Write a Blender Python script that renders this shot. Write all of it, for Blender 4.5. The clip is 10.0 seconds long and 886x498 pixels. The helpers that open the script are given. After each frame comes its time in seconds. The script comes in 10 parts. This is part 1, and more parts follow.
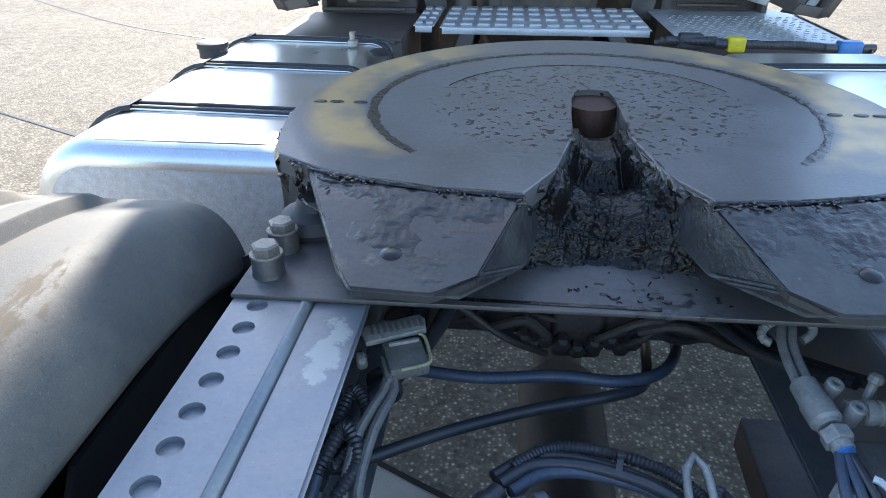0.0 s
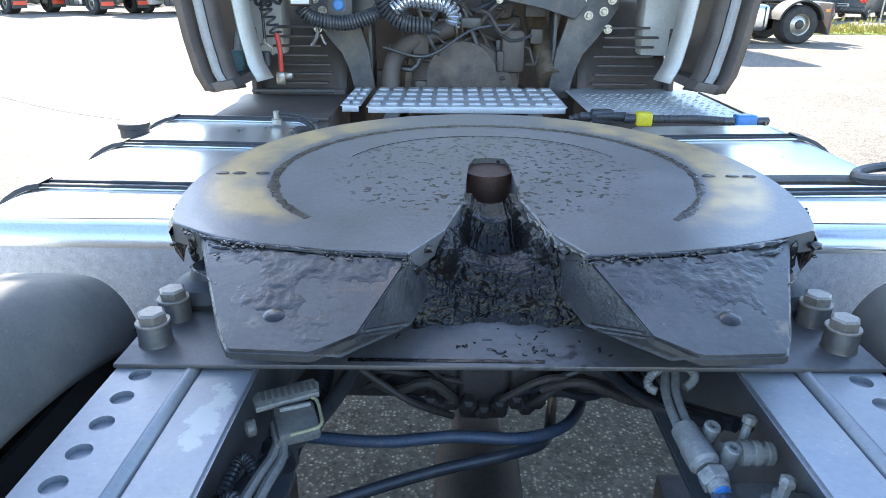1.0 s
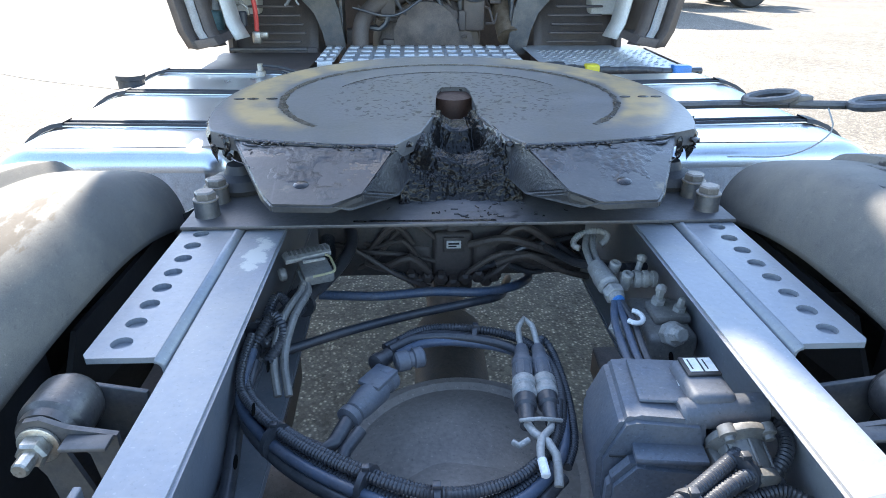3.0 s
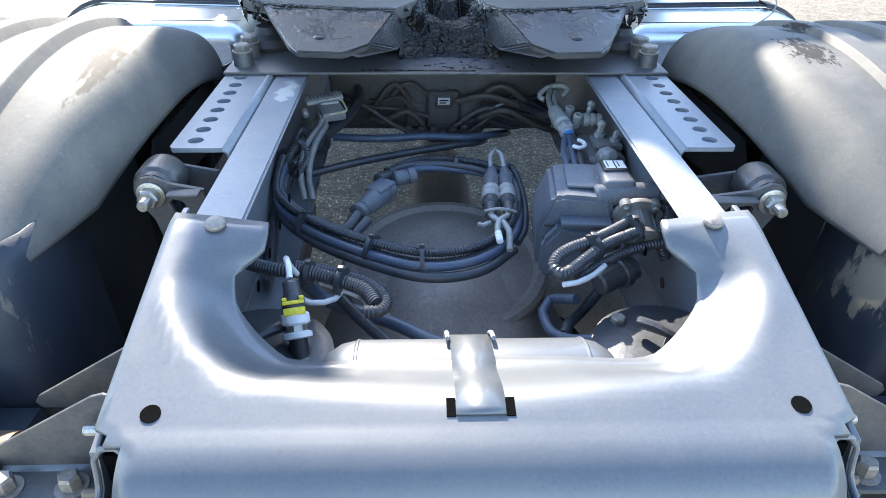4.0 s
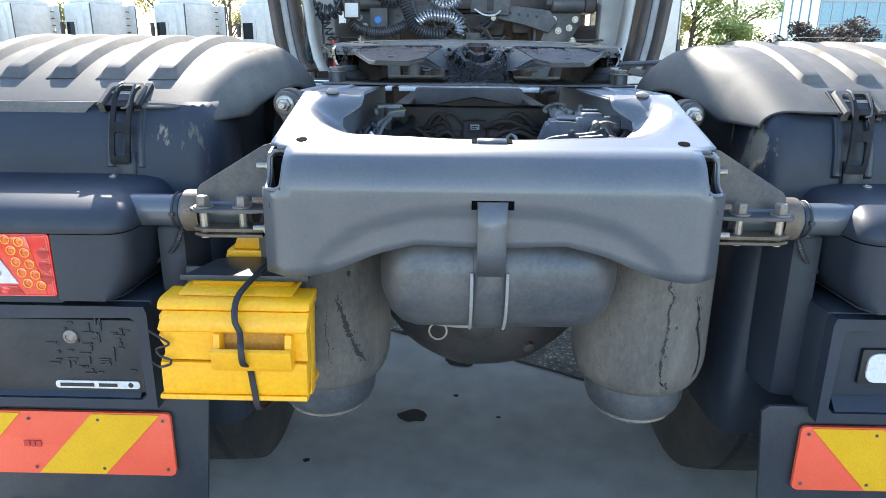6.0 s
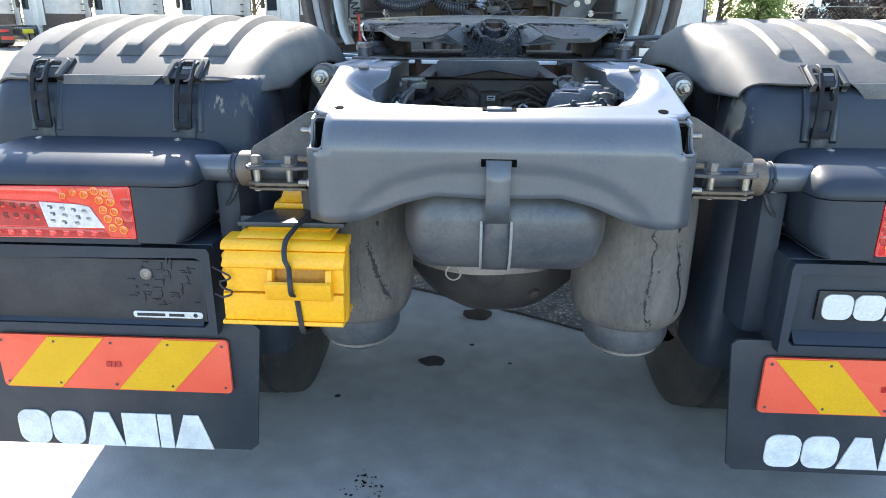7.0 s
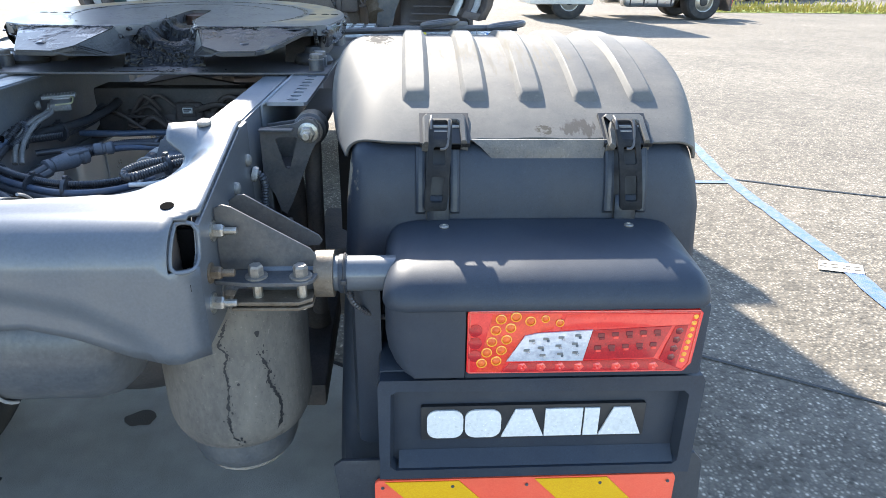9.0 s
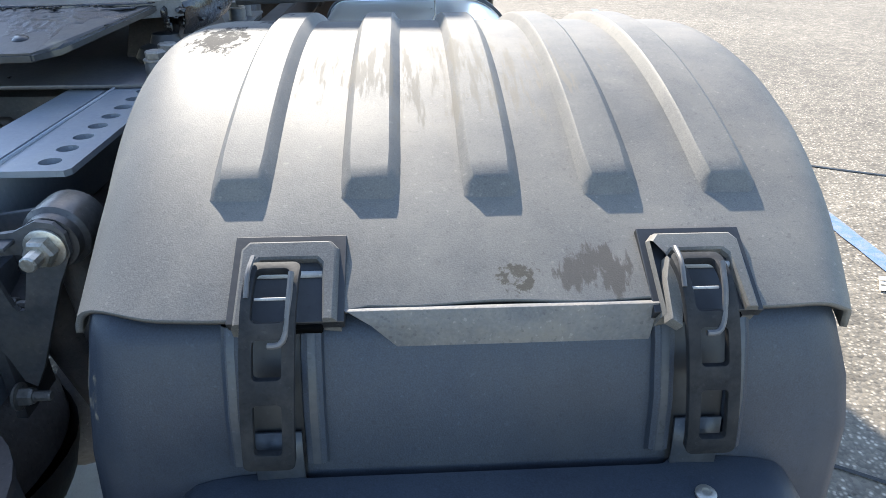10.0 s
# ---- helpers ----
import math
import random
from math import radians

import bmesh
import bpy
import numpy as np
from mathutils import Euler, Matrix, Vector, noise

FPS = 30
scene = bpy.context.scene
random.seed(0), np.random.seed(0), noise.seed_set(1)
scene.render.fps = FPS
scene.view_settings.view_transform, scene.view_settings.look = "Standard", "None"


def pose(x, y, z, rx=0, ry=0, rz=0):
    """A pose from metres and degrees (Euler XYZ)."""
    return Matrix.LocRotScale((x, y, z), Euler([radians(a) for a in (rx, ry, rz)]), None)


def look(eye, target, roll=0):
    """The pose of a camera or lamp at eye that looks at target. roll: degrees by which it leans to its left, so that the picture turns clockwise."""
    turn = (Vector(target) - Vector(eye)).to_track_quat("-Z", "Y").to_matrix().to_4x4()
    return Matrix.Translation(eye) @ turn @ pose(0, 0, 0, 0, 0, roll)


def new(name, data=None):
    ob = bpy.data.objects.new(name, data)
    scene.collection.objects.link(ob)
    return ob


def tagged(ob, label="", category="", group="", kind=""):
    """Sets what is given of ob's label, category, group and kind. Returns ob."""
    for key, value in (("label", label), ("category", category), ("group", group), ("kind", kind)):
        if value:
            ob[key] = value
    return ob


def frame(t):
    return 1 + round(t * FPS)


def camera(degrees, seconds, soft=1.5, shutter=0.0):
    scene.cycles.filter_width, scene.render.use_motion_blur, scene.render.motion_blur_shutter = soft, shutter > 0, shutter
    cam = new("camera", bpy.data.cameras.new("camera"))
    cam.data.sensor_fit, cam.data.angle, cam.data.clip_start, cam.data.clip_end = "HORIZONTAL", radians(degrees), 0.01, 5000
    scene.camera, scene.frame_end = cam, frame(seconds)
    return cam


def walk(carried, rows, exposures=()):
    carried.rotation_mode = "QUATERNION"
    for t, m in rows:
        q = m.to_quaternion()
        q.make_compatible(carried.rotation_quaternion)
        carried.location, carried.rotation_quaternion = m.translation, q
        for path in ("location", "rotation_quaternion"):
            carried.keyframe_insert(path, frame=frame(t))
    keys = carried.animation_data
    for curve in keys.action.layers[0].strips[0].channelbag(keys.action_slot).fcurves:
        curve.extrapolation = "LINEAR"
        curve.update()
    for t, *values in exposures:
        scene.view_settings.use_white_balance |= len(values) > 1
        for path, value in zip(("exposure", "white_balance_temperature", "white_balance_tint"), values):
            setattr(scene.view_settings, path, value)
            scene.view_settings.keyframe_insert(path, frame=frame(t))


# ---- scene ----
cam = camera(67.5, 10.0, soft=0.75)
PATH = [
    (0, (-0.142, 0.24, 1.611), (-0.314, 1.985, 0.648), -0.1),
    (0.5, (-0.088, 0.227, 1.61), (-0.169, 2.045, 0.782), 0.1),
    (1, (-0.062, 0.217, 1.6), (-0.082, 2.069, 0.846), 0.2),
    (1.5, (-0.045, 0.2, 1.593), (-0.003, 2.065, 0.871), 0.2),
    (2, (-0.053, 0.127, 1.588), (0.022, 1.994, 0.876), 0.4),
    (2.2, (-0.057, 0.085, 1.585), (0.021, 1.952, 0.872), 0.4),
    (3.3, (-0.084, -0.229, 1.593), (-0.006, 1.544, 0.67), 0.2),
    (3.5, (-0.078, -0.298, 1.59), (0.001, 1.442, 0.607), 0.5),
    (4, (-0.061, -0.493, 1.598), (0.004, 1.196, 0.528), 0.8),
    (4.5, (-0.056, -0.652, 1.604), (-0.033, 1.025, 0.514), 0.8),
    (5, (-0.082, -0.865, 1.52), (-0.092, 0.889, 0.56), 0.8),
    (5.5, (-0.065, -1.033, 1.388), (-0.083, 0.873, 0.784), 0.5),
    (6, (-0.063, -1.189, 1.234), (-0.099, 0.73, 0.674), 0.6),
    (6.2, (-0.078, -1.25, 1.212), (-0.128, 0.67, 0.654), 0.7),
    (7.3, (0.017, -1.454, 1.273), (-0.089, 0.428, 0.603), 0.3),
    (7.5, (0.114, -1.47, 1.279), (0.021, 0.408, 0.599), 0.2),
    (8, (0.407, -1.509, 1.277), (0.452, 0.362, 0.572), 0.6),
    (8.5, (0.594, -1.366, 1.32), (0.691, 0.479, 0.553), 0.8),
    (9, (0.715, -0.988, 1.437), (0.814, 0.846, 0.646), 0.7),
    (9.5, (0.804, -0.588, 1.416), (0.898, 1.232, 0.591), 0.2),
    (10, (0.884, -0.219, 1.429), (0.986, 1.548, 0.497), 0.2),
]
walk(cam, [(t, look(eye, target, roll)) for t, eye, target, roll in PATH], [(0.0, 1.95), (0.5, 2.3), (1.0, 2.5), (2.0, 2.45), (3.5, 2.45), (4.0, 2.4), (4.5, 2.25), (5.0, 2.38), (5.5, 2.27), (6.0, 2.1), (7.5, 2.1), (8.0, 2.26), (8.5, 2.2), (9.0, 2.05), (10.0, 1.95)])

# world, sun
SUN_FROM = Vector((-0.19, 0.79, 0.6)).normalized()
world = bpy.data.worlds.new("world")
scene.world = world
world.use_nodes = True
wn = world.node_tree.nodes
sky = wn.new("ShaderNodeTexSky")
sky.sky_type = "NISHITA"
sky.sun_disc = False
sky.sun_elevation = math.asin(SUN_FROM.z)
sky.sun_rotation = math.atan2(SUN_FROM.x, SUN_FROM.y) % (2 * math.pi)
sky.air_density, sky.dust_density, sky.ozone_density = 1.0, 0.4, 1.5
wn["Background"].inputs["Strength"].default_value = 0.15
world.node_tree.links.new(sky.outputs[0], wn["Background"].inputs["Color"])
sun_data = bpy.data.lights.new("sun", "SUN")
sun_data.energy, sun_data.angle, sun_data.color = 4.2, radians(0.6), (1.0, 0.93, 0.82)
sun = new("sun", sun_data)
sun.matrix_world = look(SUN_FROM * 50, (0, 0, 0))


# ---- materials ----
def material(name, color, rough=0.6, metal=0.0, color2=None, scale=8.0, fine=60.0, bump=0.15, bump_scale=None,
             dust=None, dust_amount=0.0, dust_scale=3.0, rough_var=0.12, coat=0.0, spec=0.5, stretch=(1, 1, 1), grain=0.35, speck=0.22):
    """Principled surface with a broad and a fine variation, relief and optional dust."""
    m = bpy.data.materials.new(name)
    m.use_nodes = True
    n, l = m.node_tree.nodes, m.node_tree.links
    b = n["Principled BSDF"]
    tc = n.new("ShaderNodeTexCoord")
    mp = n.new("ShaderNodeMapping")
    mp.inputs["Scale"].default_value = stretch
    l.new(tc.outputs["Object"], mp.inputs["Vector"])
    big = n.new("ShaderNodeTexNoise")
    big.inputs["Scale"].default_value = scale
    big.inputs["Detail"].default_value = 6
    big.inputs["Roughness"].default_value = 0.62
    small = n.new("ShaderNodeTexNoise")
    small.inputs["Scale"].default_value = fine
    small.inputs["Detail"].default_value = 4
    for t in (big, small):
        l.new(mp.outputs[0], t.inputs["Vector"])
    c2 = color2 or tuple(c * 0.72 for c in color)
    ramp = n.new("ShaderNodeValToRGB")
    ramp.color_ramp.elements[0].position, ramp.color_ramp.elements[1].position = 0.32, 0.68
    ramp.color_ramp.elements[0].color, ramp.color_ramp.elements[1].color = (*c2, 1), (*color, 1)
    l.new(big.outputs["Fac"], ramp.inputs["Fac"])
    mix = n.new("ShaderNodeMix")
    mix.data_type, mix.blend_type = "RGBA", "OVERLAY"
    mix.inputs["Factor"].default_value = grain
    l.new(ramp.outputs["Color"], mix.inputs["A"])
    l.new(small.outputs["Fac"], mix.inputs["B"])
    out = mix.outputs["Result"]
    if dust:
        dn = n.new("ShaderNodeTexNoise")
        dn.inputs["Scale"].default_value = dust_scale
        dn.inputs["Detail"].default_value = 8
        dn.inputs["Roughness"].default_value = 0.7
        l.new(mp.outputs[0], dn.inputs["Vector"])
        dr = n.new("ShaderNodeValToRGB")
        dr.color_ramp.elements[0].position, dr.color_ramp.elements[1].position = 0.42, 0.72
        dr.color_ramp.elements[0].color = (0, 0, 0, 1)
        dr.color_ramp.elements[1].color = (dust_amount,) * 3 + (1,)
        l.new(dn.outputs["Fac"], dr.inputs["Fac"])
        dm = n.new("ShaderNodeMix")
        dm.data_type = "RGBA"
        l.new(dr.outputs["Color"], dm.inputs["Factor"])
        l.new(out, dm.inputs["A"])
        dm.inputs["B"].default_value = (*dust, 1)
        out = dm.outputs["Result"]
    if speck:
        # scattered pale and dark specks of grit
        sp = n.new("ShaderNodeTexNoise")
        sp.inputs["Scale"].default_value, sp.inputs["Detail"].default_value = 190, 3
        l.new(tc.outputs["Object"], sp.inputs["Vector"])
        sr = n.new("ShaderNodeValToRGB")
        e = sr.color_ramp.elements
        e[0].position, e[0].color = 0.3, (0.3, 0.3, 0.3, 1)
        e[1].position, e[1].color = 0.72, (0.85, 0.83, 0.8, 1)
        k = e.new(0.37)
        k.color = (0.5, 0.5, 0.5, 1)
        k = e.new(0.65)
        k.color = (0.5, 0.5, 0.5, 1)
        l.new(sp.outputs["Fac"], sr.inputs["Fac"])
        sm = n.new("ShaderNodeMix")
        sm.data_type, sm.blend_type = "RGBA", "OVERLAY"
        sm.inputs["Factor"].default_value = min(1.0, speck * 3)
        l.new(out, sm.inputs["A"])
        l.new(sr.outputs["Color"], sm.inputs["B"])
        out = sm.outputs["Result"]
    l.new(out, b.inputs["Base Color"])
    rr = n.new("ShaderNodeMapRange")
    rr.inputs["To Min"].default_value, rr.inputs["To Max"].default_value = max(0.02, rough - rough_var), min(1, rough + rough_var)
    l.new(big.outputs["Fac"], rr.inputs["Value"])
    l.new(rr.outputs[0], b.inputs["Roughness"])
    b.inputs["Metallic"].default_value = metal
    b.inputs["Coat Weight"].default_value = coat
    b.inputs["Coat Roughness"].default_value = 0.13
    b.inputs["Specular IOR Level"].default_value = spec
    if bump:
        bp = n.new("ShaderNodeBump")
        bp.inputs["Strength"].default_value = bump
        bp.inputs["Distance"].default_value = 0.004
        bs = small
        if bump_scale:
            bs = n.new("ShaderNodeTexNoise")
            bs.inputs["Scale"].default_value = bump_scale
            bs.inputs["Detail"].default_value = 5
            l.new(mp.outputs[0], bs.inputs["Vector"])
        l.new(bs.outputs["Fac"], bp.inputs["Height"])
        l.new(bp.outputs[0], b.inputs["Normal"])
    return m


M = {}
M["cover"] = material("mudguard_plastic", (0.098, 0.095, 0.09), 0.66, spec=0.3, color2=(0.072, 0.07, 0.066), scale=5, fine=700, bump=0.08, grain=0.6, speck=0.16,
                      dust=(0.27, 0.235, 0.185), dust_amount=0.5, dust_scale=2.6)
M["body"] = material("dark_plastic", (0.025, 0.034, 0.049), 0.48, color2=(0.019, 0.024, 0.034), scale=4, fine=700, bump=0.08, grain=0.6, speck=0.14,
                     dust=(0.14, 0.13, 0.11), dust_amount=0.18, dust_scale=2.6, spec=0.35)
M["paint"] = material("chassis_paint", (0.1, 0.109, 0.122), 0.4, metal=0.12, coat=0.42, color2=(0.082, 0.09, 0.1), scale=2.5, fine=220, bump=0.012, grain=0.2, speck=0.05, rough_var=0.07,
                      dust=(0.18, 0.165, 0.14), dust_amount=0.35, dust_scale=3.4)
M["rail"] = material("rail_paint", (0.225, 0.24, 0.265), 0.42, metal=0.25, color2=(0.185, 0.2, 0.22), scale=4, fine=120, bump=0.03, grain=0.14, speck=0.1,
                     dust=(0.34, 0.31, 0.26), dust_amount=0.5, dust_scale=5.0)
M["bracket"] = material("bracket_paint", (0.085, 0.086, 0.09), 0.5, metal=0.3, scale=12, fine=150, bump=0.08, speck=0.1,
                        dust=(0.3, 0.24, 0.18), dust_amount=0.35, dust_scale=9)
M["steel_dark"] = material("dusty_dark_steel", (0.075, 0.07, 0.068), 0.55, metal=0.3, color2=(0.05, 0.045, 0.042), scale=9, fine=140, bump=0.2,
                           dust=(0.16, 0.12, 0.095), dust_amount=0.6, dust_scale=6)
M["plate"] = material("mounting_plate_steel", (0.075, 0.074, 0.078), 0.45, metal=0.2, color2=(0.05, 0.049, 0.051), scale=6, fine=110, bump=0.12,
                      dust=(0.16, 0.13, 0.105), dust_amount=0.4, dust_scale=5)
M["bolt"] = material("bolt_steel", (0.27, 0.24, 0.205), 0.5, metal=0.4, color2=(0.19, 0.165, 0.14), scale=40, fine=200, bump=0.1)
M["zinc"] = material("zinc_bolt", (0.46, 0.44, 0.4), 0.38, metal=0.8, color2=(0.33, 0.29, 0.23), scale=60, fine=260, bump=0.08)
M["alu"] = material("aluminium_tank", (0.72, 0.74, 0.76), 0.3, metal=1.0, color2=(0.62, 0.64, 0.67), scale=4, fine=260, bump=0.03, stretch=(1, 1, 1), rough_var=0.08)
M["alu_end"] = material("tank_end_aluminium", (0.62, 0.66, 0.71), 0.42, metal=0.45, color2=(0.5, 0.53, 0.58), scale=60, fine=240, bump=0.06,
                        dust=(0.36, 0.35, 0.34), dust_amount=0.35, dust_scale=40)
M["rubber"] = material("black_rubber", (0.028, 0.028, 0.03), 0.6, scale=9, fine=140, bump=0.15, dust=(0.1, 0.088, 0.078), dust_amount=0.3, dust_scale=8)
M["tyre"] = material("tyre_rubber", (0.022, 0.022, 0.023), 0.75, scale=9, fine=90, bump=0.3, dust=(0.09, 0.075, 0.06), dust_amount=0.5, dust_scale=6)
M["cable"] = material("cable_sleeve", (0.042, 0.046, 0.054), 0.36, scale=20, fine=200, bump=0.1, dust=(0.12, 0.1, 0.085), dust_amount=0.4, dust_scale=14)
M["cable_blue"] = material("blue_air_hose", (0.06, 0.085, 0.13), 0.45, scale=20, fine=200, bump=0.05, dust=(0.16, 0.14, 0.12), dust_amount=0.5, dust_scale=14)
M["axle"] = material("dusty_axle", (0.42, 0.36, 0.3), 0.6, metal=0.1, color2=(0.2, 0.17, 0.145), scale=5, fine=90, bump=0.3,
                     dust=(0.38, 0.31, 0.25), dust_amount=0.8, dust_scale=4)
M["bellows"] = material("dusty_air_spring", (0.14, 0.126, 0.11), 0.75, color2=(0.07, 0.064, 0.058), scale=7, fine=120, bump=0.2,
                        dust=(0.24, 0.215, 0.175), dust_amount=0.7, dust_scale=4.5, stretch=(1, 1, 0.45))
M["airtank"] = material("air_tank_paint", (0.085, 0.09, 0.097), 0.38, metal=0.2, color2=(0.07, 0.074, 0.08), scale=5, fine=120, bump=0.06, speck=0.1,
                        dust=(0.24, 0.22, 0.19), dust_amount=0.5, dust_scale=5)
M["strap"] = material("strap_steel", (0.3, 0.31, 0.32), 0.45, metal=0.5, scale=20, fine=160, bump=0.06, dust=(0.3, 0.26, 0.2), dust_amount=0.4, dust_scale=9)
M["white"] = material("white_paint", (0.78, 0.78, 0.76), 0.5, color2=(0.62, 0.62, 0.6), scale=20, fine=160, bump=0.05, dust=(0.3, 0.28, 0.25), dust_amount=0.4, dust_scale=16)
M["flap"] = material("flap_rubber", (0.022, 0.027, 0.036), 0.55, color2=(0.016, 0.019, 0.025), scale=5, fine=300, bump=0.1, dust=(0.12, 0.115, 0.1), dust_amount=0.25, dust_scale=3.5)
M["white_clean"] = material("white_lettering", (0.66, 0.655, 0.63), 0.5, color2=(0.6, 0.595, 0.57), scale=14, fine=160, bump=0.03)
M["yellow"] = material("yellow_plastic", (0.95, 0.46, 0.008), 0.42, color2=(0.9, 0.42, 0.007), scale=7, fine=130, bump=0.05, speck=0.06, dust=(0.4, 0.27, 0.08), dust_amount=0.12, dust_scale=9)
# darker copy of the yellow, carries the shade inside the hand hold
M["yellow_shade"] = material("shaded_yellow_plastic", (0.7, 0.33, 0.03), 0.6, color2=(0.55, 0.27, 0.04), scale=20, fine=160, bump=0.1, dust=(0.3, 0.22, 0.12), dust_amount=0.5, dust_scale=12)
M["yellow_clip"] = material("yellow_clip", (0.75, 0.6, 0.03), 0.45, scale=30, fine=200, bump=0.04)
M["ref_red"] = material("reflective_orange_red", (0.86, 0.12, 0.06), 0.4, color2=(0.84, 0.11, 0.055), scale=12, fine=400, bump=0.04, spec=0.35, speck=0.06, dust=(0.5, 0.12, 0.07), dust_amount=0.12, dust_scale=10)
M["ref_yellow"] = material("reflective_yellow", (0.74, 0.4, 0.006), 0.4, color2=(0.7, 0.37, 0.006), scale=12, fine=400, bump=0.04, spec=0.35, speck=0.06, dust=(0.4, 0.24, 0.03), dust_amount=0.12, dust_scale=10)
M["lens_red"] = material("red_lamp_lens", (0.85, 0.045, 0.03), 0.16, color2=(0.66, 0.018, 0.015), scale=25, fine=300, bump=0.06, coat=0.7, rough_var=0.06)
M["lens_dark"] = material("dark_red_lens", (0.5, 0.012, 0.012), 0.2, scale=60, fine=300, bump=0.1, coat=0.6, rough_var=0.06)
M["lens_amber"] = material("amber_lens", (0.86, 0.06, 0.02), 0.16, scale=60, fine=300, bump=0.06, coat=0.7, rough_var=0.05)
M["lens_edge"] = material("bright_lens_edge", (0.9, 0.11, 0.07), 0.2, scale=60, fine=300, bump=0.04, coat=0.7, rough_var=0.05)
M["lens_plain"] = material("plain_red_lens", (0.84, 0.06, 0.035), 0.12, color2=(0.76, 0.04, 0.025), scale=30, fine=300, bump=0.03, coat=0.8, rough_var=0.05)
M["lens_deep"] = material("deep_red_lens", (0.2, 0.012, 0.012), 0.25, scale=60, fine=300, bump=0.05, coat=0.5, rough_var=0.05)
M["lens_glow"] = material("yellow_orange_reflector_rim", (0.95, 0.42, 0.03), 0.2, color2=(0.9, 0.28, 0.02), scale=90, fine=300, bump=0.05, coat=0.6, rough_var=0.05)
M["lens_ring"] = material("orange_lens_ring", (0.85, 0.17, 0.02), 0.16, color2=(0.6, 0.06, 0.012), scale=90, fine=300, bump=0.06, coat=0.7, rough_var=0.05)
M["lens_clear"] = material("clear_lens", (0.72, 0.72, 0.74), 0.18, metal=0.35, color2=(0.5, 0.5, 0.53), scale=70, fine=200, bump=0.2, coat=0.6, rough_var=0.06)
M["valve"] = material("valve_casting", (0.2, 0.195, 0.185), 0.5, metal=0.2, scale=30, fine=160, bump=0.15, dust=(0.26, 0.23, 0.18), dust_amount=0.5, dust_scale=16)
M["module"] = material("module_plastic", (0.085, 0.1, 0.125), 0.55, scale=9, fine=200, bump=0.1, dust=(0.22, 0.19, 0.16), dust_amount=0.45, dust_scale=7)
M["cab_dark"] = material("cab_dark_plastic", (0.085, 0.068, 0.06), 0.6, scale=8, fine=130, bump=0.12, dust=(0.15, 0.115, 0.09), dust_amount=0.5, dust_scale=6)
M["cab_white"] = material("cab_white_paint", (0.68, 0.66, 0.61), 0.35, color2=(0.58, 0.56, 0.51), scale=3, fine=90, bump=0.02, dust=(0.36, 0.31, 0.25), dust_amount=0.35, dust_scale=4, coat=0.3)
M["engine"] = material("dirty_engine", (0.125, 0.1, 0.085), 0.7, metal=0.2, color2=(0.06, 0.05, 0.045), scale=10, fine=120, bump=0.3, dust=(0.2, 0.155, 0.12), dust_amount=0.6, dust_scale=8)
M["red"] = material("red_plastic", (0.6, 0.06, 0.045), 0.45, scale=20, fine=200, bump=0.05)
M["blue"] = material("blue_plastic", (0.05, 0.2, 0.5), 0.4, scale=20, fine=200, bump=0.05)
M["orange"] = material("orange_plastic", (0.75, 0.28, 0.04), 0.4, scale=20, fine=200, bump=0.05)
M["rust"] = material("rusty_zinc", (0.2, 0.155, 0.11), 0.5, metal=0.4, color2=(0.12, 0.085, 0.055), scale=35, fine=200, bump=0.12)
M["tread"] = material("tread_plate", (0.62, 0.63, 0.64), 0.48, metal=0.55, color2=(0.48, 0.49, 0.5), scale=9, fine=160, bump=0.05)
# reflected bright sky is put into this glass colour
M["glass_sky"] = material("sky_reflection_glass", (0.22, 0.33, 0.36), 0.08, scale=3, fine=30, bump=0, rough_var=0.02, speck=0)
# near-black surface that paints the shade inside holes, slots and pockets
M["void"] = material("hollow_shade", (0.004, 0.004, 0.004), 0.95, scale=12, fine=120, bump=0, spec=0.02, speck=0)
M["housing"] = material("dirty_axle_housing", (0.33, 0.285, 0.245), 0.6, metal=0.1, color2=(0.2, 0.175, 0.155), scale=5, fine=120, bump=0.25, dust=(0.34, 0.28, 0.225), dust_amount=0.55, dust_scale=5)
M["seal"] = material("pale_seal", (0.42, 0.38, 0.22), 0.6, scale=30, fine=200, bump=0.05)
M["strap_rubber"] = material("latch_rubber", (0.015, 0.016, 0.018), 0.7, scale=20, fine=200, bump=0.1, spec=0.2, dust=(0.1, 0.09, 0.08), dust_amount=0.25, dust_scale=30)
M["strip_grey"] = material("weathered_strip", (0.34, 0.34, 0.335), 0.6, scale=12, fine=160, bump=0.08, dust=(0.24, 0.2, 0.16), dust_amount=0.5, dust_scale=9)
M["bottle"] = material("teal_bottle_plastic", (0.2, 0.34, 0.34), 0.35, color2=(0.14, 0.26, 0.27), scale=14, fine=160, bump=0.03)
M["rubber_grey"] = material("torn_grey_edge", (0.13, 0.125, 0.12), 0.7, color2=(0.09, 0.09, 0.09), scale=30, fine=260, bump=0.2, dust=(0.24, 0.2, 0.15), dust_amount=0.5, dust_scale=14)
M["tan_zinc"] = material("tan_rusty_zinc", (0.17, 0.135, 0.1), 0.5, metal=0.2, color2=(0.1, 0.072, 0.046), scale=30, fine=200, bump=0.12)
M["bush"] = material("worn_dark_bush_steel", (0.045, 0.045, 0.048), 0.36, metal=0.5, color2=(0.1, 0.095, 0.09), scale=26, fine=180, bump=0.08, dust=(0.2, 0.16, 0.12), dust_amount=0.25, dust_scale=14)
M["cream"] = material("pale_primer", (0.62, 0.57, 0.45), 0.6, color2=(0.45, 0.38, 0.28), scale=30, fine=160, bump=0.06)
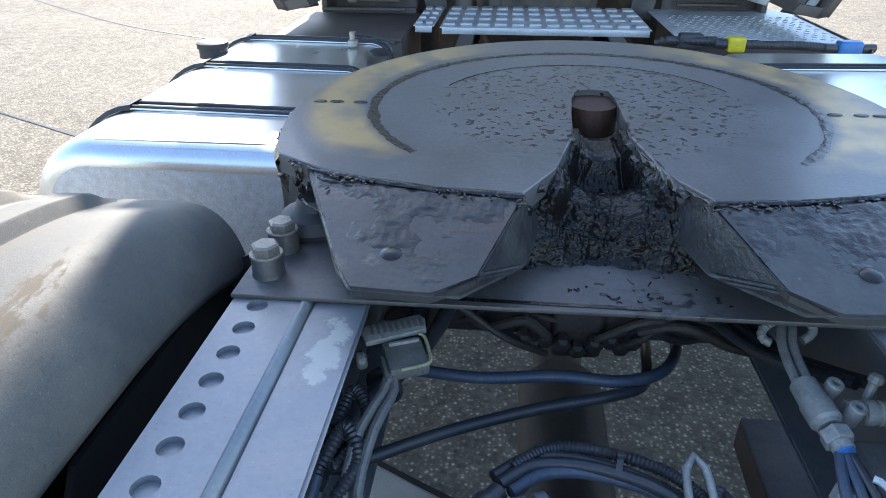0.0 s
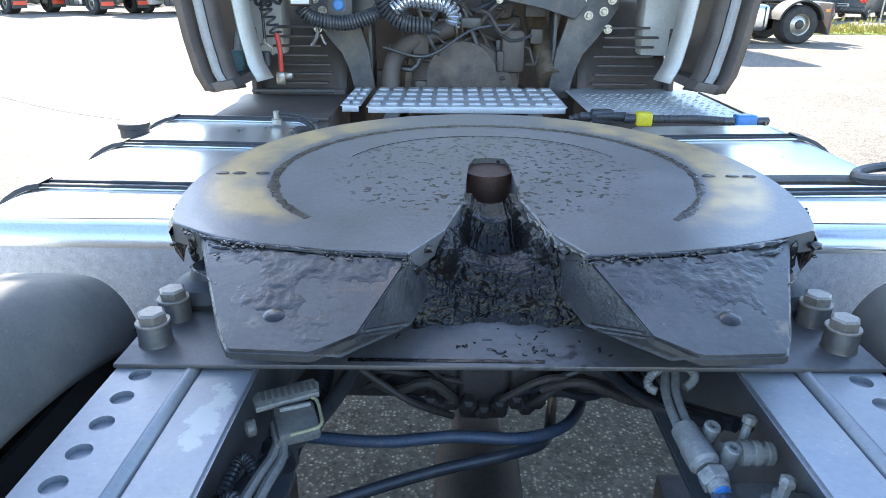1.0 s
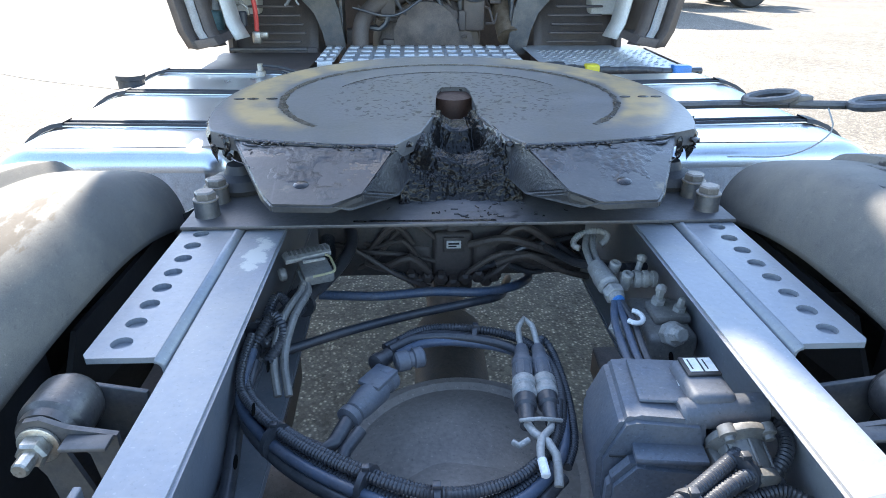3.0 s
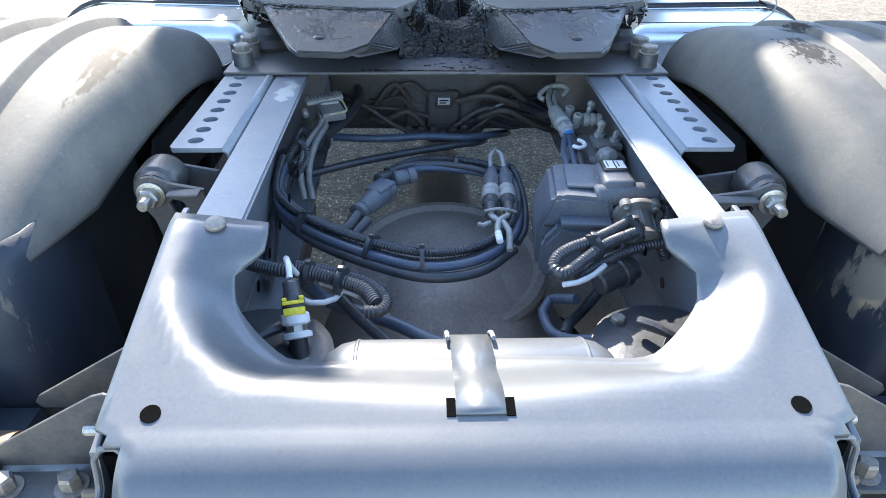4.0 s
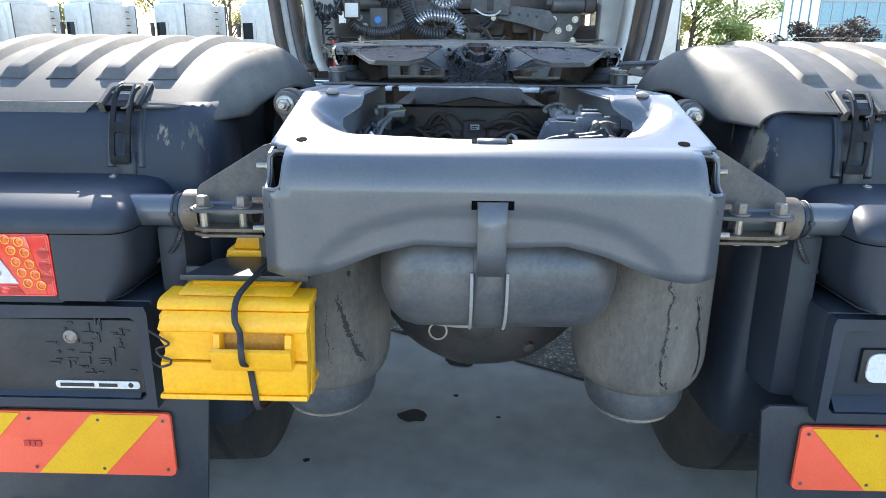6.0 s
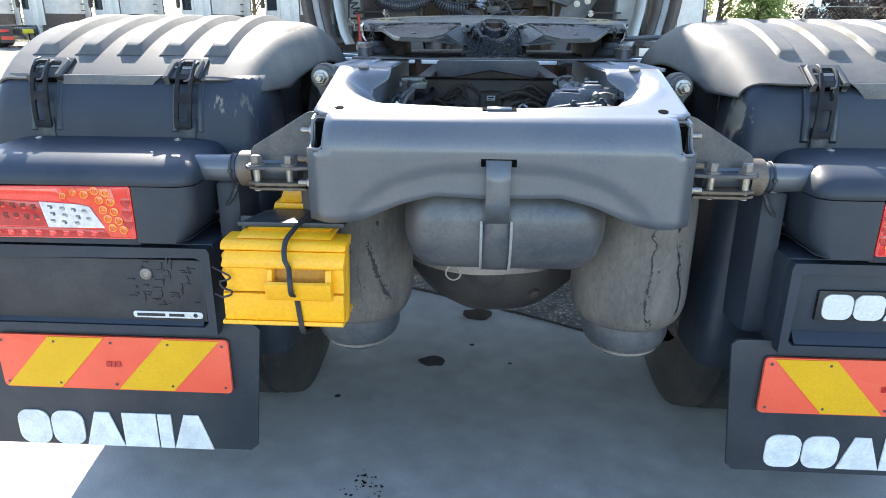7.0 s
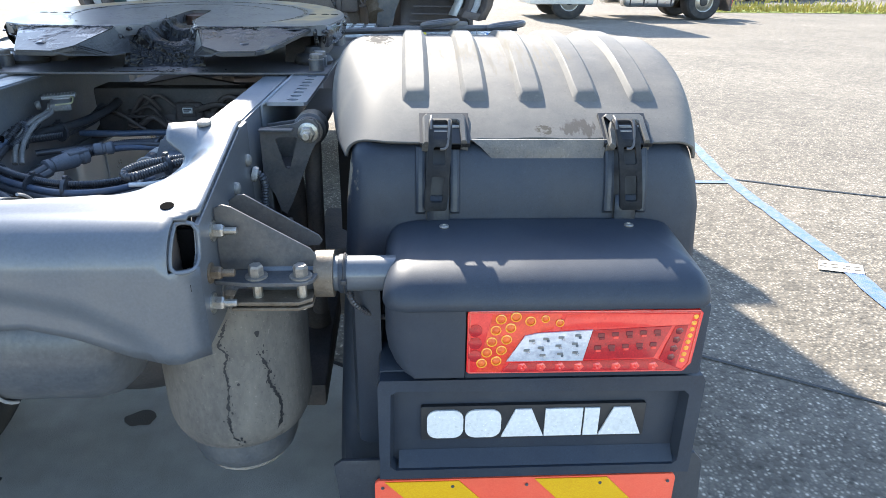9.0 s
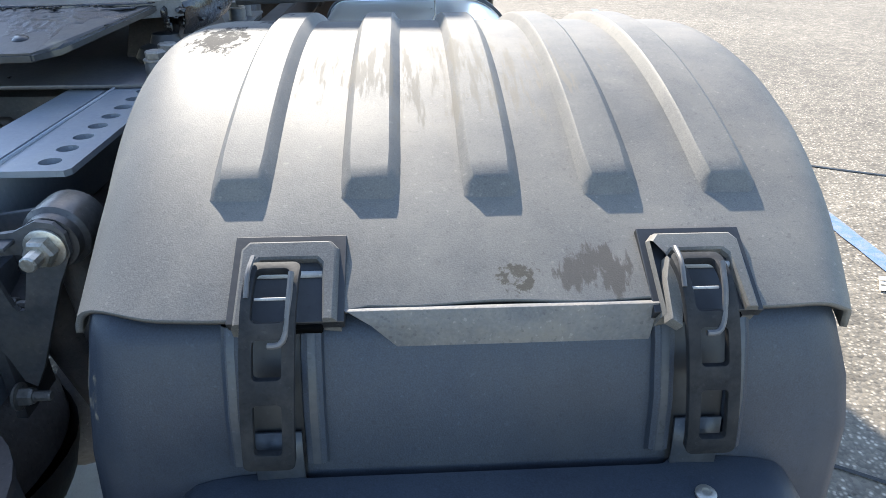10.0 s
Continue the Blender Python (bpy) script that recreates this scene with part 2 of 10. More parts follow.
M["fitting"] = material("pale_dusty_fitting", (0.34, 0.335, 0.32), 0.5, color2=(0.22, 0.215, 0.2), metal=0.1, scale=40, fine=200, bump=0.12, dust=(0.4, 0.36, 0.3), dust_amount=0.4, dust_scale=22)
M["chrome_coil"] = material("bright_coil_cable", (0.6, 0.61, 0.62), 0.25, metal=0.8, color2=(0.4, 0.4, 0.42), scale=40, fine=200, bump=0.03)
M["jaw"] = material("rusty_lock_jaw", (0.055, 0.027, 0.016), 0.6, metal=0.2, color2=(0.06, 0.03, 0.02), scale=24, fine=160, bump=0.2)
M["horn"] = material("greasy_horn_steel", (0.038, 0.039, 0.042), 0.4, metal=0.1, spec=0.4, color2=(0.026, 0.026, 0.028), scale=9, fine=170, bump=0.16, bump_scale=60,
                     dust=(0.13, 0.118, 0.098), dust_amount=0.32, dust_scale=5, grain=0.5, speck=0.14)
M["plate_dark"] = material("dark_blue_steel", (0.04, 0.046, 0.055), 0.4, metal=0.2, scale=9, fine=140, bump=0.1, dust=(0.1, 0.095, 0.085), dust_amount=0.35, dust_scale=14)
M["black"] = material("black_paint", (0.02, 0.02, 0.021), 0.5, scale=12, fine=120, bump=0.05)


def dirt(m, centre, radii, colour, threshold, scale=30.0, stretch=(1, 1, 1), rough=0.9, amount=0.85):
    """Lays a patch of colour, dirt for most, with a ragged outline on a material, round one place."""
    n, l = m.node_tree.nodes, m.node_tree.links
    b = n["Principled BSDF"]
    tc = n.new("ShaderNodeTexCoord")
    mp = n.new("ShaderNodeMapping")
    mp.inputs["Location"].default_value = tuple(-c / r for c, r in zip(centre, radii))
    mp.inputs["Scale"].default_value = tuple(1 / r for r in radii)
    l.new(tc.outputs["Object"], mp.inputs["Vector"])
    ln = n.new("ShaderNodeVectorMath")
    ln.operation = "LENGTH"
    l.new(mp.outputs[0], ln.inputs[0])
    fall = n.new("ShaderNodeMapRange")
    fall.inputs["From Min"].default_value, fall.inputs["From Max"].default_value = 1.0, 0.2
    fall.inputs["To Min"].default_value, fall.inputs["To Max"].default_value = -0.35, 0.12
    l.new(ln.outputs["Value"], fall.inputs["Value"])
    st = n.new("ShaderNodeMapping")
    st.inputs["Scale"].default_value = stretch
    l.new(tc.outputs["Object"], st.inputs["Vector"])
    nz = n.new("ShaderNodeTexNoise")
    nz.inputs["Scale"].default_value, nz.inputs["Detail"].default_value, nz.inputs["Roughness"].default_value = scale, 8, 0.68
    l.new(st.outputs[0], nz.inputs["Vector"])
    add = n.new("ShaderNodeMath")
    add.operation = "ADD"
    l.new(fall.outputs[0], add.inputs[0])
    l.new(nz.outputs["Fac"], add.inputs[1])
    cut = n.new("ShaderNodeMapRange")
    cut.inputs["From Min"].default_value, cut.inputs["From Max"].default_value = threshold, threshold + 0.07
    cut.inputs["To Max"].default_value = amount
    l.new(add.outputs[0], cut.inputs["Value"])
    mx = n.new("ShaderNodeMix")
    mx.data_type = "RGBA"
    l.new(cut.outputs[0], mx.inputs["Factor"])
    l.new(b.inputs["Base Color"].links[0].from_socket, mx.inputs["A"])
    mx.inputs["B"].default_value = (*colour, 1)
    l.new(mx.outputs["Result"], b.inputs["Base Color"])
    rm = n.new("ShaderNodeMix")
    rm.data_type = "FLOAT"
    l.new(cut.outputs[0], rm.inputs["Factor"])
    l.new(b.inputs["Roughness"].links[0].from_socket, rm.inputs["A"])
    rm.inputs["B"].default_value = rough
    l.new(rm.outputs["Result"], b.inputs["Roughness"])


# scuffs, dried mud and streaks on the covers
dirt(M["cover"], (1.045, 0.268, 1.15), (0.07, 0.05, 0.09), (0.055, 0.046, 0.038), 0.46, 42, (1.9, 0.6, 0.6), amount=0.75)
dirt(M["cover"], (0.975, 0.265, 1.15), (0.055, 0.04, 0.06), (0.05, 0.042, 0.03), 0.56, 90)
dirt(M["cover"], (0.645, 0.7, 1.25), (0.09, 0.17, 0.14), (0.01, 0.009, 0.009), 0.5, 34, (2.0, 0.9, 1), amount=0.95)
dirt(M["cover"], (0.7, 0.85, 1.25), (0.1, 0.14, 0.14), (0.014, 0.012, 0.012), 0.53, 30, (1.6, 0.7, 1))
dirt(M["cover"], (-0.605, 0.68, 1.25), (0.07, 0.4, 0.16), (0.1, 0.078, 0.055), 0.53, 34, (2.4, 0.7, 1), amount=0.7)
dirt(M["cover"], (0.94, 0.55, 1.25), (0.5, 0.35, 0.14), (0.15, 0.128, 0.095), 0.6, 26, (3.4, 0.28, 1), amount=0.55)
dirt(M["cover"], (-0.94, 0.55, 1.25), (0.5, 0.35, 0.14), (0.15, 0.128, 0.095), 0.62, 26, (3.4, 0.28, 1), amount=0.55)
M["grease"] = material("black_grease", (0.008, 0.0075, 0.0075), 0.26, color2=(0.014, 0.011, 0.01), scale=30, fine=130, bump=0.5, bump_scale=70, rough_var=0.16, spec=0.5, speck=0)
M["grease_wet"] = material("wet_black_grease", (0.005, 0.0048, 0.005), 0.24, color2=(0.009, 0.008, 0.008), scale=60, fine=260, bump=0.35, bump_scale=160, rough_var=0.12, spec=0.22, speck=0.04, dust=(0.035, 0.03, 0.026), dust_amount=0.25, dust_scale=30)
M["cheek"] = material("tarry_cheek_steel", (0.034, 0.035, 0.039), 0.42, color2=(0.016, 0.016, 0.018), scale=30, fine=220, bump=0.55, bump_scale=150, rough_var=0.12, speck=0.14, dust=(0.09, 0.082, 0.07), dust_amount=0.4, dust_scale=14)
M["crust"] = material("grey_grease_crust", (0.022, 0.0225, 0.025), 0.34, spec=0.35, color2=(0.012, 0.012, 0.0135), scale=26, fine=200, bump=0.45, bump_scale=110, rough_var=0.1, dust=(0.13, 0.12, 0.105), dust_amount=0.45, dust_scale=12)
M["leaf"] = material("leaf", (0.34, 0.38, 0.11), 0.6, color2=(0.17, 0.21, 0.06), scale=1.5, fine=20, bump=0, spec=0.08, speck=0)
M["leaf_red"] = material("dark_leaf", (0.1, 0.06, 0.045), 0.6, color2=(0.06, 0.045, 0.035), scale=1.5, fine=20, bump=0, spec=0.08, speck=0)
M["leaf_autumn"] = material("autumn_leaf", (0.52, 0.42, 0.12), 0.6, color2=(0.28, 0.27, 0.08), scale=1.2, fine=20, bump=0, spec=0.08, speck=0)
M["bark"] = material("bark", (0.13, 0.1, 0.075), 0.85, scale=12, fine=60, bump=0.5)
M["glass"] = material("dark_glass", (0.02, 0.026, 0.03), 0.1, scale=3, fine=30, bump=0, rough_var=0.02, spec=0.35, speck=0)
M["car_black"] = material("black_car_paint", (0.015, 0.016, 0.018), 0.4, scale=3, fine=60, bump=0, coat=0.2)
M["car_grey"] = material("grey_car_paint", (0.05, 0.056, 0.07), 0.4, metal=0.2, scale=3, fine=60, bump=0, coat=0.2)
M["car_silver"] = material("silver_car_paint", (0.4, 0.43, 0.45), 0.28, metal=0.6, scale=3, fine=60, bump=0, coat=0.7)
M["line_blue"] = material("worn_blue_line_paint", (0.055, 0.125, 0.3), 0.75, color2=(0.09, 0.15, 0.27), scale=14, fine=160, bump=0.4, dust=(0.25, 0.22, 0.18), dust_amount=0.6, dust_scale=24)
M["line_white"] = material("worn_white_line_paint", (0.75, 0.73, 0.68), 0.75, scale=10, fine=120, bump=0.3, dust=(0.36, 0.31, 0.24), dust_amount=0.6, dust_scale=14)
M["stain"] = material("oil_stain", (0.012, 0.012, 0.013), 0.45, spec=0.25, scale=20, fine=160, bump=0.3)
M["curtain"] = material("glass_facade", (0.2, 0.36, 0.44), 0.2, metal=0.1, color2=(0.16, 0.3, 0.38), scale=0.3, fine=3, bump=0, speck=0)
M["mullion"] = material("facade_mullion", (0.5, 0.55, 0.58), 0.5, scale=1, fine=9, bump=0, speck=0)
M["hill"] = material("far_hill", (0.3, 0.38, 0.44), 0.9, scale=0.02, fine=0.3, bump=0, speck=0)
M["brown_leather"] = material("worn_strap", (0.1, 0.09, 0.085), 0.6, scale=20, fine=120, bump=0.1)

# tan ragged patch at the inner corner of the right body panel
dirt(M["body"], (0.6, 0.29, 1.04), (0.05, 0.16, 0.15), (0.26, 0.215, 0.15), 0.5, 30, (1, 1, 0.4), amount=0.75)
dirt(M["body"], (-0.63, 0.235, 1.0), (0.09, 0.06, 0.2), (0.16, 0.14, 0.11), 0.55, 40, (1, 1, 0.25), amount=0.6)
dirt(M["body"], (-0.69, 0.215, 1.07), (0.06, 0.06, 0.09), (0.3, 0.26, 0.2), 0.58, 70, (1, 1, 0.2), amount=0.7)
# grease smears and tan dirt on the horns, worn paint on a rail
for s in (-1, 1):
    dirt(M["horn"], (s * 0.31, 1.04, 1.26), (0.24, 0.07, 0.06), (0.018, 0.018, 0.02), 0.47, 20, (0.8, 2.4, 1), rough=0.25, amount=0.9)
    dirt(M["horn"], (s * 0.15, 0.99, 1.24), (0.13, 0.16, 0.08), (0.014, 0.013, 0.013), 0.5, 60, rough=0.25, amount=0.9)
    dirt(M["horn"], (s * 0.32, 0.9, 1.21), (0.2, 0.06, 0.05), (0.2, 0.165, 0.115), 0.5, 9, rough=0.6, amount=0.6)
dirt(M["plate"], (0.05, 0.95, 1.16), (0.2, 0.14, 0.05), (0.02, 0.02, 0.021), 0.56, 45, (1, 1.5, 1), rough=0.3)
dirt(M["rail"], (-0.335, 0.84, 1.14), (0.05, 0.12, 0.04), (0.5, 0.48, 0.43), 0.5, 26, rough=0.7)
dirt(M["rail"], (0.345, 0.45, 1.14), (0.05, 0.2, 0.04), (0.42, 0.4, 0.34), 0.6, 30, rough=0.7)


def coupling_material():
    """Greasy steel of the coupling plate: dry worn rim, grey grease film towards the middle."""
    m = material("greasy_coupling_steel", (0.125, 0.122, 0.124), 0.34, metal=0.2, color2=(0.092, 0.09, 0.09), scale=9, fine=200, bump=0.1, bump_scale=70, grain=0.35, speck=0.06)
    n, l = m.node_tree.nodes, m.node_tree.links
    b = n["Principled BSDF"]
    src = b.inputs["Base Color"].links[0].from_socket
    tc = n.new("ShaderNodeTexCoord")
    sep = n.new("ShaderNodeSeparateXYZ")
    l.new(tc.outputs["Object"], sep.inputs[0])

    def math_node(op, a, c):
        k = n.new("ShaderNodeMath")
        k.operation = op
        for i, v in enumerate((a, c)):
            if v is None:
                continue
            if isinstance(v, (int, float)):
                k.inputs[i].default_value = v
            else:
                l.new(v, k.inputs[i])
        return k.outputs[0]
    dy = math_node("MULTIPLY", math_node("SUBTRACT", sep.outputs["Y"], 1.39), 1.16)
    r = math_node("SQRT", math_node("ADD", math_node("POWER", sep.outputs["X"], 2.0), math_node("POWER", dy, 2.0)), None)
    nz = n.new("ShaderNodeTexNoise")
    nz.inputs["Scale"].default_value, nz.inputs["Detail"].default_value = 14, 8
    l.new(tc.outputs["Object"], nz.inputs["Vector"])
    rr = math_node("ADD", r, math_node("MULTIPLY", math_node("SUBTRACT", nz.outputs["Fac"], 0.5), 0.03))
    ramp = n.new("ShaderNodeValToRGB")
    e = ramp.color_ramp.elements
    e[0].position, e[0].color = 0.385, (0, 0, 0, 1)
    e[1].position, e[1].color = 0.405, (0.85, 0.85, 0.85, 1)
    k = e.new(0.47)
    k.color = (0.85, 0.85, 0.85, 1)
    k = e.new(0.5)
    k.color = (0, 0, 0, 1)
    l.new(rr, ramp.inputs["Fac"])
    top = n.new("ShaderNodeMapRange")
    top.inputs["From Min"].default_value, top.inputs["From Max"].default_value = 1.232, 1.248
    l.new(sep.outputs["Z"], top.inputs["Value"])
    side = n.new("ShaderNodeMapRange")
    side.inputs["From Min"].default_value, side.inputs["From Max"].default_value = 0.12, 0.3
    l.new(math_node("ABSOLUTE", math_node("ADD", sep.outputs["X"], math_node("MULTIPLY", nz.outputs["Fac"], 0.02)), None), side.inputs["Value"])
    front = n.new("ShaderNodeMapRange")
    front.inputs["From Min"].default_value, front.inputs["From Max"].default_value = 1.13, 1.2
    l.new(math_node("ADD", sep.outputs["Y"], math_node("MULTIPLY", math_node("SUBTRACT", nz.outputs["Fac"], 0.5), 0.08)), front.inputs["Value"])
    worn = n.new("ShaderNodeMapRange")
    worn.inputs["From Min"].default_value, worn.inputs["From Max"].default_value = 0.34, 0.56
    worn.inputs["To Min"].default_value = 0.35
    l.new(nz.outputs["Fac"], worn.inputs["Value"])
    fac = math_node("MULTIPLY", math_node("MULTIPLY", ramp.outputs["Color"], side.outputs[0]), top.outputs[0])
    fac = math_node("MULTIPLY", math_node("MULTIPLY", fac, front.outputs[0]), worn.outputs[0])
    mx = n.new("ShaderNodeMix")
    mx.data_type = "RGBA"
    l.new(fac, mx.inputs["Factor"])
    l.new(src, mx.inputs["A"])
    mx.inputs["B"].default_value = (0.44, 0.295, 0.125, 1)
    # dark pits in the grease film of the middle
    vor = n.new("ShaderNodeTexNoise")
    vor.inputs["Scale"].default_value, vor.inputs["Detail"].default_value = 75, 3
    l.new(tc.outputs["Object"], vor.inputs["Vector"])
    pit = n.new("ShaderNodeValToRGB")
    pit.color_ramp.elements[0].position, pit.color_ramp.elements[1].position = 0.4, 0.406
    pit.color_ramp.elements[0].color, pit.color_ramp.elements[1].color = (1, 1, 1, 1), (0, 0, 0, 1)
    l.new(vor.outputs["Fac"], pit.inputs["Fac"])
    inner = n.new("ShaderNodeMapRange")
    inner.inputs["From Min"].default_value, inner.inputs["From Max"].default_value = 0.29, 0.25
    l.new(rr, inner.inputs["Value"])
    pf = math_node("MULTIPLY", math_node("MULTIPLY", pit.outputs["Color"], inner.outputs[0]), top.outputs[0])
    mp = n.new("ShaderNodeMix")
    mp.data_type = "RGBA"
    l.new(pf, mp.inputs["Factor"])
    l.new(mx.outputs["Result"], mp.inputs["A"])
    mp.inputs["B"].default_value = (0.005, 0.005, 0.005, 1)
    l.new(mp.outputs["Result"], b.inputs["Base Color"])
    return m


M["coupling"] = coupling_material()


def ground_material(name, base, stone_a, stone_b, amount, scale=95.0, rough=0.9, bump=0.5, cloud=0.55):
    """Mineral surface with single stones, patches and stains."""
    m = bpy.data.materials.new(name)
    m.use_nodes = True
    n, l = m.node_tree.nodes, m.node_tree.links
    b = n["Principled BSDF"]
    tc = n.new("ShaderNodeTexCoord")
    v = n.new("ShaderNodeTexVoronoi")
    v.inputs["Scale"].default_value = scale
    l.new(tc.outputs["Object"], v.inputs["Vector"])
    sr = n.new("ShaderNodeValToRGB")
    sr.color_ramp.elements[0].color, sr.color_ramp.elements[1].color = (*stone_a, 1), (*stone_b, 1)
    sep = n.new("ShaderNodeSeparateColor")
    l.new(v.outputs["Color"], sep.inputs[0])
    l.new(sep.outputs[0], sr.inputs["Fac"])
    big = n.new("ShaderNodeTexNoise")
    big.inputs["Scale"].default_value, big.inputs["Detail"].default_value = 0.55, 9
    big.inputs["Roughness"].default_value = 0.7
    l.new(tc.outputs["Object"], big.inputs["Vector"])
    mid = n.new("ShaderNodeTexNoise")
    mid.inputs["Scale"].default_value, mid.inputs["Detail"].default_value = 9, 7
    l.new(tc.outputs["Object"], mid.inputs["Vector"])
    pick = n.new("ShaderNodeMapRange")
    pick.inputs["From Min"].default_value, pick.inputs["From Max"].default_value = 0.0, 0.45
    pick.inputs["To Min"].default_value, pick.inputs["To Max"].default_value = amount, amount * 0.1
    l.new(v.outputs["Distance"], pick.inputs["Value"])
    mx = n.new("ShaderNodeMix")
    mx.data_type = "RGBA"
    l.new(pick.outputs[0], mx.inputs["Factor"])
    mx.inputs["A"].default_value = (*base, 1)
    l.new(sr.outputs["Color"], mx.inputs["B"])
    pr = n.new("ShaderNodeValToRGB")
    pr.color_ramp.elements[0].position, pr.color_ramp.elements[1].position = 0.3, 0.72
    pr.color_ramp.elements[0].color, pr.color_ramp.elements[1].color = (0.7, 0.69, 0.67, 1), (1.12, 1.1, 1.06, 1)
    l.new(big.outputs["Fac"], pr.inputs["Fac"])
    mul = n.new("ShaderNodeMix")
    mul.data_type, mul.blend_type = "RGBA", "MULTIPLY"
    mul.inputs["Factor"].default_value = 1
    l.new(mx.outputs["Result"], mul.inputs["A"])
    l.new(pr.outputs["Color"], mul.inputs["B"])
    ov = n.new("ShaderNodeMix")
    ov.data_type, ov.blend_type = "RGBA", "OVERLAY"
    ov.inputs["Factor"].default_value = cloud
    l.new(mul.outputs["Result"], ov.inputs["A"])
    l.new(mid.outputs["Fac"], ov.inputs["B"])
    l.new(ov.outputs["Result"], b.inputs["Base Color"])
    b.inputs["Roughness"].default_value = rough
    b.inputs["Specular IOR Level"].default_value = 0.3
    bp = n.new("ShaderNodeBump")
    bp.inputs["Strength"].default_value, bp.inputs["Distance"].default_value = bump, 0.004
    bp.invert = True
    l.new(v.outputs["Distance"], bp.inputs["Height"])
    l.new(bp.outputs[0], b.inputs["Normal"])
    return m


M["asphalt"] = ground_material("asphalt", (0.118, 0.105, 0.087), (0.042, 0.039, 0.035), (0.74, 0.655, 0.53), 1.0, scale=62, bump=1.0)
M["concrete"] = ground_material("concrete", (0.36, 0.35, 0.33), (0.22, 0.215, 0.205), (0.6, 0.58, 0.55), 0.6, scale=420, bump=0.25, cloud=0.26)


# ---- building helpers ----
def thing(name, at, label, category, group="", kind=""):
    """An Empty at the base of a thing; its parts are given in world places."""
    return place(tagged(new(name), label, category, group, kind), at)


def place(ob, at):
    ob.location = at
    return ob


def part(name, bm, mat, parent=None, label="", smooth=True, angle=35):
    me = bpy.data.meshes.new(name)
    bmesh.ops.recalc_face_normals(bm, faces=bm.faces)
    bm.to_mesh(me)
    bm.free()
    mats = mat if isinstance(mat, (list, tuple)) else [mat]
    for k in mats:
        me.materials.append(M[k])
    ob = new(name, me)
    if smooth:
        for p in me.polygons:
            p.use_smooth = True
        me.set_sharp_from_angle(angle=radians(angle))
    if parent:
        ob.parent = parent
        if parent.type == "EMPTY":
            ob.location = -parent.location
    if label:
        ob["label"] = label
    return ob


def add_box(bm, x0, x1, y0, y1, z0, z1, bevel=0.0, seg=2, m=None):
    vs = [bm.verts.new(p) for p in ((x0, y0, z0), (x1, y0, z0), (x1, y1, z0), (x0, y1, z0), (x0, y0, z1), (x1, y0, z1), (x1, y1, z1), (x0, y1, z1))]
    fs = [bm.faces.new([vs[i] for i in f]) for f in ((3, 2, 1, 0), (4, 5, 6, 7), (0, 1, 5, 4), (1, 2, 6, 5), (2, 3, 7, 6), (3, 0, 4, 7))]
    out = vs
    if bevel:
        es = list({e for f in fs for e in f.edges})
        r = bmesh.ops.bevel(bm, geom=es, offset=bevel, segments=seg, profile=0.5, affect="EDGES")
        out = list({v for f in r["faces"] for v in f.verts} | {v for v in vs if v.is_valid})
    if m is not None:
        seen = set()
        stack = [v for v in out if v.is_valid]
        allv = set(stack)
        while stack:
            v = stack.pop()
            if v in seen:
                continue
            seen.add(v)
            for e in v.link_edges:
                o = e.other_vert(v)
                if o not in seen:
                    stack.append(o)
        bmesh.ops.transform(bm, matrix=m, verts=list(seen | allv))
    return bm


def box(x0, x1, y0, y1, z0, z1, bevel=0.0, seg=2, m=None):
    return add_box(bmesh.new(), min(x0, x1), max(x0, x1), min(y0, y1), max(y0, y1), min(z0, z1), max(z0, z1), bevel, seg, m)


def add_poly(bm, pts, axis, a, b, bevel=0.0):
    """A prism: an outline in the two other axes, drawn out along an axis from a to b."""
    def at(u, v, w):
        return {"x": (w, u, v), "y": (u, w, v), "z": (u, v, w)}[axis]
    lo = [bm.verts.new(at(u, v, a)) for u, v in pts]
    hi = [bm.verts.new(at(u, v, b)) for u, v in pts]
    fs = [bm.faces.new(lo[::-1]), bm.faces.new(hi)]
    n = len(pts)
    for i in range(n):
        fs.append(bm.faces.new([lo[i], lo[(i + 1) % n], hi[(i + 1) % n], hi[i]]))
    if bevel:
        es = [e for f in fs[:2] for e in f.edges]
        bmesh.ops.bevel(bm, geom=es, offset=bevel, segments=2, profile=0.5, affect="EDGES")
    return bm


def poly(pts, axis, a, b, bevel=0.0):
    return add_poly(bmesh.new(), pts, axis, a, b, bevel)


def add_lathe(bm, profile, base, axis=(0, 0, 1), seg=20, caps=True):
    """Turns (radius, height) pairs about an axis through base."""
    q = Vector((0, 0, 1)).rotation_difference(Vector(axis).normalized()).to_matrix()
    base = Vector(base)
    rings = []
    for r, h in profile:
        rings.append([bm.verts.new(base + q @ Vector((r * math.cos(2 * math.pi * i / seg), r * math.sin(2 * math.pi * i / seg), h))) for i in range(seg)])
    for a, b in zip(rings, rings[1:]):
        for i in range(seg):
            bm.faces.new([a[i], a[(i + 1) % seg], b[(i + 1) % seg], b[i]])
    if caps:
        bm.faces.new(rings[0][::-1])
        bm.faces.new(rings[-1])
    return bm


def lathe(profile, base, axis=(0, 0, 1), seg=20, caps=True):
    return add_lathe(bmesh.new(), profile, base, axis, seg, caps)


def cyl(r, a, b, seg=16, bevel=0.0):
    a, b = Vector(a), Vector(b)
    h = (b - a).length
    k = min(bevel, r * 0.5)
    prof = [(r - k, 0), (r, k), (r, h - k), (r - k, h)] if k else [(r, 0), (r, h)]
    return lathe(prof, a, b - a, seg)


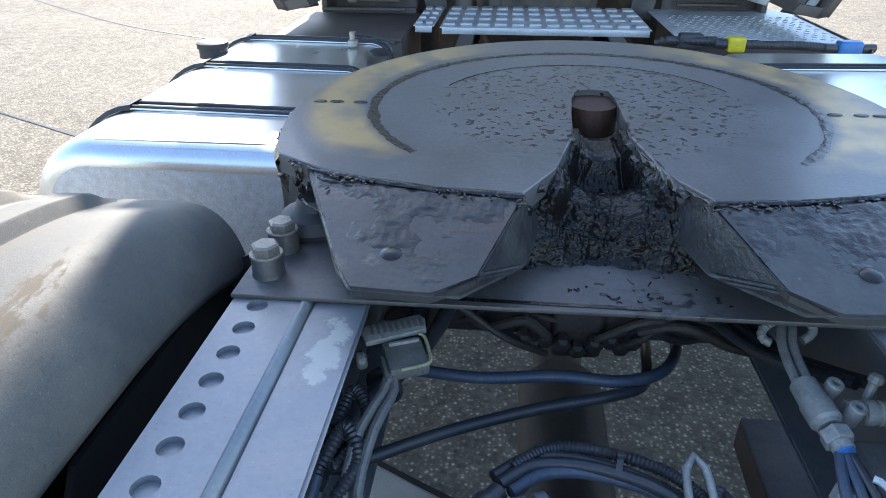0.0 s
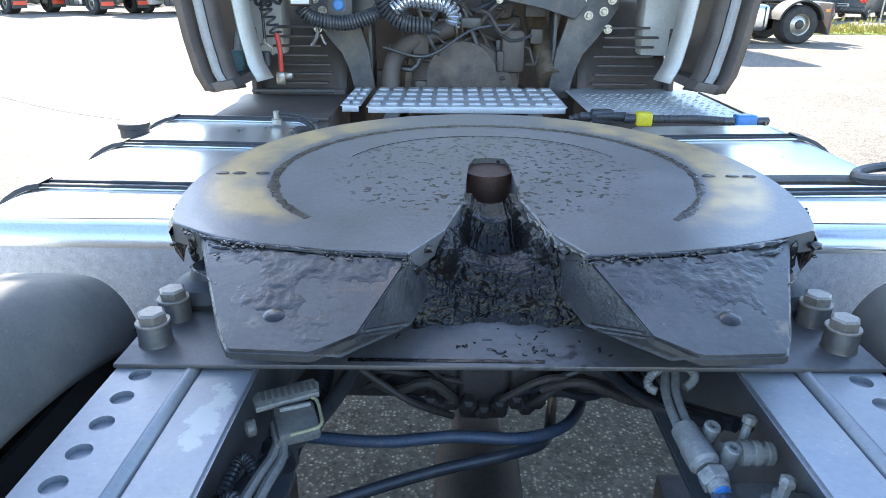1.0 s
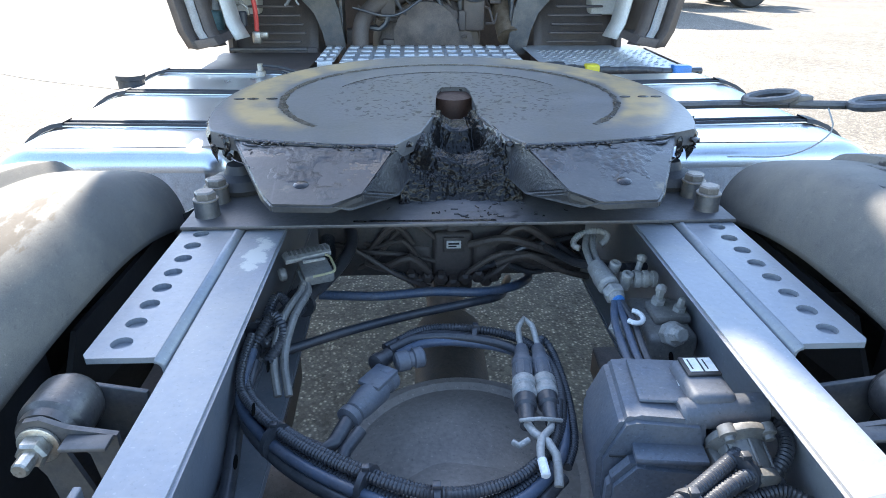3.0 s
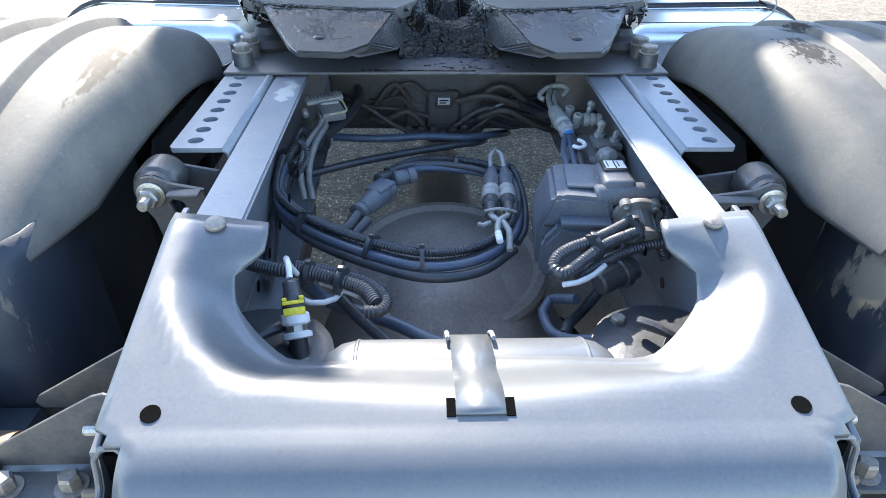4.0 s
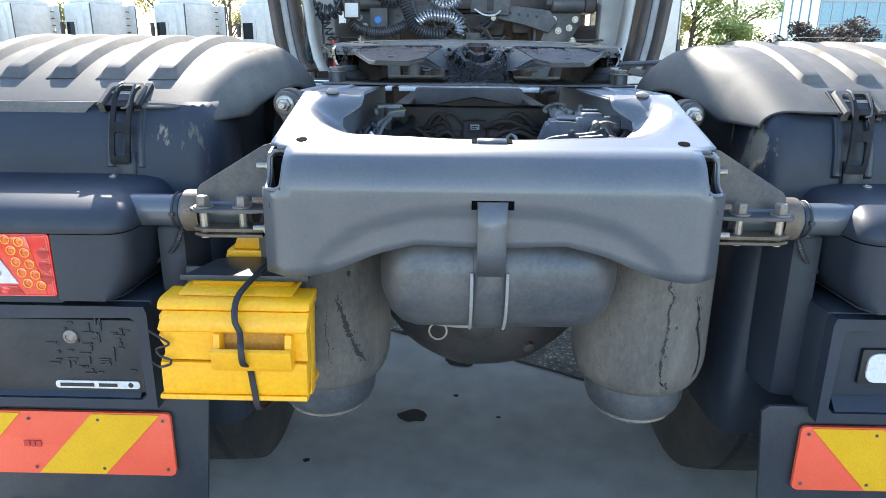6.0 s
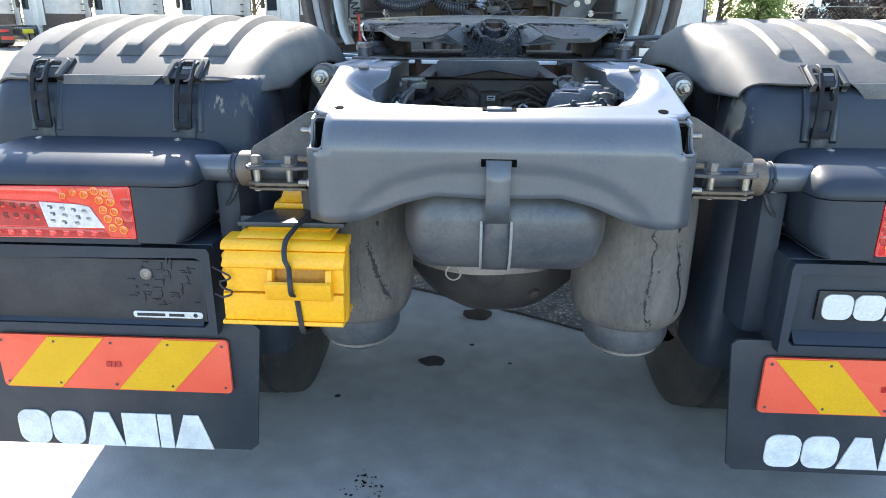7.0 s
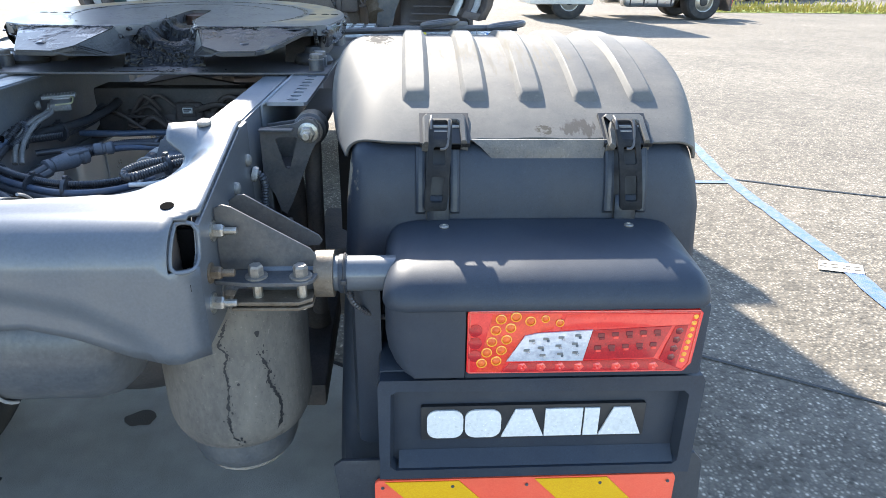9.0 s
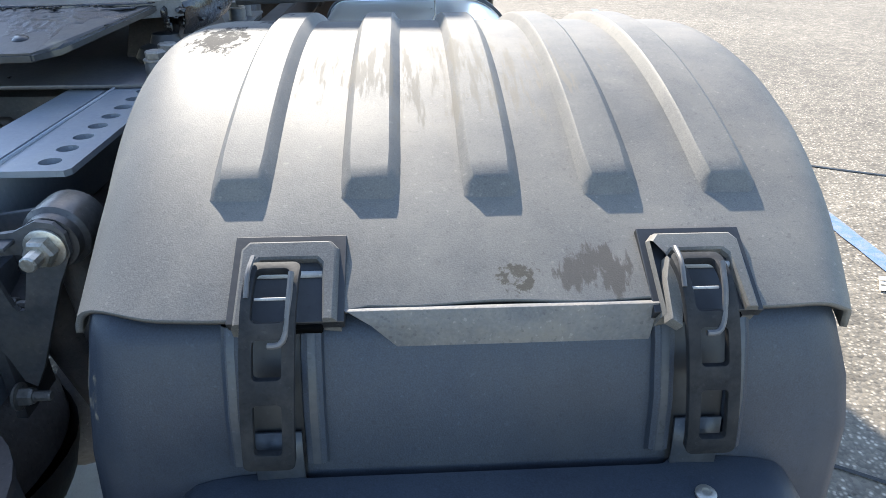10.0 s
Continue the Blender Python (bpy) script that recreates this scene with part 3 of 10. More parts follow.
def smooth_line(pts, step=0.02):
    """Points of a smooth line through pts, about step apart."""
    pts = [Vector(p) for p in pts]
    if len(pts) < 3:
        k = max(2, int((pts[1] - pts[0]).length / step))
        return [pts[0].lerp(pts[1], i / k) for i in range(k + 1)]
    ext = [pts[0] * 2 - pts[1]] + pts + [pts[-1] * 2 - pts[-2]]
    out = []
    for i in range(1, len(ext) - 2):
        p0, p1, p2, p3 = ext[i - 1:i + 3]
        k = max(1, int((p2 - p1).length / step))
        for j in range(k):
            t = j / k
            out.append(0.5 * ((2 * p1) + (p2 - p0) * t + (2 * p0 - 5 * p1 + 4 * p2 - p3) * t * t + (3 * p1 - p0 - 3 * p2 + p3) * t ** 3))
    out.append(pts[-1])
    return out


def add_tube(bm, pts, r, seg=8, step=0.02, ribbed=0.0, pitch=0.006):
    """A tube along a smooth line; ribbed: depth of its rings, as on split conduit."""
    line = smooth_line(pts, pitch / 2 if ribbed else step)
    rings = []
    up = None
    for i, p in enumerate(line):
        d = (line[min(i + 1, len(line) - 1)] - line[max(i - 1, 0)])
        if d.length < 1e-7:
            d = Vector((0, 0, 1))
        d.normalize()
        if up is None:
            up = d.orthogonal().normalized()
        up = (up - d * up.dot(d))
        up = up.normalized() if up.length > 1e-6 else d.orthogonal().normalized()
        side = d.cross(up)
        rr = r - (ribbed if ribbed and i % 2 else 0)
        rings.append([bm.verts.new(p + (up * math.cos(2 * math.pi * k / seg) + side * math.sin(2 * math.pi * k / seg)) * rr) for k in range(seg)])
    for a, b in zip(rings, rings[1:]):
        for k in range(seg):
            bm.faces.new([a[k], a[(k + 1) % seg], b[(k + 1) % seg], b[k]])
    bm.faces.new(rings[0][::-1])
    bm.faces.new(rings[-1])
    return bm


def tube(pts, r, seg=8, step=0.02, ribbed=0.0, pitch=0.006):
    return add_tube(bmesh.new(), pts, r, seg, step, ribbed, pitch)


def grid(rows):
    """A sheet from rows of points of equal length."""
    bm = bmesh.new()
    vs = [[bm.verts.new(p) for p in row] for row in rows]
    for a, b in zip(vs, vs[1:]):
        for i in range(len(a) - 1):
            bm.faces.new([a[i], a[i + 1], b[i + 1], b[i]])
    return bm


def solid(ob, t, offset=-1.0, bevel=0.0):
    s = ob.modifiers.new("thickness", "SOLIDIFY")
    s.thickness, s.offset = t, offset
    if bevel:
        b = ob.modifiers.new("edge", "BEVEL")
        b.width, b.segments, b.limit_method = bevel, 2, "ANGLE"
    return ob


def hex_bolt(parent, at, r=0.013, h=0.012, axis=(0, 0, 1), mat="zinc", washer=True, name="bolt", stud=0.0):
    """A bolt head with washer and, where the thread stands out, a stud."""
    bm = bmesh.new()
    at, ax = Vector(at), Vector(axis).normalized()
    if washer:
        add_lathe(bm, [(r * 1.5, 0), (r * 1.5, 0.003)], at, ax, 16)
        at = at + ax * 0.003
    add_lathe(bm, [(r * 0.97, 0), (r, h * 0.1), (r, h * 0.8), (r * 0.82, h)], at, ax, 6)
    if stud:
        add_lathe(bm, [(r * 0.55, 0), (r * 0.55, stud * 0.9), (r * 0.45, stud)], at + ax * h, ax, 10)
    return part(name, bm, mat, parent, angle=25)


def lerp(a, b, t):
    return a + (b - a) * t


def curve_at(pts, x):
    """Straight interpolation in a table of (x, y)."""
    if x <= pts[0][0]:
        return pts[0][1]
    for (xa, ya), (xb, yb) in zip(pts, pts[1:]):
        if x <= xb:
            return ya + (yb - ya) * (x - xa) / (xb - xa)
    return pts[-1][1]


# ---- ground ----
def flat_sheet(name, pts, z, mat, label, category="ground", kind="structure"):
    bm = bmesh.new()
    bm.faces.new([bm.verts.new((x, y, z)) for x, y in pts])
    ob = part(name, bm, mat, None, smooth=False)
    return tagged(ob, label, category, "", kind)


flat_sheet("ground", [(-900, -900), (900, -900), (900, 900), (-900, 900)], 0.0, "asphalt", "worn tan asphalt yard with coarse light stones")


# ---- rear crossmember ----
CUT = [(0.0, 0.114), (0.1, 0.114), (0.16, 0.112), (0.195, 0.112), (0.226, 0.12), (0.257, 0.142), (0.281, 0.166), (0.297, 0.19), (0.304, 0.226), (0.289, 0.24), (0.266, 0.247), (0.263, 0.278)]
DISH = [(0.0, 0.056), (0.1, 0.057), (0.178, 0.06), (0.227, 0.062), (0.26, 0.055), (0.297, 0.047)]


def cut_line():
    right = [Vector((x, y, 0)) for x, y in CUT]
    return [Vector((-v.x, v.y, 0)) for v in right[:0:-1]] + right


def crossmember_top(y):
    return 1.15 - 0.075 * max(0.0, min(1.0, (0.27 - y) / 0.29))


def dish_z(y):
    """Height of the dished top sheet on its middle line."""
    k = min(1.0, max(0.0, (0.114 - y) / 0.112))
    return crossmember_top(y) - 0.056 * (1 - k * k * (3 - 2 * k))


def rear_crossmember():
    root = thing("rear_crossmember", (0, 0.1, 0.86), "grey painted pressed steel end crossmember with round cut-out, dusty", "truck part")
    line = smooth_line(cut_line(), 0.012)
    line = [Vector((p.x, p.y, 0)) for p in line]
    n = len(line)
    rows = []
    # rays from the cut line out to the rim: back edge of the top, then the bend and the rear face
    for i, p in enumerate(line):
        x = p.x
        arc = i / (n - 1)
        # end of the ray on the outer rim: side edge or rear bend
        tt = abs(arc - 0.5) * 2
        if tt < 0.62:
            ex, ey = math.copysign(0.392 * (tt / 0.62) ** 0.92, x) if tt else 0.0, -0.02
        else:
            k = (tt - 0.62) / 0.38
            ex, ey = math.copysign(0.392, x), lerp(-0.02, 0.3, k ** 0.9)
        row = []
        K = 14
        for j in range(K + 1):
            t = j / K
            q = Vector((lerp(x, ex, t), lerp(p.y, ey, t), 0))
            dist = (q - Vector((x, p.y, 0))).length
            k = min(1.0, dist / curve_at([(0.0, 0.112), (0.1, 0.112), (0.18, 0.112), (0.26, 0.1), (0.3, 0.085)], abs(x)))
            dip = curve_at(DISH, abs(x)) * (1 - k * k * (3 - 2 * k)) * min(1.0, max(0, (1 - tt) / 0.2))
            bead = 0.003 * math.exp(-((dist - 0.085) / 0.012) ** 2) * min(1.0, max(0.0, (abs(x) - 0.2) / 0.05)) * (1 if tt < 0.8 else 0)
            row.append(Vector((q.x, q.y, crossmember_top(q.y) - dip + bead)))
        rows.append((tt, row))
    bm = bmesh.new()
    vs = [[bm.verts.new(q) for q in row] for _, row in rows]
    for a, b in zip(vs, vs[1:]):
        for i in range(len(a) - 1):
            bm.faces.new([a[i], a[i + 1], b[i + 1], b[i]])
    # rear bend and face below the rays that end on it
    cols = [(row[-1], v[-1]) for (tt, row), v in zip(rows, vs) if tt < 0.62]
    bottom = [(0.0, 0.913), (0.13, 0.918), (0.2, 0.9), (0.25, 0.878), (0.29, 0.862), (0.33, 0.858), (0.38, 0.86), (0.395, 0.885)]
    strips = []
    reach = max(abs(q.x) for q, v in cols)
    hole_x = max(abs(q.x) for q, v in cols if abs(q.x) < 0.371)
    for q, v in cols:
        zb = curve_at(bottom, abs(q.x))
        col = [v]
        z0 = crossmember_top(-0.02)
        for k in range(1, 8):
            a = k / 7 * math.pi / 2 * 0.93
            col.append(bm.verts.new((q.x, -0.02 - 0.066 * math.sin(a), z0 - 0.07 * (1 - math.cos(a)))))
        zs = z0 - 0.07 * (1 - math.cos(math.pi / 2 * 0.93))
        turn = max(0.0, (abs(q.x) - 0.362) / (reach - 0.362)) * math.pi / 2
        for k in range(1, 9):
            z = lerp(zs, zb, k / 8)
            # shallow arch pressed into the rear face
            g = 0.0
            arch = curve_at([(0.0, 0.995), (0.12, 0.99), (0.22, 0.965), (0.3, 0.91), (0.33, 0.86)], abs(q.x))
            if z < arch:
                g = min(0.012, (arch - z) * 0.5)
            col.append(bm.verts.new((q.x, -0.0855 + g, z)))
        # the face turns round into the side flange below the corner slot
        if turn:
            for v in col[7:]:
                v.co = (math.copysign(0.362 + 0.0325 * math.sin(turn), q.x), v.co.y + 0.026 * (1 - math.cos(turn)), v.co.z)
        strips.append((q.x, col))
    for (xa, a), (xb, b) in zip(strips, strips[1:]):
        for k in range(len(a) - 1):
            if max(abs(xa), abs(xb)) > hole_x + 0.001 and 1 <= k < 7:
                continue
            bm.faces.new([a[k], a[k + 1], b[k + 1], b[k]])
    for v in [v for v in bm.verts if not v.link_faces]:
        bm.verts.remove(v)
    solid(part("top_sheet", bm, "paint", root, angle=50), 0.007, 1)
    for s in (-1, 1):
        # side flange with a rolled lip at the corner slot
        pts = [(-0.032, 1.068), (0.27, 1.145), (0.335, 1.145), (0.335, 0.95), (0.2, 0.9), (0.03, 0.872), (-0.055, 0.868), (-0.0605, 0.88), (-0.0605, 1.009), (-0.05, 1.014), (-0.04, 1.024), (-0.035, 1.04), (-0.033, 1.058)]
        part("side_flange", poly(pts, "x", s * 0.386, s * 0.3945, 0.0015), "paint", root, smooth=False)
        h = hole_x + 0.001
        lip = [(h, -0.035, 1.07), (h, -0.056, 1.056), (h, -0.073, 1.036), (h + 0.002, -0.0825, 1.018), (h + 0.008, -0.083, 1.012), (0.384, -0.078, 1.011), (0.391, -0.066, 1.011), (0.392, -0.05, 1.016), (0.392, -0.04, 1.026), (0.392, -0.035, 1.042), (0.391, -0.032, 1.06), (0.384, -0.029, 1.069), (h + 0.008, -0.03, 1.0715), (h, -0.035, 1.07)]
        part("slot_lip", tube([(s * a, b, c) for a, b, c in lip], 0.0038, 10, 0.006), "paint", root, "rolled lip round the corner slot")
        # near-black boxes carry the shade inside the corner slot
        part("slot_hollow", box(s * 0.359, s * 0.385, -0.03, -0.02, 0.985, 1.06, 0.002), "void", root, "black box painting the shade inside the corner slot")
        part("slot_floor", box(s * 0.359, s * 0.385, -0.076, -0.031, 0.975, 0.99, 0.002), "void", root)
        # black disc paints the shade of a drilled hole
        hole = lathe([(0.0105, 0), (0.0105, 0.0012)], (s * 0.34, 0.0, crossmember_top(0.0) + 0.0072), (0, -0.234, 0.972), 16)
        part("hole", hole, "void", root, "black disc painting the shade of a round hole")
        b = lathe([(0.0135, 0), (0.014, 0.003), (0.0125, 0.006), (0.007, 0.0085)], (s * 0.331, 0.268, crossmember_top(0.268) + 0.006), (0, -0.2, 1), 18)
        part("rivet_bolt", b, "bolt", root, "round dusty bolt head")
        for y, z, mt in ((0.029, 1.034, "zinc"), (-0.01, 0.977, "rust"), (-0.016, 0.926, "zinc"), (0.053, 0.914, "bolt"), (0.15, 1.024, "zinc"), (0.456, 1.012, "bolt"), (0.43, 0.9, "bolt")):
            x = 0.3945 if y < 0.3 else 0.412
            hex_bolt(root, (s * x, y, z), 0.0115, 0.016, (s, 0, 0), mt, stud=0.02)
        for y, z in ((0.195, 1.052), (0.3, 1.076)):
            part("dome_bolt", lathe([(0.0125, 0), (0.0125, 0.002), (0.011, 0.006), (0.007, 0.009), (0.0, 0.0102)], (s * 0.3945, y, z), (s, 0, 0), 18, caps=False), "valve", root, "pale round bolt head")
        part("grommet", lathe([(0.015, 0), (0.0165, 0.004), (0.015, 0.011), (0.0095, 0.013)], (s * 0.3945, 0.33, 1.04), (s, 0.1, -0.3), 20), "fitting", root, "pale hose grommet")
        part("hose", tube([(s * 0.39, 0.33, 1.045), (s * 0.408, 0.332, 1.038), (s * 0.417, 0.335, 1.02), (s * 0.415, 0.338, 0.98), (s * 0.408, 0.34, 0.93), (s * 0.405, 0.345, 0.88)], 0.0085, 10, ribbed=0.0016), "cable", root, "black ribbed hose")
        # dark plate added to keep the bright interior out of the corner slot
        part("corner_web", box(s * 0.35, s * 0.357, -0.07, 0.05, 0.93, 1.055), "cab_dark", root)
    # slots and strap of the air tank; black bars paint the slots' inner shade
    for x0, x1 in ((-0.036, -0.0265), (0.0265, 0.036)):
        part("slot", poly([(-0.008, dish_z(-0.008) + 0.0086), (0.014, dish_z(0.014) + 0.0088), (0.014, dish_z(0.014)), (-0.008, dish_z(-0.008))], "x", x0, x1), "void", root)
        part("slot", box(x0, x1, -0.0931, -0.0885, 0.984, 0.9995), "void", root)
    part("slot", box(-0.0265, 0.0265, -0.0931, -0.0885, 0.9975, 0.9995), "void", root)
    return root


rear_crossmember()


# ---- frame rails, perforated angles ----
def chassis_frame():
    root = thing("chassis_frame", (0, 2.4, 0.86), "dusty grey painted truck frame rails", "truck frame")
    for s in (-1, 1):
        bm = bmesh.new()
        pts = [(0.305, 1.14), (0.3775, 1.14), (0.3775, 0.872), (0.305, 0.872), (0.305, 0.881), (0.3695, 0.881), (0.3695, 1.131), (0.305, 1.131)]
        # the front length takes a darker material than the rear one
        for name, ya, yb, mat, note in (("rail", 0.285, 1.7, "rail", "grey painted rail"), ("front_rail", 1.7005, 4.4, "cab_dark", "dark brown front length of the rail")):
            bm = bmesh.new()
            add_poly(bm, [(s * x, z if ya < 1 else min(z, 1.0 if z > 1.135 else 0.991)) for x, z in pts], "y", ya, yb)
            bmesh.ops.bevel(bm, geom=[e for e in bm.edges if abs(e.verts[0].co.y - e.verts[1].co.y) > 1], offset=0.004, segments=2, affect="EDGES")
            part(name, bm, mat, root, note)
        for y in (0.32, 0.41, 0.5, 0.6, 0.7):
            # black discs on the web paint the shade of its holes
            part("web_hole", lathe([(0.009, 0), (0.009, 0.001)], (s * 0.3045, y, 1.02), (-s, 0, 0), 12), "void", root)
    # dark strips added below the angles so that their holes look dark
    for s in (-1, 1):
        part("outer_stiffener", box(s * 0.392, s * 0.476, 0.6, 1.45, 1.0, 1.02, 0.004), "cab_dark", root)
    part("mid_crossmember", box(-0.30, 0.30, 1.22, 1.34, 0.9, 1.06, 0.012), "steel_dark", root)
    part("mid_crossmember", box(-0.30, 0.30, 2.6, 2.7, 0.88, 1.06, 0.012), "steel_dark", root)
    return root


def perforated_angle(s):
    """Outer mounting angle with a row of round holes, cut through."""
    root = thing("perforated_angle", (s * 0.43, 0.9, 1.05), "grey painted steel mounting angle with a row of round holes", "mounting angle", "mounting angles")
    bm = bmesh.new()
    x0, x1, pitch = 0.392, 0.482, 0.0485
    ys = [0.578 + i * pitch for i in range(19)]
    zt = 1.143
    cx, r, seg = 0.446, 0.0135, 16
    # one cell round every hole
    for yc in ys:
        ring = [bm.verts.new((s * (cx + r * math.cos(2 * math.pi * k / seg)), yc + r * math.sin(2 * math.pi * k / seg), zt)) for k in range(seg)]
        low = [bm.verts.new((v.co.x, v.co.y, zt - 0.008)) for v in ring]
        outer = []
        for k in range(seg):
            c, d = math.cos(2 * math.pi * k / seg), math.sin(2 * math.pi * k / seg)
            f = min((x1 - cx) / abs(c) if c > 1e-6 else 9, (cx - x0) / abs(c) if c < -1e-6 else 9, pitch / 2 / abs(d) if abs(d) > 1e-6 else 9)
            outer.append(bm.verts.new((s * (cx + c * f), yc + d * f, zt)))
        for k in range(seg):
            k2 = (k + 1) % seg
            bm.faces.new([ring[k], ring[k2], outer[k2], outer[k]])
            bm.faces.new([ring[k], low[k], low[k2], ring[k2]])
            p, q = outer[k].co, outer[k2].co
            if abs(p.x - q.x) > 1e-5 and abs(p.y - q.y) > 1e-5:
                px_edge = abs(abs(p.x) - x0) < 1e-5 or abs(abs(p.x) - x1) < 1e-5
                corner = (p.x, q.y, zt) if px_edge else (q.x, p.y, zt)
                bm.faces.new([outer[k], outer[k2], bm.verts.new(corner)])
    ya, yb = ys[0] - pitch / 2, ys[-1] + pitch / 2
    def quad(*p):
        bm.faces.new([bm.verts.new((s * a, b, c)) for a, b, c in p])
    quad((x0, ya, zt - 0.008), (x1, ya, zt - 0.008), (x1, yb, zt - 0.008), (x0, yb, zt - 0.008))
    quad((x0, 0.545, zt), (x1 - 0.006, 0.545, zt), (x1, ya, zt), (x0, ya, zt))
    quad((x0, 0.545, zt), (x1 - 0.006, 0.545, zt), (x1 - 0.006, 0.545, zt - 0.008), (x0, 0.545, zt - 0.008))
    quad((x1, ya, zt), (x1, yb, zt), (x1, yb, zt - 0.008), (x1, ya, zt - 0.008))
    quad((x1 - 0.006, 0.545, zt), (x1, ya, zt), (x1, ya, zt - 0.008), (x1 - 0.006, 0.545, zt - 0.008))
    part("flange", bm, "rail", root, smooth=False)
    # rounded bend and upright leg
    prof = [(0.392 - 0.0, 1.143), (0.388, 1.1425), (0.3845, 1.140), (0.382, 1.136), (0.381, 1.13), (0.381, 0.99)]
    bm = grid([[(s * x, 0.535, z) for x, z in prof], [(s * x, yb, z) for x, z in prof]])
    solid(part("upright_leg", bm, "rail", root), 0.006, 0)
    return root


chassis_frame()
for s in (-1, 1):
    perforated_angle(s)


# ---- coupling: mounting plate, fifth wheel ----
def mounting_plate():
    root = thing("mounting_plate", (0, 1.35, 1.143), "dusty brown steel mounting plate bolted across the frame rails", "mounting plate")
    part("plate", poly([(-0.485, 0.93), (0.487, 0.935), (0.487, 1.78), (-0.485, 1.78)], "z", 1.1435, 1.1505, 0.002), "plate", root)
    part("grease_streak", box(-0.19, 0.06, 0.94, 0.947, 1.151, 1.1517), "grease", root)
    for s in (-1, 1):
        for y in (0.985, 1.055, 1.62, 1.69):
            b = bmesh.new()
            add_lathe(b, [(0.0225, 0), (0.022, 0.002), (0.0215, 0.004), (0.0215, 0.027), (0.0205, 0.029)], (s * 0.452, y, 1.1505), seg=22)
            part("spacer_sleeve", b, "bracket", root)
            hex_bolt(root, (s * 0.452, y, 1.1832), 0.019, 0.0135, mat="bolt", washer=False, name="hex_bolt")
            part("collar", lathe([(0.0215, 0), (0.0225, 0.001), (0.0225, 0.003), (0.0215, 0.004)], (s * 0.452, y, 1.1792), seg=22), "bolt", root)
    rng = random.Random(4)
    bm = bmesh.new()
    for i in range(30):
        x, y = rng.gauss(0.03, 0.08), rng.uniform(0.955, 1.035)
        l, w, a, bend = rng.uniform(0.002, 0.008), rng.uniform(0.0006, 0.0016), rng.uniform(0, 6.3), rng.uniform(-1.2, 1.2)
        add_tube(bm, [(x + l * (k - 1) * math.cos(a + bend * (k - 1)), y + l * (k - 1) * math.sin(a + bend * (k - 1)), 1.1512) for k in range(3)], w, 5, 0.003)
    tagged(part("crumbled_grease", bm, "grease", root, "crumbs of black grease"), kind="stuff")
    return root


def wheel_outline(step=3):
    """Outline of the coupling plate from above: a wide round plate with two horns and a wedge mouth."""
    pts = []
    for d in range(-28, 209, step):
        a = radians(d)
        x, y = 0.505 * math.cos(a), 1.31 + 0.5 * math.sin(a)
        pts.append((x, y))
    return pts


def horn_solid(name, root, quads, t, mat="horn"):
    """A bent plate from quads that share edges, t thick downwards."""
    bm = bmesh.new()
    tops = {}
    def vert(p, low):
        key = (round(p[0], 4), round(p[1], 4), round(p[2], 4), low)
        if key not in tops:
            tops[key] = bm.verts.new((p[0], p[1], p[2] - (t if low else 0)))
        return tops[key]
    edges = {}
    for q in quads:
        bm.faces.new([vert(p, False) for p in q])
        bm.faces.new([vert(p, True) for p in q][::-1])
        for u, v in zip(q, q[1:] + q[:1]):
            k = tuple(sorted((u, v)))
            edges[k] = edges.get(k, 0) + 1
    for (u, v), n in edges.items():
        if n == 1:
            bm.faces.new([vert(u, False), vert(v, False), vert(v, True), vert(u, True)])
    bmesh.ops.recalc_face_normals(bm, faces=bm.faces)
    bmesh.ops.bevel(bm, geom=bm.edges[:], offset=0.003, segments=2, affect="EDGES")
    return part(name, bm, mat, root, angle=40)


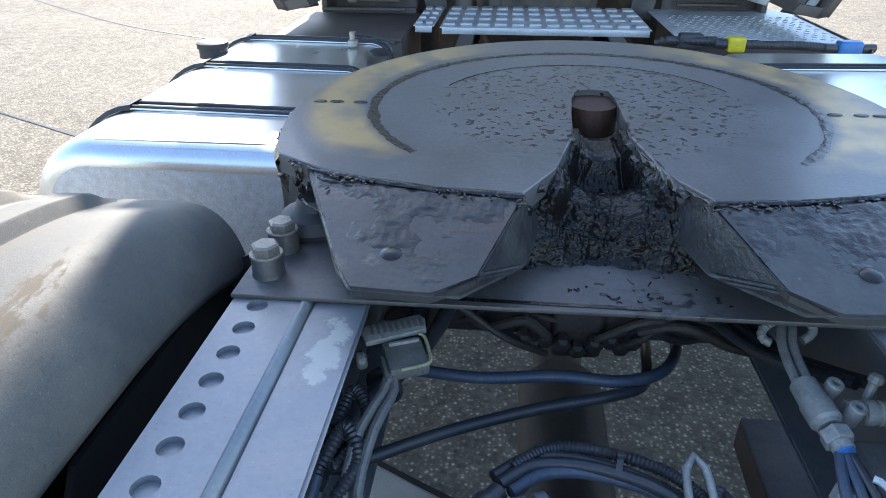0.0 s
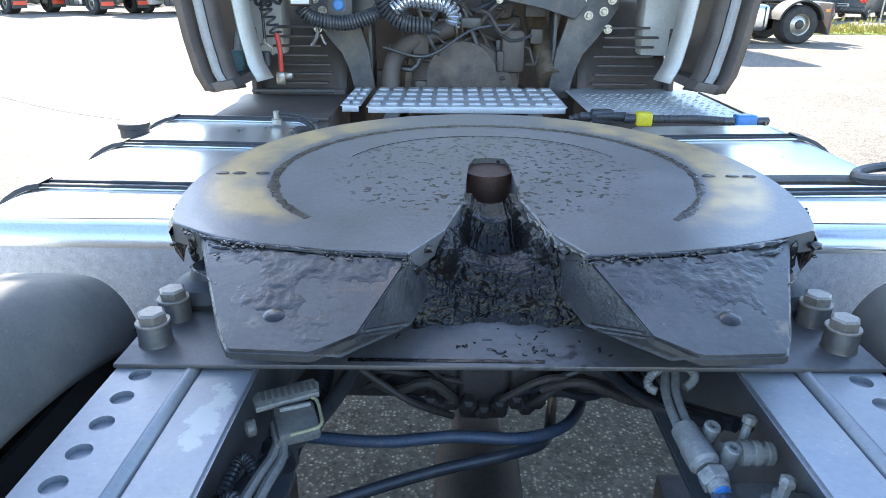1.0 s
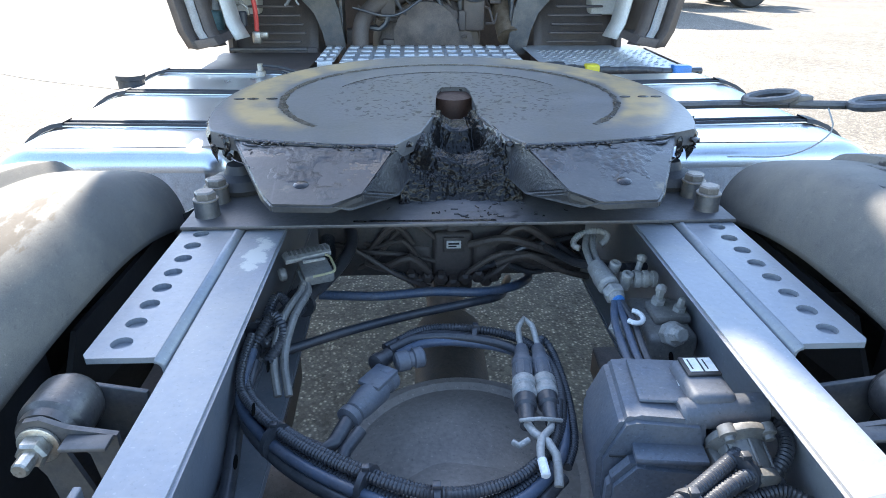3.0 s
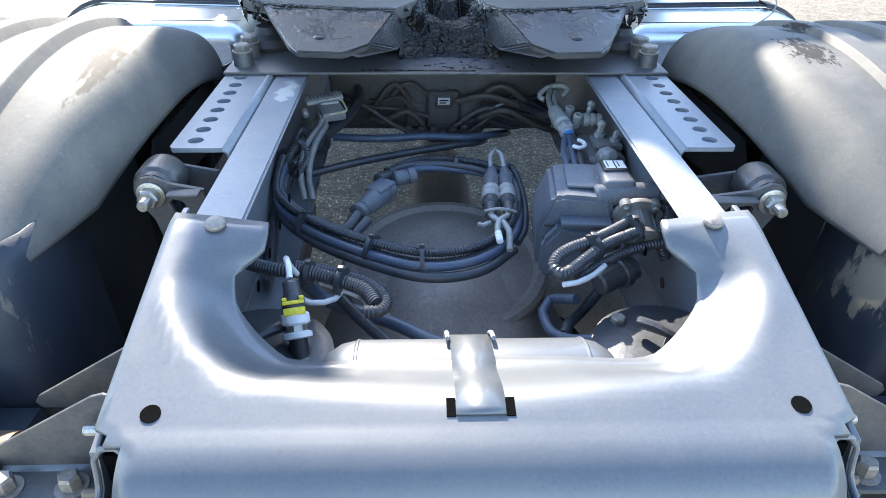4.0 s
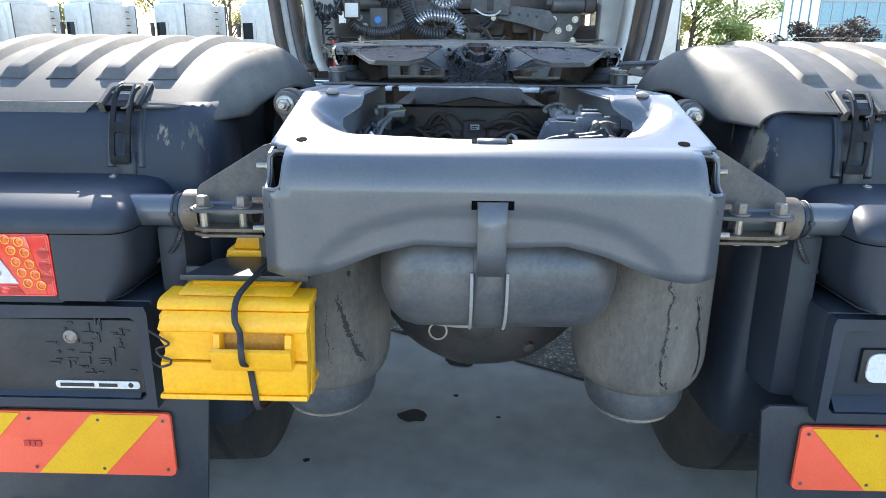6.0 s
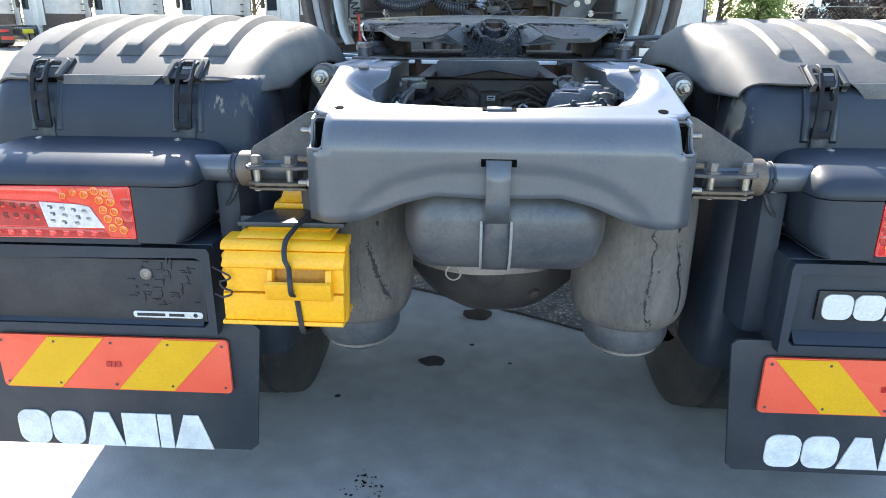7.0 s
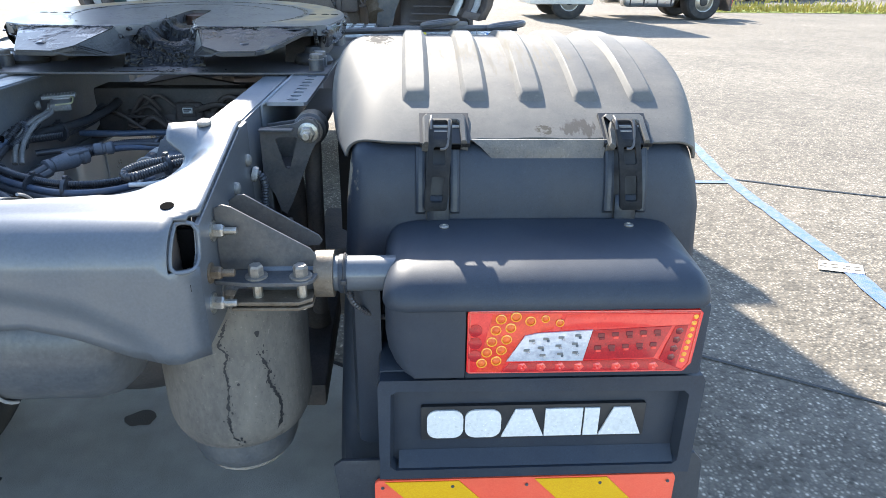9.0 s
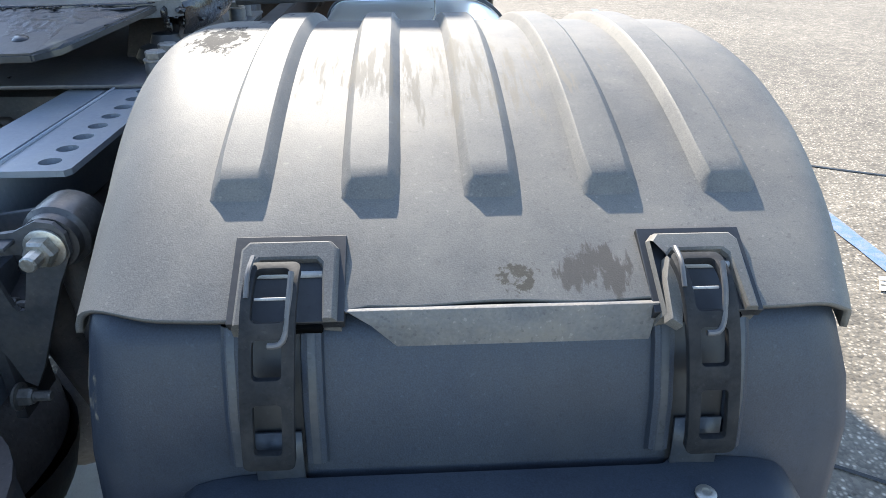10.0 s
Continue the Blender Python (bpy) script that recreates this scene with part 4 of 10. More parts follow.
def fifth_wheel():
    root = thing("fifth_wheel", (0, 1.31, 1.159), "greasy dark steel fifth wheel coupling plate with worn rim", "fifth wheel")
    zt = 1.276
    # top deck as rings from the rim to the mouth edge, cut by the wedge mouth
    rim = wheel_outline()
    left = [(-0.424, 1.11), (-0.39, 1.085), (-0.32, 1.06), (-0.23, 1.036), (-0.115, 1.02)]
    mouth = [(-0.115, 1.02), (-0.07, 1.12), (-0.036, 1.245), (-0.032, 1.42), (-0.02, 1.462), (0.012, 1.47), (0.044, 1.462), (0.052, 1.42), (0.05, 1.245), (0.08, 1.12), (0.12, 1.02)]
    right = [(0.12, 1.02), (0.23, 1.036), (0.32, 1.06), (0.39, 1.085), (0.424, 1.11)]
    rim = [p for p in rim if p[1] > 1.12]
    outline = rim + left[:-1] + mouth + right[1:]
    bm = bmesh.new()
    add_poly(bm, outline, "z", zt - 0.03, zt)
    top_edges = [e for e in bm.edges if all(v.co.z > zt - 1e-4 for v in e.verts)]
    bmesh.ops.bevel(bm, geom=top_edges, offset=0.004, segments=2, profile=0.6, affect="EDGES")
    bmesh.ops.triangulate(bm, faces=[f for f in bm.faces if len(f.verts) > 6])
    part("coupling_plate", bm, "coupling", root, angle=30)
    # edge skirt below the rim, uneven with caked grease
    rng = random.Random(7)
    rows = []
    for k, (z, g) in enumerate(((zt - 0.005, 0.0), (zt - 0.014, 0.006), (zt - 0.028, 0.004), (zt - 0.045, 0.002), (zt - 0.066, -0.008))):
        row = []
        for i, (x, y) in enumerate(rim):
            v = Vector((x, y - 1.31, 0))
            j = (noise.noise(Vector((x * 30, y * 30, z * 60))) * 0.005) if 0 < k < 4 else 0
            v = v * (1 + (g + j) / 0.5)
            row.append(Vector((v.x, v.y + 1.31, z + (noise.noise(Vector((x * 25, y * 25, 3))) * 0.006 if k >= 3 else 0))))
        rows.append(row)
    part("rim_skirt", grid(rows), "grease", root, "rim caked with black grease")
    # horns: sloping ramp plates on both sides of the mouth
    for s in (-1, 1):
        off = 0.0025 * s if s > 0 else 0.0
        f = lambda x, y, z: (s * x + off, y, z)
        a, b, c, d, e = f(0.424, 1.11, zt - 0.006), f(0.32, 1.06, zt - 0.006), f(0.23, 1.036, zt - 0.006), f(0.115, 1.02, zt - 0.006), f(0.07, 1.12, zt - 0.02)
        n0, n1, n2, n3 = f(0.31, 0.853, 1.218), f(0.215, 0.85, 1.216), f(0.165, 0.875, 1.228), f(0.335, 0.9, 1.222)
        horn_solid("ramp_horn", root, [[a, n3, n0, b], [b, n0, n1, c], [c, n1, n2, d]], 0.014)
        # crust of grease on the horn, thick at the deck edge and thinning out below
        upper, lower = [Vector(p) for p in (a, b, c, d)], [Vector(p) for p in (n3, n0, n1, n2)]
        crust = []
        for j in range(61):
            w = j / 60
            line = []
            for i in range(91):
                g = i / 90 * 3
                k = min(2, int(g))
                p = upper[k].lerp(upper[k + 1], g - k).lerp(lower[k].lerp(lower[k + 1], g - k), w)
                q = Vector((p.x, p.y, 0.7 + s))
                lump = 0.5 * noise.noise(q * 14) + 0.35 * noise.noise(q * 38) + 0.25 * (1 - 2 * abs(noise.noise(q * 70)))
                rise = 0.0054 * (lump + 0.46 - 0.98 * w ** 0.6) - 0.0005
                edge = min(1.0, min(w, 1 - w, i / 90, 1 - i / 90) / 0.04)
                line.append(p + Vector((0, -0.3, 0.95)) * (max(-0.003, rise) if edge >= 1 else min(rise, 0.0015) * edge - 0.003 * (1 - edge)))
            crust.append(line)
        part("grease_crust", grid(crust), "crust", root, "lumpy grey-black grease crust", angle=180)
        # chamfer towards the mouth
        W = [f(0.115, 1.02, zt - 0.004), f(0.165, 0.875, 1.230), f(0.215, 0.85, 1.217), f(0.185, 0.864, 1.206), f(0.11, 0.965, 1.2), f(0.078, 1.12, 1.206), f(0.042, 1.245, 1.225), f(0.038, 1.245, zt - 0.004)]
        horn_solid("mouth_cheek", root, [[W[0], W[1], W[4], W[5]], [W[1], W[2], W[3], W[4]], [W[0], W[5], W[6], W[7]]], 0.006, "cheek")
        # dark side below the horn and pedestal
        part("pedestal", poly([(1.16, 1.1505), (1.46, 1.1505), (1.38, 1.25), (1.24, 1.25)], "x", s * 0.33, s * 0.41, 0.006), "steel_dark", root)
        part("pedestal_side", poly([(1.09, 1.1505), (1.53, 1.1505), (1.42, 1.235), (1.2, 1.235)], "x", s * 0.425, s * 0.445, 0.004), "steel_dark", root)
        part("pivot_rubber", lathe([(0.055, 0), (0.06, 0.01), (0.05, 0.026), (0.03, 0.034), (0.024, 0.05)], (s * 0.425, 1.13, 1.1505), seg=18), "rubber", root)
        part("grease_nipple", lathe([(0.012, 0), (0.013, 0.004), (0.008, 0.007)], (s * 0.27, 0.915, 1.2295), (0, -0.3, 1), 12), "grease", root)
    # grooves in the deck
    def groove(name, rx, ry, cy, a0, a1, w, mat, h):
        bm = bmesh.new()
        k = max(12, int(a1 - a0))
        prev = None
        for i in range(k + 1):
            a = radians(lerp(a0, a1, i / k))
            w2 = w * (0.85 + 0.45 * noise.noise(Vector((a * 6, rx * 9, 1))) + 0.4 * noise.noise(Vector((a * 42, rx * 9, 4))))
            o = bm.verts.new(((rx + w2) * math.cos(a), cy + (ry + w2) * math.sin(a), zt + h))
            n2 = bm.verts.new(((rx - w2) * math.cos(a), cy + (ry - w2) * math.sin(a), zt + h))
            m2 = bm.verts.new((rx * math.cos(a), cy + ry * math.sin(a), zt + h + 0.0006 + 0.0007 * noise.noise(Vector((a * 40, 2, 1)))))
            if prev:
                bm.faces.new([prev[0], o, m2, prev[2]])
                bm.faces.new([prev[2], m2, n2, prev[1]])
            prev = (o, n2, m2)
        part(name, bm, mat, root)
    groove("grease_groove", 0.372, 0.325, 1.375, -42, 222, 0.0085, "grease", 0.0006)
    groove("grease_groove", 0.268, 0.225, 1.39, 20, 160, 0.0022, "grease", 0.0006)
    for s in (-1, 1):
        bm = bmesh.new()
        for dx in (0.398, 0.44, 0.47):
            add_lathe(bm, [(0.013, 0), (0.012, 0.0015), (0.004, 0.0022)], (s * dx, 1.365, zt + 0.0003), seg=10)
        bmesh.ops.scale(bm, vec=(1, 0.45, 1), space=Matrix.Translation((0, -1.365, 0)), verts=bm.verts[:])
        part("grease_patch", bm, "grease", root)
    # grease in the throat: collar under the jaw, speckled mound, bristly lip and crumbling foot
    bm = bmesh.new()
    bmesh.ops.create_grid(bm, x_segments=150, y_segments=190, size=0.5)
    profile = [(0.0, 1.025, 1.1495), (0.06, 1.042, 1.156), (0.14, 1.055, 1.172), (0.22, 1.06, 1.184), (0.3, 1.066, 1.192), (0.36, 1.078, 1.191), (0.42, 1.084, 1.196), (0.5, 1.092, 1.208), (0.6, 1.112, 1.22), (0.68, 1.14, 1.226), (0.74, 1.168, 1.214), (0.8, 1.2, 1.202), (0.86, 1.215, 1.222), (0.92, 1.222, 1.244), (1.0, 1.29, 1.248)]
    for v in bm.verts:
        u, w = (v.co.x + 0.5) * 2 - 1, v.co.y + 0.5
        y = curve_at([(a, b) for a, b, c in profile], w)
        z = curve_at([(a, c) for a, b, c in profile], w)
        half = curve_at([(1.02, 0.124), (1.06, 0.108), (1.12, 0.08), (1.245, 0.046), (1.3, 0.044)], y)
        x = half * u + 0.006
        side = abs(u)
        z += 0.05 * side ** 2.6 * min(1.0, w / 0.3)
        q = Vector((x, y, z))
        warp = q + 0.01 * Vector((noise.noise(q * 28), noise.noise(q * 28 + Vector((7, 1, 3))), noise.noise(q * 28 + Vector((2, 9, 5)))))
        lump = 0.0055 * noise.noise(warp * 42) + 0.0034 * (0.35 - abs(noise.noise(warp * 78 + Vector((3, 1, 8))))) + 0.0015 * noise.noise(warp * 170)
        broad = 0.011 * noise.noise(q * 19) + 0.005 * (0.4 - abs(noise.noise(q * 34)))
        fine = 0.0014 * noise.noise(q * 260) + 0.0008 * noise.noise(q * 520)
        bristle = 0.0035 * noise.noise(Vector((x * 210, y * 30, z * 30))) * math.exp(-((w - 0.3) / 0.09) ** 2)
        # open folds that run down beside the mound
        fold = (0.013 * math.exp(-((side - 0.84) / 0.1) ** 2) - 0.015 * math.exp(-((side - 0.6) / 0.09) ** 2)) * min(1.0, max(0.0, (w - 0.35) / 0.2)) * (0.6 + noise.noise(q * 15))
        out = lump * (1.0 if w < 0.92 else 0.4) + broad + fine + bristle + fold
        v.co = (x, y - out * 0.75, max(1.151, min(z + out * 0.7, zt - 0.005)))
    tagged(part("throat_grease", bm, "grease_wet", root, "thick crumbling lumps of black grease", angle=180))
    part("lock_jaw", lathe([(0.046, 0), (0.046, 0.05)], (0.01, 1.43, 1.215), seg=24, caps=True), "jaw", root, "rust-brown lock jaw")
    bm = bmesh.new()
    for i in range(70):
        s = rng.choice((-1, 1))
        t = rng.random()
        x = s * lerp(0.125, 0.045, t) + rng.uniform(-0.012, 0.012) + 0.004
        y = lerp(1.02, 1.26, t) + rng.uniform(-0.012, 0.012)
        r = rng.uniform(0.004, 0.012)
        z = zt - 0.006 - rng.random() * 0.03
        bmesh.ops.create_icosphere(bm, subdivisions=1, radius=r, matrix=Matrix.Translation((x, y, z)) @ Matrix.Diagonal((rng.uniform(0.7, 1.6), rng.uniform(0.8, 1.8), rng.uniform(0.5, 1), 1)))
    for i in range(60):
        a = radians(rng.uniform(-25, 205))
        r = rng.uniform(0.003, 0.009)
        bmesh.ops.create_icosphere(bm, subdivisions=1, radius=r, matrix=Matrix.Translation((0.507 * math.cos(a), 1.31 + 0.502 * math.sin(a), zt - rng.uniform(0.006, 0.045))) @ Matrix.Diagonal((1.3, 1.3, 0.8, 1)))
    tagged(part("squeezed_grease", bm, "grease", root, "lumps of squeezed-out black grease"), kind="stuff")
    # lumpy ridges of squeezed grease along the deck edge and over the horns
    def ridge(pts, r, seed):
        bm = bmesh.new()
        prev = None
        for p in smooth_line(pts, 0.0025):
            n1 = noise.noise(Vector((p.x * 17, p.y * 17, seed)))
            n2 = noise.noise(Vector((p.x * 60, p.y * 60, seed + 5)))
            n3 = noise.noise(Vector((p.x * 230, p.y * 230, seed + 7)))
            a = max(r * (0.6 + 1.1 * n1 + 0.4 * n2 + 0.15 * n3), 0.0004)
            sh = 0.007 * noise.noise(Vector((p.x * 30, p.y * 30, seed + 9))) + 0.003 * n3
            lean = 0.5 * noise.noise(Vector((p.x * 45, p.y * 45, seed + 3)))
            ring = [bm.verts.new((p.x, p.y + sh + a * (c + lean) * 2.1, p.z + a * h)) for c, h in ((-1, -0.6), (-0.7, 0.1), (-0.15, 0.62), (0.55, 0.4), (1, -0.6))]
            if prev:
                for k in range(4):
                    bm.faces.new([prev[k], ring[k], ring[k + 1], prev[k + 1]])
            prev = ring
        part("grease_ridge", bm, "grease", root, angle=180)
    for s in (-1, 1):
        ridge([(s * 0.5, 1.22, zt - 0.004), (s * 0.465, 1.15, zt - 0.003), (s * 0.424, 1.11, zt - 0.003), (s * 0.39, 1.085, zt - 0.002), (s * 0.32, 1.06, zt - 0.002), (s * 0.23, 1.036, zt - 0.002), (s * 0.118, 1.02, zt - 0.002)], 0.0036, 2 + s)
        ridge([(s * 0.4, 1.075, zt - 0.008), (s * 0.33, 1.045, zt - 0.01), (s * 0.25, 1.02, zt - 0.012), (s * 0.14, 1.0, zt - 0.014)], 0.0022, 12 + s)
        ridge([(s * 0.31, 1.03, zt - 0.015), (s * 0.26, 1.01, zt - 0.018), (s * 0.2, 0.995, zt - 0.022), (s * 0.16, 0.985, zt - 0.024)], 0.0018, 22 + s)
        ridge([(s * 0.41, 1.03, 1.252), (s * 0.38, 1.0, 1.247), (s * 0.36, 0.985, 1.244)], 0.0025, 32 + s)
        ridge([(s * 0.118, 1.02, zt - 0.004), (s * 0.09, 1.1, zt - 0.006), (s * 0.06, 1.2, zt - 0.008), (s * 0.048, 1.27, zt - 0.01)], 0.009, 42 + s)
    # shreds of grease on the throat and drips under the rim
    bm = bmesh.new()
    for s in (-1, 1):
        for i in range(34):
            t = rng.random()
            p = Vector((s * 0.503, 1.24, 0)).lerp(Vector((s * 0.43, 1.1, 0)), t)
            bmesh.ops.create_icosphere(bm, subdivisions=1, radius=1, matrix=Matrix.Translation((p.x, p.y, zt - rng.uniform(0.01, 0.05))) @ Matrix.Diagonal((rng.uniform(0.003, 0.008), rng.uniform(0.003, 0.008), rng.uniform(0.005, 0.014), 1)))
    # crumbs in a band along the front edge of the deck
    for s in (-1, 1):
        edge = smooth_line([(s * 0.5, 1.22, 0), (s * 0.465, 1.15, 0), (s * 0.424, 1.11, 0), (s * 0.39, 1.085, 0), (s * 0.32, 1.06, 0), (s * 0.23, 1.036, 0), (s * 0.118, 1.02, 0)], 0.004)
        for i in range(210):
            p, d = rng.choice(edge), abs(rng.gauss(0, 0.009)) - 0.003
            if noise.noise(Vector((p.x * 14, p.y * 14, 4 + s))) < -0.12:
                continue
            bmesh.ops.create_icosphere(bm, subdivisions=1, radius=rng.uniform(0.0014, 0.0042), matrix=Matrix.Translation((p.x + rng.uniform(-0.003, 0.003), p.y - d, zt - 0.0035 - max(0.0, d) * 0.3)) @ Matrix.Rotation(rng.uniform(0, 3), 4, "Z") @ Matrix.Diagonal((rng.uniform(0.8, 2.2), rng.uniform(0.6, 1.2), rng.uniform(0.4, 0.8), 1)))
    tagged(part("shredded_grease", bm, "grease", root, "shreds and drips of black grease"), kind="stuff")
    # the whole head is tipped a little, back edge up
    for ob in root.children:
        if ob.name.startswith(("pedestal", "pivot")):
            continue
        for v in ob.data.vertices:
            y = v.co.y
            v.co.z += 0.055 * (y - 1.36) if y > 1.1 else -0.0143 * max(0.0, (y - 0.86) / 0.24)
    return root


mounting_plate()
fifth_wheel()


def release_handle():
    root = thing("release_handle", (0.7, 1.5, 1.2), "dark steel fifth wheel release bar with round grip rings", "release handle")
    part("bar", tube([(0.46, 1.6, 1.2), (0.75, 1.56, 1.215), (0.95, 1.5, 1.225), (1.1, 1.46, 1.23)], 0.011, 8), "bracket", root)
    for cx, cy, rx, ry in ((0.83, 1.535, 0.062, 0.042), (1.06, 1.46, 0.06, 0.04)):
        pts = [(cx + rx * math.cos(2 * math.pi * i / 18), cy + ry * math.sin(2 * math.pi * i / 18), 1.238 + 0.008 * math.cos(2 * math.pi * i / 18)) for i in range(19)]
        part("grip_ring", tube(pts, 0.0105, 8, 0.012), "bracket", root, "dark plastic grip ring")
    part("bracket_clip", box(0.87, 0.93, 1.51, 1.54, 1.215, 1.245, 0.004), "bracket", root)
    part("wire", tube([(0.96, 1.49, 1.22), (0.95, 1.44, 1.17), (0.85, 1.42, 1.12), (0.7, 1.44, 1.11)], 0.002, 6), "zinc", root, "thin steel wire")
    return root


release_handle()


# ---- rear mudguards ----
def inner_x(y):
    return 0.531 + 0.065 * (max(0.0, 0.75 - y) / 0.47) ** 1.64


def outer_x(y):
    return 1.331 - 0.068 * (max(0.0, 0.75 - y) / 0.51) ** 3.08


def cover_crest(y):
    return 1.263 - 0.139 * (abs(0.75 - y) / 0.51) ** 2.0


def cover_surface(x, y):
    """Height of the smooth cover at a place (right side)."""
    zc = cover_crest(y)
    xi, xo = inner_x(y), outer_x(y)
    fall = max(0.035, zc - 1.09)
    z = zc
    if x < xi + 0.11:
        t = min(1.0, (xi + 0.11 - x) / 0.11)
        z -= min(0.12, fall) * (1 - max(0.0, 1 - t ** 3.3) ** 0.6)
    if x > xo - 0.052:
        t = min(1.0, (x - xo + 0.052) / 0.052)
        z -= min(0.2, fall) * (1 - max(0.0, 1 - t ** 3.5) ** 0.41)
    return z


RIB_H = 0.017
RIBS = [0.73, 0.85, 0.964, 1.077, 1.192]
WALL = [(0.258, 1.13), (0.24, 1.1), (0.222, 1.05), (0.214, 1.0), (0.21, 0.9), (0.2, 0.7), (0.19, 0.5), (0.18, 0.4)]


def wall_y(z):
    """Depth of the mudguard's rear wall at a height."""
    return curve_at([(b, a) for a, b in reversed(WALL)], z)


def rounded_rect(x0, x1, z0, z1, r, n=5):
    pts = []
    for cx, cz, a0 in ((x1 - r, z1 - r, 0), (x0 + r, z1 - r, 90), (x0 + r, z0 + r, 180), (x1 - r, z0 + r, 270)):
        pts += [(cx + r * math.cos(radians(a0 + 90 * k / n)), cz + r * math.sin(radians(a0 + 90 * k / n))) for k in range(n + 1)]
    return pts


def latch(root, s, xa, xs, wide, lean, broken):
    """A rubber latch: proud pocket frame on the cover, channel on the wall, strap with three windows."""
    slope = Matrix(((1, 0, 0, s * xa), (0, 0.857, -0.515, 0.262), (0, 0.515, 0.857, cover_crest(0.262)), (0, 0, 0, 1)))
    w = wide
    # bevelled frame, open below
    bm = bmesh.new()
    outer = [(-w, -0.034), (-w, 0.038), (-w + 0.006, 0.045), (w - 0.006, 0.045), (w, 0.038), (w, -0.03)]
    inner = [(-w + 0.011, -0.034), (-w + 0.013, 0.02), (-w + 0.018, 0.026), (w - 0.018, 0.026), (w - 0.013, 0.02), (w - 0.011, -0.03)]
    levels = []
    for grow, h in ((0.0025, -0.012), (0.0015, 0.004), (-0.0015, 0.0135), (-0.0035, 0.0155)):
        levels.append([bm.verts.new((x * (1 + grow / w), y + (grow if y > 0 else 0), h)) for x, y in outer])
    for shrink, h in ((0.002, 0.0155), (0.0, 0.0135), (-0.001, -0.008)):
        levels.append([bm.verts.new((x * (1 + shrink / w), y + (shrink if y > 0 else 0), h)) for x, y in inner])
    for a, b in zip(levels, levels[1:]):
        for i in range(len(a) - 1):
            if broken and i == 0 and b in levels[3:]:
                continue
            bm.faces.new([a[i], a[i + 1], b[i + 1], b[i]])
    for i in (0, -1):
        bm.faces.new([lv[i] for lv in levels])
    bmesh.ops.transform(bm, matrix=slope, verts=bm.verts[:])
    pocket = part("latch_pocket", bm, "cover", root, "proud bevelled frame of a rubber latch", angle=30)
    # near-black sheet paints the shade inside the pocket
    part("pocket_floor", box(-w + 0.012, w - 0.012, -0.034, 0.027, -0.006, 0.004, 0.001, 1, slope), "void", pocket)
    # shadow gap round the frame is drawn as a black plate
    part("pocket_seam", box(-w - 0.006, w + 0.006, -0.03, 0.053, -0.004, 0.0076, 0.0006, 1, slope), "black", pocket, "black plate painting the shadow gap round the latch frame")
    part("hinge_pin", cyl(0.003, slope @ Vector((-w + 0.013, 0.014, 0.008)), slope @ Vector((w - 0.013, 0.014, 0.008)), 10), "strip_grey", pocket, "pale hinge pin")
    if broken:
        torn = [(-0.0045, -0.046), (0.006, -0.05), (0.0075, -0.03), (0.004, 0.008), (-0.004, 0.014), (-0.006, -0.01)]
        bent = slope @ Matrix.Translation((-w + 0.012, 0.004, 0.012)) @ Matrix.Rotation(radians(-9), 4, "Z") @ Matrix.Rotation(radians(14), 4, "Y")
        bm = poly(torn, "z", -0.006, 0.006, 0.0015)
        bmesh.ops.transform(bm, matrix=bent, verts=bm.verts[:])
        part("torn_side", bm, "cover", pocket, "snapped frame side bent outwards")
    # channel on the wall: two moulded ribs and a black floor
    steps = [1.118, 1.1, 1.075, 1.05, 1.025, 1.0, 0.993]
    for side in (-1, 1):
        sec = ((0.0225, 0.001), (0.0245, -0.008), (0.028, -0.0095), (0.0375, -0.0095), (0.041, -0.007), (0.0425, 0.001))
        rows = []
        for z in steps:
            k = 0.0 if z == steps[-1] else 1.0
            rows.append([(s * xs + side * dx, wall_y(z) + (dy * k if dy < 0 else dy), z) for dx, dy in sec])
        part("guide_rib", grid(rows), "body", root, angle=30)
        hollow = [[(s * xs + side * dx, wall_y(z) - 0.0099, z) for dx in (0.0295, 0.036)] for z in steps[:-1]]
        part("rib_hollow", grid(hollow), "plate_dark", root, "shallow groove in the guide rib")
    rows = [[(s * xs + dx, wall_y(z) - 0.002, z) for dx in (-0.0225, 0.0225)] for z in (1.12, 1.09, 1.06, 1.03, 1.0, 0.975)]
    part("guide_floor", grid(rows), "black", root, "black floor of the strap channel")
    rows = [[(s * xs + dx, wall_y(z) - 0.007, z) for dx in (-0.02, 0.021)] for z in (1.03, 1.0, 0.985, 0.972)]
    solid(part("strap_tail", grid(rows), "plate_dark", root, "worn metal tongue under the strap"), 0.003, 0)
    # strap
    line = smooth_line([(0, y, z) for y, z in ((0.196, 1.006), (0.195, 1.03), (0.198, 1.06), (0.203, 1.09), (0.211, 1.118), (0.222, 1.142), (0.239, 1.158), (0.262, 1.164))], 0.003)
    run = [0.0]
    for p, q in zip(line, line[1:]):
        run.append(run[-1] + (q - p).length)

    def v_of(z):
        return run[min(range(len(line)), key=lambda i: abs(line[i].z - z))]

    def bend(u, v):
        k = min(range(len(run)), key=lambda i: abs(run[i] - v))
        p = line[k]
        d = (line[min(k + 1, len(line) - 1)] - line[max(k - 1, 0)]).normalized()
        q = p + d * (v - run[k])
        return Vector((u + lean * s * (q.z - 1.08), q.y, q.z))
